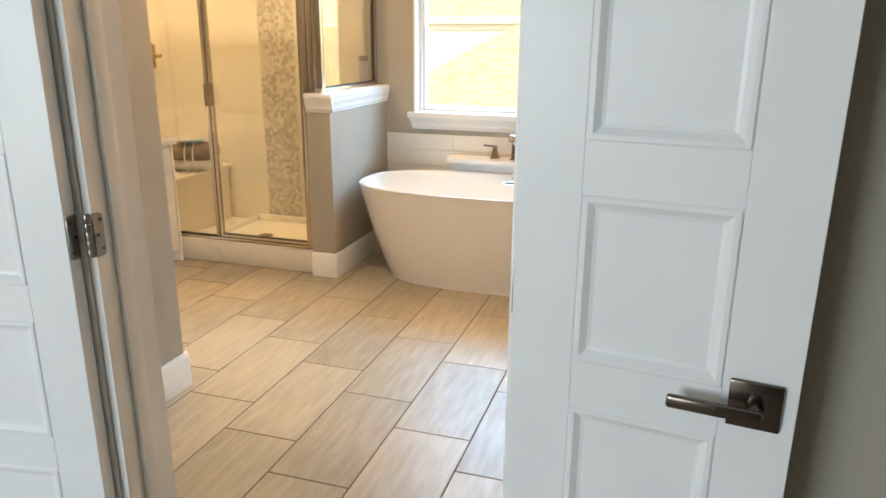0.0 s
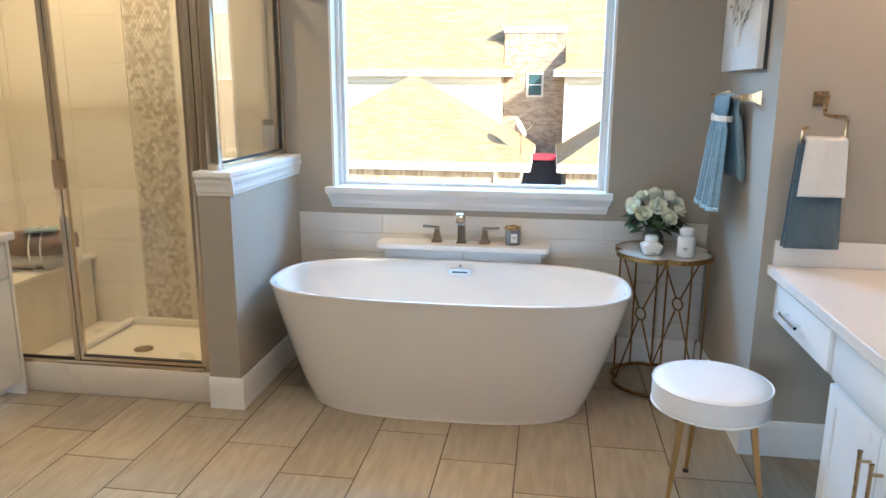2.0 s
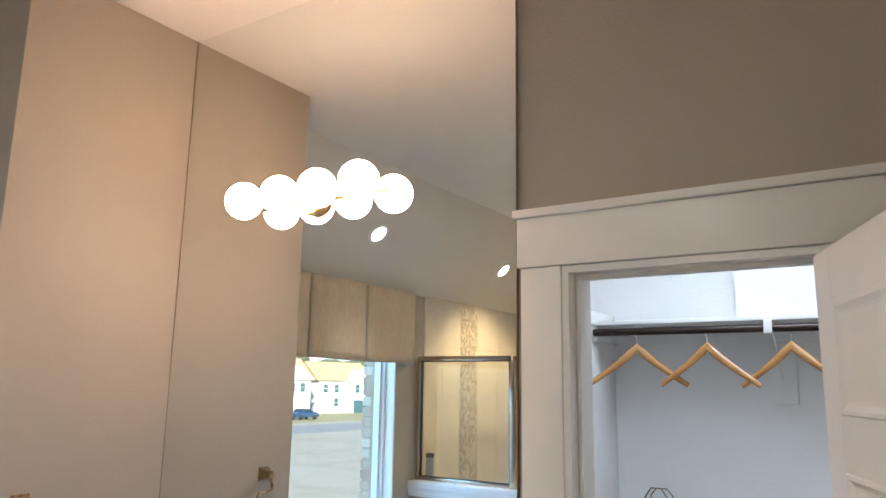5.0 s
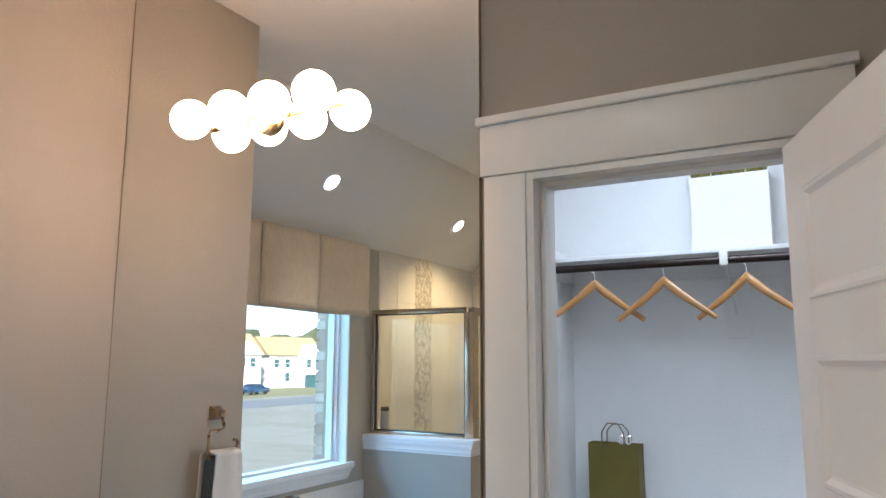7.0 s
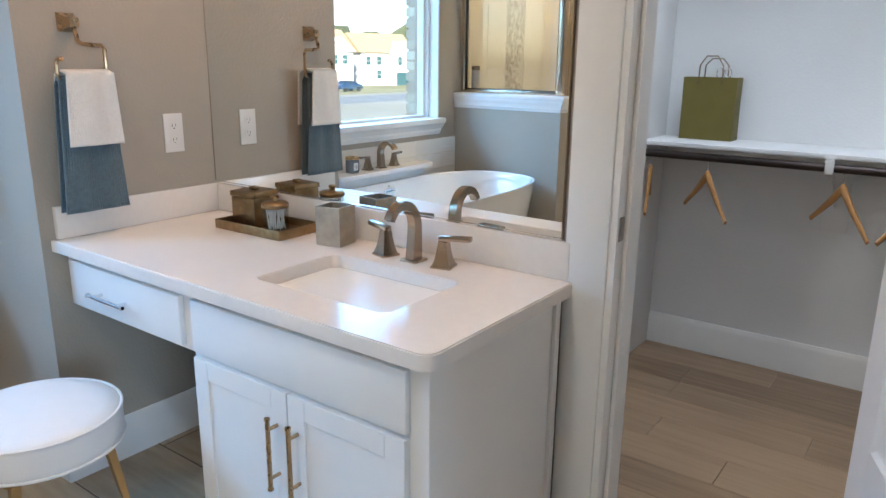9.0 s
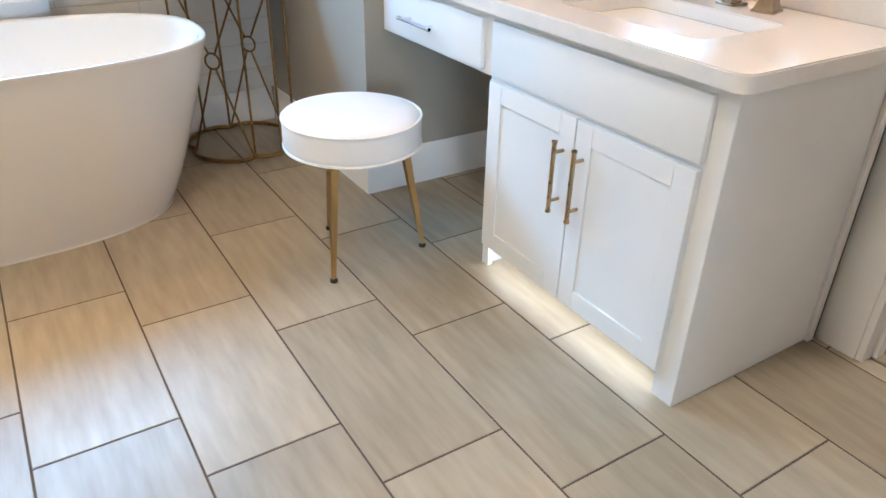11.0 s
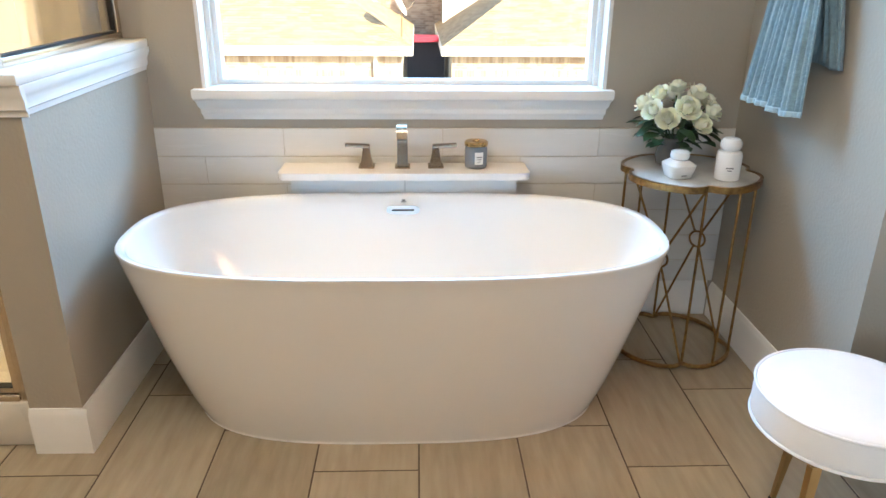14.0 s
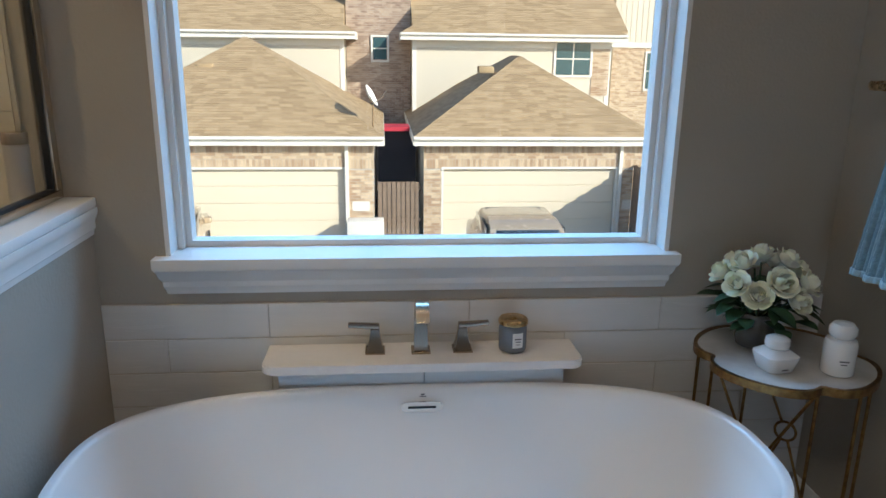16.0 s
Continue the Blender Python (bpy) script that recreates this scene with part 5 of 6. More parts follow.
cloth(bt, "front_fold", M_BLUETOWEL, blue_fn(1), 120, 40)
cloth(bt, "hem", M_HEM, lambda u, v: tuple(Vector(blue_fn(1)(u, .968 + .034 * v)) + Vector((-.0022, 0, 0))), 120, 3, .009, "pale woven hem")
cloth(bt, "back_fold", M_BLUETOWEL, blue_fn(-1), 60, 24)
_bm = bmesh.new()
_lp = [[(BX - .004 + (.040 + e) * math.cos(t) - .006 * abs(math.sin(3 * t)), .742 + (.106 + e) * math.sin(t), 1.352 + dz_ + .006 * math.sin(t)) for t in [2 * math.pi * k / 40 for k in range(40)]] for e, dz_ in ((0, -.013), (.003, -.012), (.003, .012), (0, .013))]
add_loft(_bm, _lp, cap=False)
part("ribbon", _bm, M_RIBBON, bt, "white satin ribbon band")
part("knot", box(BX - .056, .735, 1.336, BX - .044, .762, 1.362, .004), M_RIBBON, bt)

# towel ring with hand towels
tr = thing("towel_ring", (1.375, YC, 1.44), "square bronze towel ring on the wall beside the mirror", "towel ring")
_bm = bmesh.new()
add_loft(_bm, [[(1.375 - h, YC - d, 1.440 - h), (1.375 + h, YC - d, 1.440 - h), (1.375 + h, YC - d, 1.440 + h), (1.375 - h, YC - d, 1.440 + h)] for d, h in ((.0005, .027), (.008, .025), (.030, .014), (.052, .013))])
part("mount", _bm, M_BRONZE, tr)
part("ring", tube([(1.375, YC - .046, 1.428), (1.375, YC - .058, 1.385), (1.395, YC - .060, 1.378), (1.445, YC - .060, 1.376), (1.452, YC - .060, 1.366), (1.452, YC - .060, 1.285), (1.446, YC - .060, 1.277), (1.312, YC - .060, 1.277), (1.305, YC - .060, 1.285), (1.305, YC - .060, 1.330), (1.312, YC - .060, 1.336), (1.325, YC - .060, 1.336)], .0062, 8), M_BRONZE, tr)


def hand(o, name, mtl, x0, x1, z1, z0, yoff, amp, nf, taper, nu=90, rib=.0016):
    def mkf(side):
        def fn(u, v):
            z = z1 - v * (z1 - z0)
            w = 1 - taper * (1 - v)
            xc = (x0 + x1) / 2
            x = xc + (u - .5) * (x1 - x0) * w
            drop = max(0, 1 - v / .05)
            y = YC - .060 - side * yoff * (1 - drop ** 2) + amp * math.sin(u * 2 * math.pi * nf + .6 * side) * (.35 + .65 * (1 - v)) + rib * math.sin(u * 2 * math.pi * 24)
            return (x, min(y, YC - .006), z)
        return fn
    cloth(o, "front_fold", mtl, mkf(1), nu, 24, .006)
    cloth(o, "back_fold", mtl, mkf(-1), nu // 2, 16, .006)


ht = thing("hand_towel", (1.38, YC - .06, 1.28), "slate blue hand towel draped through the towel ring", "towel")
hand(ht, "hand_towel", M_SLATETOWEL, 1.276, 1.472, 1.287, .890, .018, .006, 2.2, .24, rib=.0007)
wt = thing("washcloth", (1.39, YC - .06, 1.29), "white terry washcloth folded over the hand towel", "towel")
hand(wt, "washcloth", M_WHITETOWEL, 1.300, 1.463, 1.305, 1.088, .038, .007, 1.5, .16, rib=.0003)


def art():
    o = thing("wall_art", (XA, .73, 1.85), "white square canvas with a raised plaster tree", "wall art")
    y0, y1, z0, z1 = .425, 1.035, 1.553, 2.165
    part("canvas", box(XA - .038, y0, z0, XA - .001, y1, z1, .002), M_CANVAS, o)
    part("backing", box(XA - .0145, y0 - .003, z0 - .003, XA - .0005, y0 - .0005, z1 + .003), M_SLOT, o)
    rng = random.Random(5)
    X = XA - .0385
    bm = bmesh.new()
    add_tube(bm, [(X, .735, 1.655), (X, .73, 1.72), (X, .738, 1.79)], [.020, .013, .012], 8)
    for k in range(22):
        a = rng.uniform(.15, math.pi - .15)
        ln = rng.uniform(.10, .27)
        s = Vector((X, .738, 1.77 + rng.random() * .05))
        e = s + Vector((0, math.cos(a) * ln, abs(math.sin(a)) * ln * 1.1))
        md = (s + e) / 2 + Vector((0, rng.uniform(-.02, .02), rng.uniform(-.01, .02)))
        add_tube(bm, [s, md, e], [.010, .007, .003], 6)
    part("tree_trunk", bm, M_CANVAS, o, "raised plaster trunk and branches")
    bm = bmesh.new()
    for k in range(330):
        a, r = rng.uniform(0, 2 * math.pi), math.sqrt(rng.random())
        y, z = .735 + .185 * r * math.cos(a), 1.895 + .165 * r * math.sin(a)
        s = rng.uniform(.014, .030)
        q = Matrix.Translation((X - rng.random() * .012, y, z)) @ Matrix.Rotation(rng.uniform(0, 6), 4, "X") @ Matrix.Rotation(rng.uniform(-.5, .5), 4, "Z")
        vs = [bm.verts.new(q @ Vector(p)) for p in ((0, -s, 0), (-.004, -s * .3, s * .5), (0, s, 0), (-.004, -s * .3, -s * .5))]
        bm.faces.new((vs[0], vs[1], vs[2]))
        bm.faces.new((vs[0], vs[2], vs[3]))
    tagged(part("tree_crown", bm, M_PETAL, o, "raised plaster leaves", smooth=None), kind="stuff")


art()


def outlet():
    o = thing("wall_outlet", (1.70, YC, 1.096), "white duplex outlet plate on the wall beside the mirror", "outlet")
    part("plate", box(1.663, YC - .006, 1.030, 1.735, YC - .0005, 1.160, .002), M_PLASTIC, o)
    for z in (1.119, 1.071):
        p = part("receptacle", prism([(.017 * math.copysign(abs(math.cos(a)) ** .6, math.cos(a)), .0145 * math.copysign(abs(math.sin(a)) ** .6, math.sin(a))) for a in [2 * math.pi * k / 24 for k in range(24)]], 0, .002), M_PLASTIC, o, m=Matrix.Translation((1.699, YC - .006, z)) @ Matrix.Rotation(math.pi / 2, 4, "X"))
        part("slots", boxes((1.692, YC - .0085, z - .002, 1.6936, YC - .0081, z + .007), (1.7044, YC - .0085, z - .002, 1.706, YC - .0081, z + .007), (1.697, YC - .0085, z - .010, 1.701, YC - .0081, z - .006)), M_SLOT, p)


outlet()

# worktop accessories
ty = thing("vanity_tray", (1.71, -.19, CT), "dark gold hammered metal tray", "tray")
TQ = Matrix.Translation((1.752, -.152, CT)) @ Matrix.Rotation(radians(1), 4, "Z") @ Matrix.Diagonal((.93, .90, 1, 1))
part("tray_base", box(-.088, -.165, 0, .088, .165, .006), M_TRAY, ty, m=TQ)
for a in ((-.092, -.169, -.086, .169), (.086, -.169, .092, .169), (-.086, -.169, .086, -.163), (-.086, .163, .086, .169)):
    part("tray_side", box(a[0], a[1], 0, a[2], a[3], .030, .001), M_TRAY, ty, m=TQ)
cn = thing("canister", (1.73, -.10, CT), "square gold-grey canister with a lid on the tray", "canister")
CQ = Matrix.Translation((1.762, -.085, CT + .0062)) @ Matrix.Rotation(radians(4), 4, "Z")
part("canister_body", box(-.052, -.052, 0, .052, .052, .098, .003), M_TRAY, cn, m=CQ)
_bm = box(-.055, -.055, .0985, .055, .055, .116, .003)
add_box(_bm, -.012, -.012, .1165, .012, .012, .128, .003)
part("lid", _bm, M_TRAY, cn, m=CQ)
gj = thing("glass_jar", (1.69, -.26, CT), "clear glass jar of cotton swabs with a bronze lid", "jar")
GQ = Matrix.Translation((1.730, -.222, CT + .0062))
part("jar_glass", lathe([(.036, 0), (.040, .003), (.041, .008), (.041, .078), (.039, .080), (.038, .078), (.038, .008), (.0001, .006)], 32, GQ, cap=False), M_CLEARJAR, gj)
part("lid", lathe([(.042, .0805), (.043, .083), (.043, .092), (.036, .098), (.010, .101), (.009, .107), (.014, .112), (.010, .118), (.0001, .119)], 28, GQ, cap=False), M_TRAY, gj)
_rng = random.Random(3)
_bm = bmesh.new()
for k in range(26):
    a, r = _rng.uniform(0, 6.28), .030 * math.sqrt(_rng.random())
    b = a + _rng.uniform(-1, 1)
    add_tube(_bm, [(r * math.cos(a), r * math.sin(a), .012), (r * math.cos(b), r * math.sin(b), .066), (r * math.cos(b) * 1.02, r * math.sin(b) * 1.02, .074)], [.0022, .0022, .0034], 5)
tagged(part("cotton_swabs", _bm, M_COTTON, gj, "white cotton swabs", m=GQ), kind="stuff")
tm = thing("tumbler", (1.71, -.50, CT), "square grey-gold stone tumbler on the worktop", "tumbler")
_bm = bmesh.new()
def sq_(h, z):
    return [(-h, -h, z), (h, -h, z), (h, h, z), (-h, h, z)]
add_loft(_bm, [sq_(.040, 0), sq_(.042, .002), sq_(.0425, .116), sq_(.0415, .118), sq_(.036, .118), sq_(.035, .010)])
part("tumbler_body", _bm, M_GREYSTONE, tm, smooth=None, m=Matrix.Translation((1.760, -.456, CT)) @ Matrix.Rotation(radians(10), 4, "Z"))

# ---------------- closet ----------------
cs = []
for nm, z in (("closet_shelf_upper", 2.098), ("closet_shelf_lower", 1.020)):
    o = thing(nm, (3.44, -1.45, z), "white painted closet shelf with a front lip", "shelf", group="closet shelves")
    part("board", box(3.285, YE + .003, z - .018, CXB - .001, -.801, z, .002), M_CLOSET, o)
    part("wall_cleat", box(CXB - .02, YE + .003, z - .09, CXB - .001, -.801, z - .0185), M_CLOSET, o)
    part("side_cleat", box(3.30, -.82, z - .09, CXB - .021, -.801, z - .0185), M_CLOSET, o)
for z in (2.048, .968):
    o = thing("closet_rod", (3.27, -1.4, z), "dark bronze hanging rod under the closet shelf", "closet rod", group="closet rods")
    part("rod", tube([(3.285, -.803, z), (3.285, YE + .004, z)], .0165, 16), M_DARKMETAL, o, smooth=60)
    part("rod_cup", lathe([(.026, 0), (.026, .010)], 16, Matrix.Translation((3.285, -.812, z)) @ Matrix.Rotation(math.pi / 2, 4, "X") @ Matrix.Translation((0, 0, -.0095))), M_PLASTIC, o)
    b = part("bracket", box(3.268, -1.556, z - .022, 3.304, -1.524, z + .034, .003), M_PLASTIC, o, "white shelf and rod bracket")
    part("bracket_arm", tube([(3.312, -1.540, z + .028), (CXB - .004, -1.540, z - .20)], .006, 6), M_CLOSET, b)
    part("bracket_plate", box(CXB - .010, -1.595, z - .30, CXB - .001, -1.497, z - .045, .003), M_CLOSET, b)


def hanger():
    o = thing("hanger", (0, 0, 0), "honey-coloured wooden clothes hanger on the closet rod", "hanger", group="wooden hangers")
    bm = bmesh.new()
    pts = []
    for k in range(17):
        u = k / 16 * 2 - 1
        pts.append((0, u * .205, -.098 - .130 * abs(u) ** 1.15 + .030 * (1 - abs(u)) ** 4))
    rs = [.0105 + .0085 * (1 - abs(k / 8 - 1)) for k in range(17)]
    add_tube(bm, pts, rs, 8)
    for v in bm.verts:
        v.co.x *= .55
    part("shoulder", bm, M_HANGER, o, smooth=60)
    hk = [(0, 0, -.085), (0, 0, -.035)] + [(0, .0195 * math.sin(a), -.0 - .0195 * math.cos(a)) for a in [radians(10 + 21 * k) for k in range(11)]]
    part("hook", tube(hk, .0017, 6), M_CHROME, o, "chrome wire hook")
    return o


HG = hanger()
spots = [(-1.008, 2.048, 16), (-1.302, 2.048, -8), (-1.620, 2.048, -14), (-.850, .968, -72), (-1.094, .968, -50), (-1.594, .968, -54), (-1.860, .968, 55)]
for i, (y, z, a) in enumerate(spots):
    m = Matrix.Translation((3.285, y, z - .0015)) @ Matrix.Rotation(radians(a), 4, "Z")
    if i == 0:
        HG.matrix_basis = m
    else:
        copy_thing(HG, m)


def paper_bag(name, label, x, y, z, w, d, h, mtl, turn, tissue=None, cord=None):
    o = thing(name, (x, y, z), label, "gift bag")
    M = Matrix.Translation((x, y, z)) @ Matrix.Rotation(turn, 4, "Z")
    bm = bmesh.new()
    add_loft(bm, [[(-d, -w, 0), (d, -w, 0), (d, w, 0), (-d, w, 0)], [(-d, -w, h * .5), (d * .8, -w, h * .5), (d * .8, w, h * .5), (-d, w, h * .5)], [(-d * .97, -w * 1.01, h), (d * .7, -w * 1.01, h), (d * .7, w * 1.01, h), (-d * .97, w * 1.01, h)], [(-d * .93, -w * .98, h - .001), (d * .66, -w * .98, h - .001), (d * .66, w * .98, h - .001), (-d * .93, w * .98, h - .001)], [(-d * .93, -w * .97, h * .3), (d * .7, -w * .97, h * .3), (d * .7, w * .97, h * .3), (-d * .93, w * .97, h * .3)]])
    part("bag_body", bm, mtl, o, smooth=None, m=M)
    part("fold_crease", box(-d - .0012, -w, h * .24, -d - .0004, w, h * .246), mtl, o, m=M)
    for s, q in ((-d * .95, 0), (d * .68, .01)):
        part("handle", tube([(s, -w * .45, h - .03), (s, -w * .43, h + .05), (s, -w * .2, h + .088 - q), (s, w * .2, h + .088 - q), (s, w * .43, h + .05), (s, w * .45, h - .03)], .0030, 6), cord or M_CORD, o, "twisted paper cord handle", m=M)
    if tissue:
        rng = random.Random(8)
        for k in range(16):
            bm = bmesh.new()
            cx, cy = rng.uniform(-d * .6, d * .4), rng.uniform(-w * .9, w * .9)
            a = rng.uniform(0, 6.28)
            base = bm.verts.new((cx, cy, h - .05))
            ring = [bm.verts.new((cx + rng.uniform(.02, .05) * math.cos(a + j * 1.05), cy + rng.uniform(.02, .05) * math.sin(a + j * 1.05), h + rng.uniform(.015, .085))) for j in range(6)]
            for p, r in zip(ring, ring[1:] + ring[:1]):
                bm.faces.new((base, p, r))
            part("tissue", bm, tissue, o, "crumpled olive tissue paper", smooth=None, m=M)
    return o


paper_bag("green_gift_bag", "olive green paper bag with cord handles on the closet shelf", 3.515, -1.012, 1.0205, .112, .05, .265, M_BAGGREEN, 0, cord=M_NICKEL)
paper_bag("white_gift_bag", "white paper bag stuffed with olive tissue paper", 3.50, -1.555, 2.0985, .155, .07, .335, M_BAGWHITE, 0, M_TISSUE)
rb = thing("bag_ribbon", (3.46, -1.06, 1.29), "silver ribbon bow tied on the bag handle", "ribbon")
for s in (-1, 1):
    part("bow_loop", tube([(3.470, -1.065 + s * .016 + .014 * math.cos(a), 1.305 + .018 * math.sin(a)) for a in [2 * math.pi * k / 14 for k in range(14)]], .004, 5, True), M_CHROME, rb)

# shelf tower at the closet's side wall
tw = thing("closet_shelf_tower", (3.42, -.53, 0), "narrow white open shelf tower in the closet", "shelf unit")
part("side_panel", box(3.262, -.800, 0, CXB - .001, -.780, 2.15, .002), M_CLOSET, tw)
part("side_panel", box(3.262, CYL - .021, 0, CXB - .001, CYL - .001, 2.15, .002), M_CLOSET, tw)
for z in (.12, .45, .78, 1.06, 1.37, 1.69, 2.05):
    part("shelf_board", box(3.265, -.7795, z, CXB - .001, CYL - .0215, z + .020), M_CLOSET, tw)
cl = thing("closet_ceiling_light", (2.7, -1.5, 3.06), "plain closet ceiling light", "ceiling light")
part("diffuser", box(2.42, -1.78, 3.03, 2.98, -1.22, 3.099, .01), M_PLASTIC, cl)

# ---------------- outside: the street behind the house ----------------
GZ = -3.36
M_GROUND = mat("concrete_and_dry_grass", (0.34, 0.31, 0.25), 0.9, color2=(0.24, 0.22, 0.15), scale=.8, bump=.2, bscale=30)
M_DRIVE = mat("concrete_drive", (0.46, 0.44, 0.40), 0.85, var=.08, scale=2)
M_ROAD = mat("pale_asphalt", (0.20, 0.195, 0.185), 0.85, var=.1, scale=3)
M_GRASS = mat("dormant_lawn", (0.25, 0.22, 0.10), 0.95, var=.2, scale=4)
M_SHINGLE = mat("weathered_brown_shingle", (0.42, 0.305, 0.165), 0.9, color2=(0.31, 0.218, 0.112), scale=7, stretch=(1, 1, 3), island=True)
M_BRICK = mat("buff_brown_brick", (0.64, 0.51, 0.34), 0.85, color2=(0.42, 0.29, 0.18), scale=6, island=True, bump=.2)
M_MORTAR = mat("pale_mortar", (0.48, 0.44, 0.37), 0.95, var=.08, scale=10)
M_STUCCO = mat("cream_siding", (0.62, 0.555, 0.43), 0.8, var=.04, scale=3)
M_EXTRIM = mat("cream_white_fascia", (0.74, 0.70, 0.61), 0.6, var=.03)
M_GDOOR = mat("cream_garage_door", (0.70, 0.61, 0.45), 0.55, var=.03, scale=2)
M_DARKWIN = mat("dark_teal_window_glass", (0.05, 0.10, 0.11), 0.08, var=.1, coat=.5)
M_WOODGATE = mat("weathered_cedar", (0.22, 0.16, 0.11), .8, var=.2, scale=6)
M_CARTAN = mat("tan_car_paint", (0.50, 0.39, 0.25), .25, .3, var=.03, coat=.6)
M_CARGLASS = mat("car_window_glass", (0.03, 0.04, 0.05), .05, var=.05, coat=.5)
M_TYRE = mat("black_rubber", (0.02, 0.02, 0.02), .8)
M_WHITEHOUSE = mat("white_siding", (0.66, 0.64, 0.60), .7, var=.04, scale=2)
M_FARTREE = mat("winter_tree_line", (0.10, 0.10, 0.055), .95, color2=(.06, .07, .035), scale=1.2)
M_RED = mat("red_canvas", (0.45, .03, .05), .7, var=.1)
M_DARKYARD = mat("dark_slate", (0.035, .035, .05), .7, var=.2)
struct("ground", boxes((-400, 3.0, GZ - .2, 400, 600, GZ)), M_GROUND, "pale concrete and dry ground outside", "ground")
struct("alley", boxes((-60, 9.5, GZ + .001, 60, 14.5, GZ + .02)), M_DRIVE, "pale concrete alley between the houses", "road")


def shingle_face(bm, a, b, c, d, course=.14, wid=.32, rng=None):
    """Shingle courses as thin overlapping slabs on a roof slope: a, b along the eave, d, c along the top."""
    a, b, c, d = (Vector(p) for p in (a, b, c, d))
    nrm = (b - a).cross(d - a).normalized()
    if nrm.z < 0:
        nrm = -nrm
    n = max(1, int((d - a).length / course))
    for i in range(n):
        f0, f1 = i / n, min(1, (i + 1.25) / n)
        L0, R0 = a.lerp(d, f0), b.lerp(c, f0)
        L1, R1 = a.lerp(d, f1), b.lerp(c, f1)
        w = (R0 - L0).length
        m = max(1, int(w / wid))
        off = rng.random()
        cuts = [0] + [min(1, max(0, (k + off) / m)) for k in range(m)] + [1]
        for u0, u1 in zip(cuts, cuts[1:]):
            if u1 - u0 < .002:
                continue
            lift = .012 + rng.random() * .006
            q = [L0.lerp(R0, u0) + nrm * lift, L0.lerp(R0, u1) + nrm * lift, L1.lerp(R1, u1) + nrm * .004, L1.lerp(R1, u0) + nrm * .004]
            vs = [bm.verts.new(p) for p in q]
            lo = [bm.verts.new(q[0] - nrm * .014), bm.verts.new(q[1] - nrm * .014)]
            bm.faces.new(vs)
            bm.faces.new((vs[0], lo[0], lo[1], vs[1]))


def brick_wall(bm, x0, x1, z0, z1, y, rng, soldier=()):
    """Running-bond bricks on a wall that faces -y."""
    h, w = .076, .215
    z = z0
    r = 0
    while z < z1 - .02:
        x = x0 - (w / 2 if r % 2 else 0)
        while x < x1:
            a, b = max(x0, x), min(x1, x + w - .012)
            if b - a > .03:
                d = y - .012 - rng.random() * .004
                vs = [bm.verts.new(p) for p in ((a, d, z), (b, d, z), (b, d, min(z1, z + h - .012)), (a, d, min(z1, z + h - .012)))]
                bk = [bm.verts.new((v.co.x, y, v.co.z)) for v in vs]
                bm.faces.new(vs)
                for k in range(4):
                    bm.faces.new((vs[k], bk[k], bk[(k + 1) % 4], vs[(k + 1) % 4]))
            x += w
        z += h
        r += 1


def soldier_course(bm, x0, x1, z0, z1, y, rng):
    x = x0
    while x < x1 - .02:
        d = y - .016 - rng.random() * .004
        b = min(x1, x + .066)
        vs = [bm.verts.new(p) for p in ((x, d, z0), (b, d, z0), (b, d, z1), (x, d, z1))]
        bk = [bm.verts.new((v.co.x, y, v.co.z)) for v in vs]
        bm.faces.new(vs)
        for k in range(4):
            bm.faces.new((vs[k], bk[k], bk[(k + 1) % 4], vs[(k + 1) % 4]))
        x += .077


def hip(o, x0, x1, y0, y1, z, slope, rng, over=.35, rear=True):
    """A hip roof over a rectangle, with its shingles, fascia and soffit."""
    x0, x1, y0, y1 = x0 - over, x1 + over, y0 - over, y1 + over
    w = min(x1 - x0, y1 - y0) / 2
    top = z + w * slope
    if x1 - x0 < y1 - y0:
        r0, r1 = ((x0 + x1) / 2, y0 + w, top), ((x0 + x1) / 2, y1 - w, top)
    else:
        r0, r1 = (x0 + w, (y0 + y1) / 2, top), (x1 - w, (y0 + y1) / 2, top)
    A, B, C, D = (x0, y0, z), (x1, y0, z), (x1, y1, z), (x0, y1, z)
    bm = bmesh.new()
    faces = ((A, B, r0, r0), (B, C, r1, r0), (C, D, r1, r1), (D, A, r0, r1)) if x1 - x0 < y1 - y0 else ((A, B, r1, r0), (B, C, r1, r1), (C, D, r0, r1), (D, A, r0, r0))
    for f in faces:
        bm.faces.new([bm.verts.new(p) for p in (f if f[2] != f[3] else f[:3])])
    bm.faces.new([bm.verts.new((p[0], p[1], z - .01)) for p in (A, D, C, B)])
    rf = part("roof", bm, M_SHINGLE, o, "weathered brown shingle roof", smooth=None)
    bm = bmesh.new()
    for f in (faces[0], faces[1], faces[3]):
        shingle_face(bm, *f, course=.15, wid=.32, rng=rng)
    tagged(part("shingles", bm, M_SHINGLE, rf, smooth=None), kind="stuff")
    part("fascia", boxes((x0 - .02, y0 - .03, z - .23, x1 + .02, y0 - .001, z + .005)), M_EXTRIM, o, smooth=None)
    part("fascia", boxes((x0 - .02, y0, z - .23, x0 - .001, y1, z + .005)), M_EXTRIM, o, smooth=None)
    part("fascia", boxes((x1 + .001, y0, z - .23, x1 + .02, y1, z + .005)), M_EXTRIM, o, smooth=None)
    part("soffit", boxes((x0, y0, z - .05, x1, y1, z - .02)), M_EXTRIM, o, smooth=None)
    part("gutter", tube([(x0, y0 - .07, z - .04), (x1, y0 - .07, z - .04)], .045, 8), M_EXTRIM, o)
    return rf


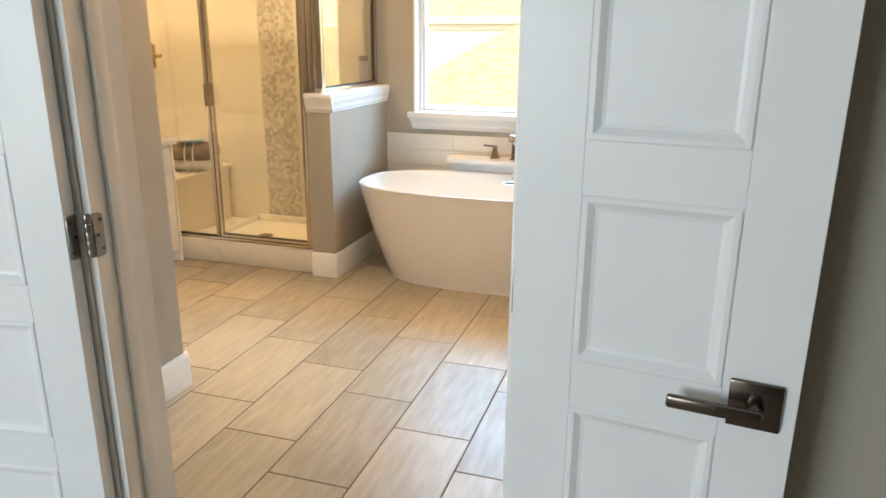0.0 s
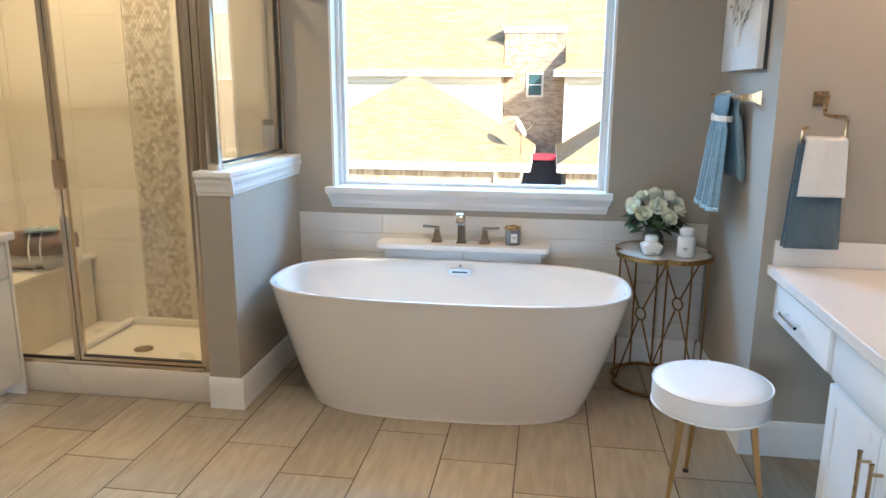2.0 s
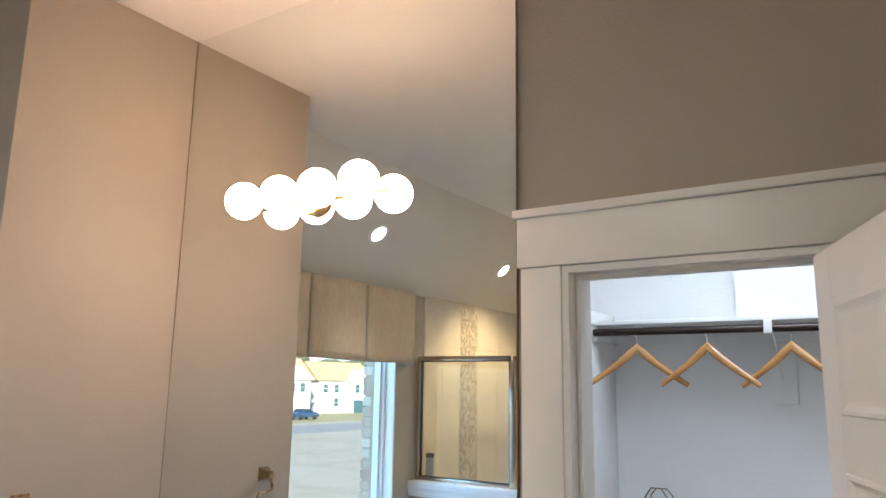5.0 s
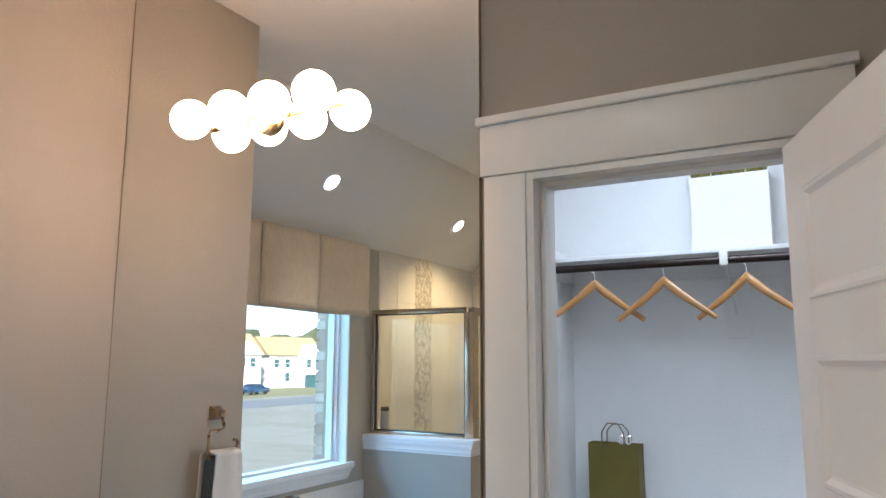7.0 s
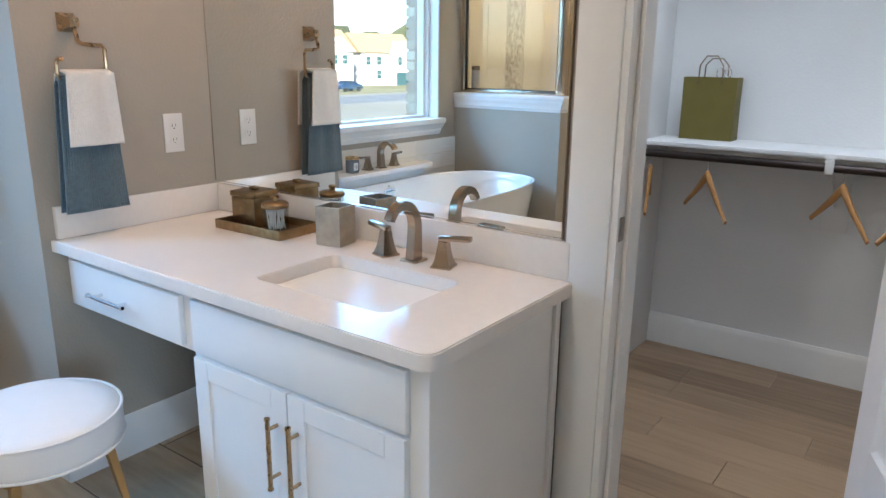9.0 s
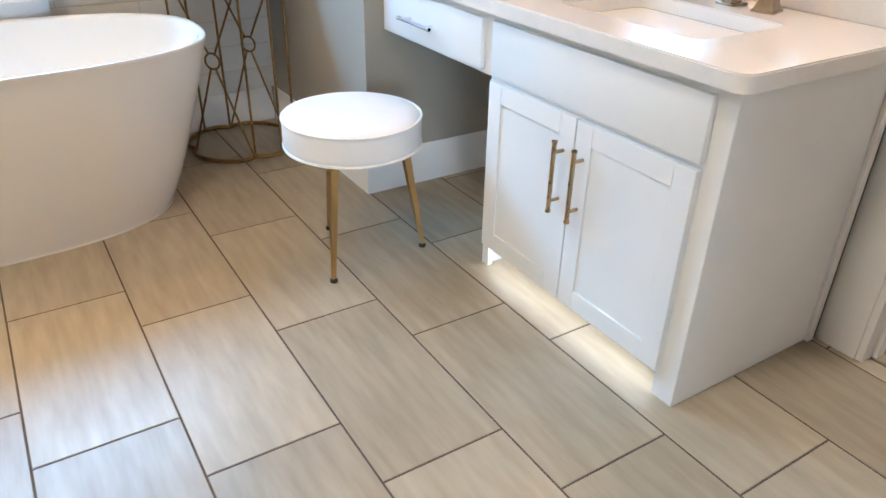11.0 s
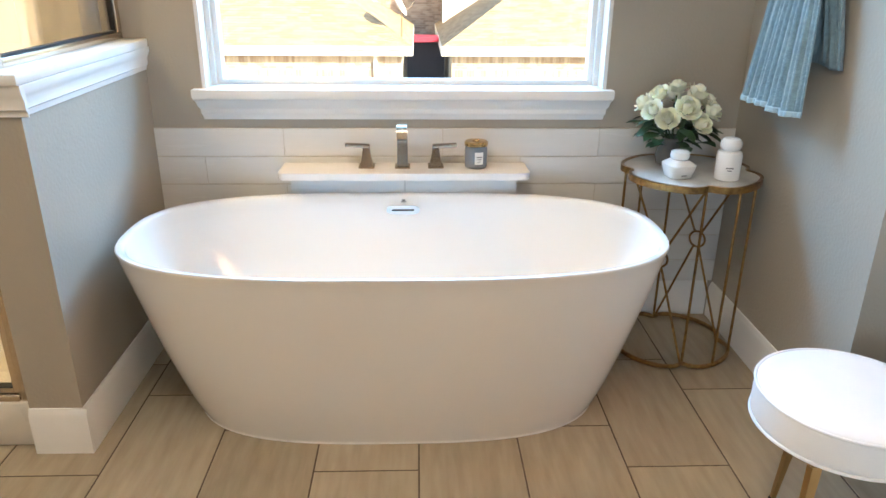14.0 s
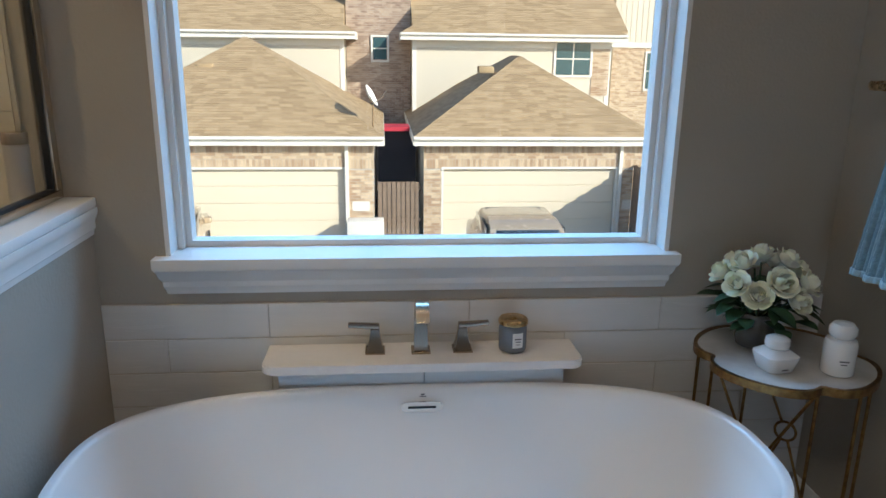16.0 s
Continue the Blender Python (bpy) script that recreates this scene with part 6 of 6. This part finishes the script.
def window_unit(o, x0, x1, z0, z1, y, cols=1, rows=2):
    w = part("window", boxes((x0 - .07, y - .04, z0 - .07, x0, y - .005, z1 + .07), (x1, y - .04, z0 - .07, x1 + .07, y - .005, z1 + .07), (x0, y - .04, z0 - .07, x1, y - .005, z0), (x0, y - .04, z1, x1, y - .005, z1 + .07)), M_EXTRIM, o, smooth=None)
    for i in range(cols):
        for j in range(rows):
            a, b = x0 + (x1 - x0) * i / cols, x0 + (x1 - x0) * (i + 1) / cols
            c, d = z0 + (z1 - z0) * j / rows, z0 + (z1 - z0) * (j + 1) / rows
            part("pane", box(a + .02, y - .03, c + .02, b - .02, y - .012, d - .02), M_DARKWIN, w)
    part("mullion", boxes(*[(x0 + (x1 - x0) * i / cols - .02, y - .035, z0, x0 + (x1 - x0) * i / cols + .02, y - .008, z1) for i in range(1, cols)], (x0, y - .034, (z0 + z1) / 2 - .02, x1, y - .009, (z0 + z1) / 2 + .02)), M_EXTRIM, w, smooth=None)


def row_house(name, label, gx0, gx1, dx0, dx1, ux0, ux1, seed, win=None):
    """A two-storey house with a hip-roofed garage wing in front."""
    rng = random.Random(seed)
    o = thing(name, ((gx0 + gx1) / 2, 20, GZ), label, "house")
    FYD, UY = 18.0, 24.0
    ez = -.62
    part("garage_wall", boxes((gx0, FYD, GZ, dx0, FYD + .2, ez - .05), (dx1, FYD, GZ, gx1, FYD + .2, ez - .05), (dx0, FYD, -1.5, dx1, FYD + .2, ez - .05), (gx0, FYD + .201, GZ, gx0 + .2, UY + .5, ez - .05), (gx1 - .2, FYD + .201, GZ, gx1, UY + .5, ez - .05)), M_MORTAR, o, smooth=None)
    bm = bmesh.new()
    brick_wall(bm, gx0, dx0, GZ + .02, -1.5, FYD, rng)
    brick_wall(bm, dx1, gx1, GZ + .02, -1.5, FYD, rng)
    soldier_course(bm, gx0, gx1, -1.48, -1.24, FYD, rng)
    brick_wall(bm, gx0, gx1, -1.22, -1.08, FYD, rng)
    soldier_course(bm, gx0, gx1, -1.07, -.86, FYD, rng)
    tagged(part("bricks", bm, M_BRICK, o, "buff and brown bricks", smooth=None), kind="stuff")
    gd = part("garage_door", box(dx0, FYD + .10, GZ, dx1, FYD + .14, -1.5), M_GDOOR, o, smooth=None)
    nr = 4
    for i in range(nr):
        z0, z1 = GZ + (-1.5 - GZ) * i / nr, GZ + (-1.5 - GZ) * (i + 1) / nr
        part("door_section", box(dx0 + .01, FYD + .085, z0 + .012, dx1 - .01, FYD + .0995, z1 - .012, .01), M_GDOOR, gd, smooth=None)
    part("door_trim", boxes((dx0 - .06, FYD - .02, GZ, dx0, FYD + .0, -1.44), (dx1, FYD - .02, GZ, dx1 + .06, FYD, -1.44), (dx0, FYD - .02, -1.5, dx1, FYD, -1.44)), M_EXTRIM, o, smooth=None)
    part("downspout", box(gx1 - .75, FYD - .09, GZ, gx1 - .66, FYD - .017, ez - .2), M_EXTRIM, o)
    part("house_number", box(gx1 - .58, FYD - .03, -2.62, gx1 - .12, FYD - .017, -2.36), M_EXTRIM, o, "white address plate")
    hip(o, gx0 + .05, gx1 - .05, FYD + .05, UY + 1.4, ez, .62, rng, over=.32)
    part("upper_wall", boxes((ux0, UY, ez - .3, ux1, UY + 8, 2.0)), M_STUCCO, o, smooth=None)
    part("corner_trim", boxes((ux0 - .02, UY - .02, ez - .3, ux0 + .12, UY - .001, 1.87), (ux1 - .12, UY - .02, ez - .3, ux1 + .02, UY - .001, 1.87), (ux0 + .121, UY - .02, 1.66, ux1 - .121, UY - .001, 1.87)), M_EXTRIM, o, smooth=None)
    hip(o, ux0, ux1, UY, UY + 8, 2.10, .62, rng, over=.40)
    part("roof_vent", box(gx0 * .4 + gx1 * .6 - 1.9, 20.35, .92, gx0 * .4 + gx1 * .6 - 1.45, 20.75, 1.12, .03), M_SHINGLE, o)
    if win:
        window_unit(o, *win, UY, 2, 2)
    return o


row_house("row_house", "cream two-storey house with brick garage and brown hip roof", -8.0, -.40, -5.9, -1.18, -15.0, -1.42, 2)
h2 = row_house("row_house", "cream two-storey house with brick garage and brown hip roof", .92, 6.95, 1.45, 6.13, .88, 7.65, 3, (5.75, 6.95, .78, 1.86))
_bm = bmesh.new()
brick_wall(_bm, 7.02, 7.62, .1, 1.66, 23.985, random.Random(9))
tagged(part("bricks", _bm, M_BRICK, h2, "buff and brown bricks", smooth=None), kind="stuff")

# brick link house between the two
M_LBRICK = mat("light_brown_brick", (0.50, 0.385, 0.28), 0.85, color2=(0.30, 0.21, 0.15), scale=6, island=True, bump=.2)
lk = thing("brick_house", (-.28, 28, GZ), "narrow dark brick house front between its neighbours", "house")
BT = 3.62
part("wall", boxes((-1.40, 25.5, GZ, .86, 26.6, BT)), M_MORTAR, lk, smooth=None)
_bm = bmesh.new()
_rb = random.Random(21)
brick_wall(_bm, -1.40, .86, -2.0, BT - .40, 25.5, _rb)
soldier_course(_bm, -1.40, .86, BT - .38, BT - .13, 25.5, _rb)
tagged(part("bricks", _bm, M_LBRICK, lk, "brown bricks", smooth=None), kind="stuff")
window_unit(lk, -.47, .03, 1.20, 1.98, 25.47, 1, 2)
part("cap_trim", boxes((-1.48, 25.36, BT, .94, 26.6, BT + .10), (-1.44, 25.42, BT - .12, .90, 26.6, BT - .001)), M_EXTRIM, lk, "cream white cap over the brick bay", smooth=None)
for _xa, _xb, _ya, _za in ((-15.0, -1.43, 24.3, 2.25), (-1.42, .87, 26.0, 3.304), (.88, 8.3, 24.3, 2.25)):
    _rb2 = bmesh.new()
    _zt = _za + .62 * (38 - _ya)
    add_loft(_rb2, [[(x, _ya, _za - .06), (x, _ya, _za), (x, 38, _zt), (x, 51, 2.3)] for x in (_xa, _xb)])
    _lr = part("roof", _rb2, M_SHINGLE, lk, smooth=None)
    _sb = bmesh.new()
    shingle_face(_sb, (_xa, _ya, _za), (_xb, _ya, _za), (_xb, 38, _zt), (_xa, 38, _zt), .30, .6, random.Random(31))
    tagged(part("shingles", _sb, M_SHINGLE, _lr, smooth=None), kind="stuff")

# neighbour beyond, on the right
nb = thing("grey_house", (12, 30, GZ), "shaded grey-sided house with a narrow window", "house")
part("wall", boxes((9.3, 29, GZ, 16, 38, 4.6)), M_STUCCO, nb, smooth=None)
_bm = bmesh.new()
brick_wall(_bm, 9.3, 13.5, -3, 1.75, 28.985, random.Random(4))
tagged(part("bricks", _bm, M_BRICK, nb, "brown bricks", smooth=None), kind="stuff")
part("belt_trim", box(9.2, 28.93, 1.76, 13.6, 28.999, 1.96), M_EXTRIM, nb)
for k in range(18):
    part("siding_board", box(9.3 + k * .23, 28.97, 1.97, 9.3 + k * .23 + .21, 28.999, 4.6), M_STUCCO, nb)
window_unit(nb, 10.75, 11.15, .1, 1.55, 28.97, 1, 2)

# gate, yard things and cars
gt = thing("side_gate", (.25, 18.1, GZ), "grey slatted gate between the garages", "gate")
for k in range(9):
    part("slat", box(-.30 + k * .125, 18.1, GZ + .05, -.30 + k * .125 + .105, 18.14, -1.86), M_WOODGATE, gt)
part("gate_rail", box(-.33, 18.141, GZ + .4, .86, 18.18, GZ + .5), M_WOODGATE, gt)
part("gate_rail", box(-.33, 18.141, -2.1, .86, 18.18, -2.0), M_WOODGATE, gt)
sd = thing("patio_shed", (.25, 21, GZ), "dark yard shed with a red awning", "shed")
part("shed_wall", box(-.30, 20.6, GZ, .82, 22, -.75), M_DARKYARD, sd)
part("awning", box(-.32, 20.2, -.74, .84, 21.2, -.62), M_RED, sd, "red canvas awning")
# fence line and height are set to cast the garage door's diagonal shadow
fn = thing("cedar_fence", (6.8, 17.4, GZ), "weathered cedar fence panel beside the drive", "fence")
for k in range(24):
    part("picket", box(6.62, 14.5 + k * .145, GZ, 6.645, 14.5 + k * .145 + .130, -1.36 - .03 * (k % 2)), M_WOODGATE, fn)
part("rail", box(6.6455, 14.5, -2.2, 6.685, 17.97, -2.1), M_WOODGATE, fn)
ds = thing("satellite_dish", (-.34, 18.3, .2), "small white satellite dish on the roof edge", "satellite dish")
_dm = Matrix.Translation((-.50, 18.25, .36)) @ Vector((0, 0, 1)).rotation_difference(Vector((.86, -.16, .48)).normalized()).to_matrix().to_4x4()
part("dish", lathe([(.0001, 0), (.12, .012), (.22, .04), (.30, .08), (.305, .085), (.22, .05), (.12, .022), (.0001, .010)], 28, _dm, cap=False), M_EXTRIM, ds)
part("mast", tube([(-.42, 18.3, -.60), (-.40, 18.3, .1), (-.48, 18.27, .36)], .022, 8), M_NICKEL, ds)
part("feed_arm", tube([(-.46, 18.28, .14), (-.16, 18.2, .34), (-.06, 18.2, .52)], .014, 6), M_NICKEL, ds)


def car(name, label, m, body_mat):
    o = thing(name, (0, 0, 0), label, "car")
    prof = [(-2.2, .35), (-2.25, .70), (-2.1, .95), (-1.2, 1.02), (-.75, 1.42), (-.3, 1.52), (.9, 1.52), (1.55, 1.08), (2.15, .98), (2.28, .72), (2.2, .35)]
    bm = bmesh.new()
    loops = []
    for w, s in ((-.88, .90), (-.84, 1.0), (0, 1.012), (.84, 1.0), (.88, .90)):
        loops.append([(x * (.985 if abs(w) > .85 else 1), w * (1 - .14 * max(0, z - 1.0) / .5), .35 + (z - .35) * s) for x, z in prof])
    add_loft(bm, loops)
    bd = part("body", bm, body_mat, o, smooth=35)
    part("windscreen", box(-1.18, -.64, 1.02, -.70, .64, 1.06, .01, Matrix.Translation((-.94, 0, 1.24)) @ Matrix.Rotation(radians(-41.6), 4, "Y") @ Matrix.Translation((.94, 0, -1.03))), M_CARGLASS, o)
    part("rear_window", box(-.36, -.62, -.015, .36, .62, .015, .01, Matrix.Translation((1.24, 0, 1.315)) @ Matrix.Rotation(radians(34), 4, "Y")), M_CARGLASS, o)
    for s in (-1, 1):
        part("side_window", box(-.62, s * .80 - .012, 1.10, 1.05, s * .80 + .012, 1.42, .01), M_CARGLASS, o)
        part("mirror", box(-.90, s * .93 - .08, 1.0, -.72, s * .93 + .08, 1.14, .03), body_mat, o)
        part("headlight", box(-2.27, s * .62 - .18, .70, -2.16, s * .62 + .18, .84, .03), M_CHROME, o, "clear headlight")
        for x in (-1.4, 1.4):
            w = part("wheel", lathe([(.20, -.10), (.33, -.10), (.34, -.06), (.34, .06), (.33, .10), (.20, .10)], 24, Matrix.Translation((x, s * .80, .34)) @ Matrix.Rotation(math.pi / 2, 4, "X")), M_TYRE, o)
            part("rim", lathe([(.0001, .085), (.05, .09), (.19, .08), (.20, .10)], 20, Matrix.Translation((x, s * .80, .34)) @ Matrix.Rotation(-s * -math.pi / 2, 4, "X"), cap=False), M_NICKEL, w)
    o.matrix_basis = m
    return o


car("parked_car", "tan parked car in front of a garage door", Matrix.Translation((2.72, 13.7, GZ + .02)) @ Matrix.Rotation(radians(90), 4, "Z"), M_CARTAN)
car("parked_car", "tan parked car in front of a garage door", Matrix.Translation((-4.95, 14.6, GZ + .02)) @ Matrix.Rotation(radians(-80), 4, "Z"), M_CARTAN)
bx = thing("utility_box", (-.6, 17.2, GZ), "pale metal utility box beside the garage", "utility box")
part("cabinet", box(-1.1, 17.2, GZ, -.15, 17.75, GZ + .62, .03), M_EXTRIM, bx)

# the open street, seen in the mirror through the window
struct("road", boxes((-260, 52, GZ + .001, -16, 62, GZ + .015)), M_ROAD, "pale asphalt street", "road")
struct("lawn", boxes((-260, 66, GZ + .001, -14, 84, GZ + .03)), M_GRASS, "dormant tan lawn along the street", "lawn")


def far_house(x, y, w, h, seed, turn):
    rng = random.Random(seed)
    o = thing("far_house", (0, 0, 0), "white two-storey house with gables across the street", "house", group="far houses")
    part("wall", boxes((-w / 2, 0, 0, w / 2, 9, h), (-w / 2 + .6, -1.6, 0, -w / 2 + 5.2, -.001, h * .95)), M_WHITEHOUSE, o, smooth=None)
    bm = bmesh.new()
    add_loft(bm, [[(-w / 2 - .5, -.5, h), (-w / 2 - .5, 9.5, h), (-w / 2 - .5, 4.5, h + 3.4)], [(w / 2 + .5, -.5, h), (w / 2 + .5, 9.5, h), (w / 2 + .5, 4.5, h + 3.4)]])
    part("roof", bm, M_SHINGLE, o, smooth=None)
    bm = bmesh.new()
    add_loft(bm, [[(-w / 2 + .2, -2.0, h * .95), (-w / 2 + 5.6, -2.0, h * .95), (-w / 2 + 2.9, -2.0, h * .95 + 2.3)], [(-w / 2 + .2, 4, h * .95), (-w / 2 + 5.6, 4, h * .95), (-w / 2 + 2.9, 4, h * .95 + 2.3)]])
    part("gable", bm, M_WHITEHOUSE, o, smooth=None)
    for wx, wz, yy in ((-w / 2 + 1.6, h * .62, -1.6), (-w / 2 + 3.4, h * .62, -1.6), (w * .12, h * .62, 0), (w * .32, h * .62, 0), (w * .12, h * .2, 0)):
        window_unit(o, wx, wx + .95, wz, wz + 1.5, yy, 1, 2)
    part("garage_door", box(-w / 2 + 1.0, -1.68, 0, -w / 2 + 4.6, -1.605, 2.3), M_DARKWIN if seed % 2 else M_GDOOR, o)
    o.matrix_basis = Matrix.Translation((x, y, GZ)) @ Matrix.Rotation(radians(turn), 4, "Z")


for x, y, w, h, s, tn in ((-66, 88, 11, 5.8, 1, 18), (-82, 86, 12, 6.0, 2, 18), (-98, 85, 11, 5.7, 3, 18), (-115, 83, 12, 6, 5, 18), (-132, 82, 12, 6, 8, 18), (-50, 91, 11, 5.9, 6, 12)):
    far_house(x, y, w, h, s, tn)
car("parked_car", "dark blue car parked on the far street", Matrix.Translation((-74, 72, GZ + .04)), mat("dark_blue_car_paint", (.03, .06, .12), .25, .3, coat=.6))
_bm = bmesh.new()
_rg = random.Random(2)
for k in range(420):
    x, y = _rg.uniform(-300, 90), _rg.uniform(130, 190)
    r = _rg.uniform(3.5, 7)
    g = bmesh.ops.create_icosphere(_bm, subdivisions=2, radius=r, matrix=Matrix.Translation((x, y, GZ + r * _rg.uniform(.6, 1.3))))
    for v in g["verts"]:
        v.co += Vector((_rg.uniform(-1, 1), _rg.uniform(-1, 1), _rg.uniform(-1, 1))) * r * .22
tagged(part("tree_line", _bm, M_FARTREE, None, "", None), "hazy distant line of winter trees", "trees", kind="stuff")

# brick edge of this house's outer wall round the window
oh = thing("outer_wall", (0, 1.41, 0), "brick outer face of the house round the window", "wall", kind="structure")
part("veneer", boxes((-3.2, 1.401, -3.3, WX0 - .02, 1.50, 3.4), (WX1 + .02, 1.401, -3.3, 2.2, 1.50, 3.4), (WX0 - .02, 1.401, -3.3, WX1 + .02, 1.50, WZ0 - .06), (WX0 - .02, 1.401, WZ1 + .03, WX1 + .02, 1.50, 3.4)), M_BRICK, oh, smooth=None)
_bm = bmesh.new()
_zz = WZ0 - .05
_ro = random.Random(6)
while _zz < WZ1:
    for x in (WX0 - .030, WX1 + .018):
        add_box(_bm, x, 1.44, _zz, x + .012, 1.52, _zz + .062)
    _zz += .076
tagged(part("reveal_bricks", _bm, M_BRICK, oh, smooth=None), kind="stuff")

# ---------------- floors, laid piece by piece ----------------
fl = struct("floor", boxes((XL, YE - .06, -.12, XR + .03, YW - .001, -.0014)), M_GROUT, "tan travertine-look porcelain floor tile with dark grout", "floor")
TW, TL, JT = .305, .61, .0042
_cache = {}


def slab_mesh(w, l, h, mtl, e=.0018):
    key = (round(w, 4), round(l, 4), mtl.name)
    if key not in _cache:
        bm = bmesh.new()
        add_loft(bm, [[(-w + i, -l + i, z), (w - i, -l + i, z), (w - i, l - i, z), (-w + i, l - i, z)] for i, z in ((0, -h), (0, -e), (e, 0))])
        _cache[key] = mesh_of("slab", bm, mtl)
    return _cache[key]


for c in range(-10, 7):
    for k in range(-4, 6):
        y1 = -TL * c / 3 - TL * k
        y0 = y1 - TL
        a, b = max(c * TW + JT / 2, XL), min((c + 1) * TW - JT / 2, XR + .025)
        p, q = max(y0 + JT / 2, YE - .055), min(y1 - JT / 2, YW - .002)
        if b - a < .01 or q - p < .01:
            continue
        if a > XR - .02 and (q < CY0 or p > CY1):
            continue
        t_ob = new("tile", slab_mesh((b - a) / 2, (q - p) / 2, .006, M_TILE))
        t_ob.location = ((a + b) / 2, (p + q) / 2, 0)
        t_ob.parent = fl
cf = struct("floor_closet", boxes((XR + .0305, YE, -.12, CXB + .1, CYL + .1, -.006)), M_SLOT, "grey-brown oak plank closet floor", "floor")
_rp = random.Random(12)
_x = XR + .072
part("threshold", box(XR + .031, CY0, -.005, XR + .070, CY1, .004, .002), M_TILE, cf, "tile edge strip")
while _x < CXB:
    _y = YE - _rp.uniform(0, 1.0)
    while _y < CYL:
        ln = _rp.uniform(.7, 1.25)
        a, b = max(_y, YE + .002), min(_y + ln - .0016, CYL - .002)
        w = min(_x + .178, CXB)
        if b - a > .02:
            p_ob = new("plank", slab_mesh((w - _x) / 2, (b - a) / 2, .006, M_PLANK, .001))
            p_ob.location = ((_x + w) / 2, (a + b) / 2, -.001)
            p_ob.parent = cf
        _y += ln
    _x += .1798
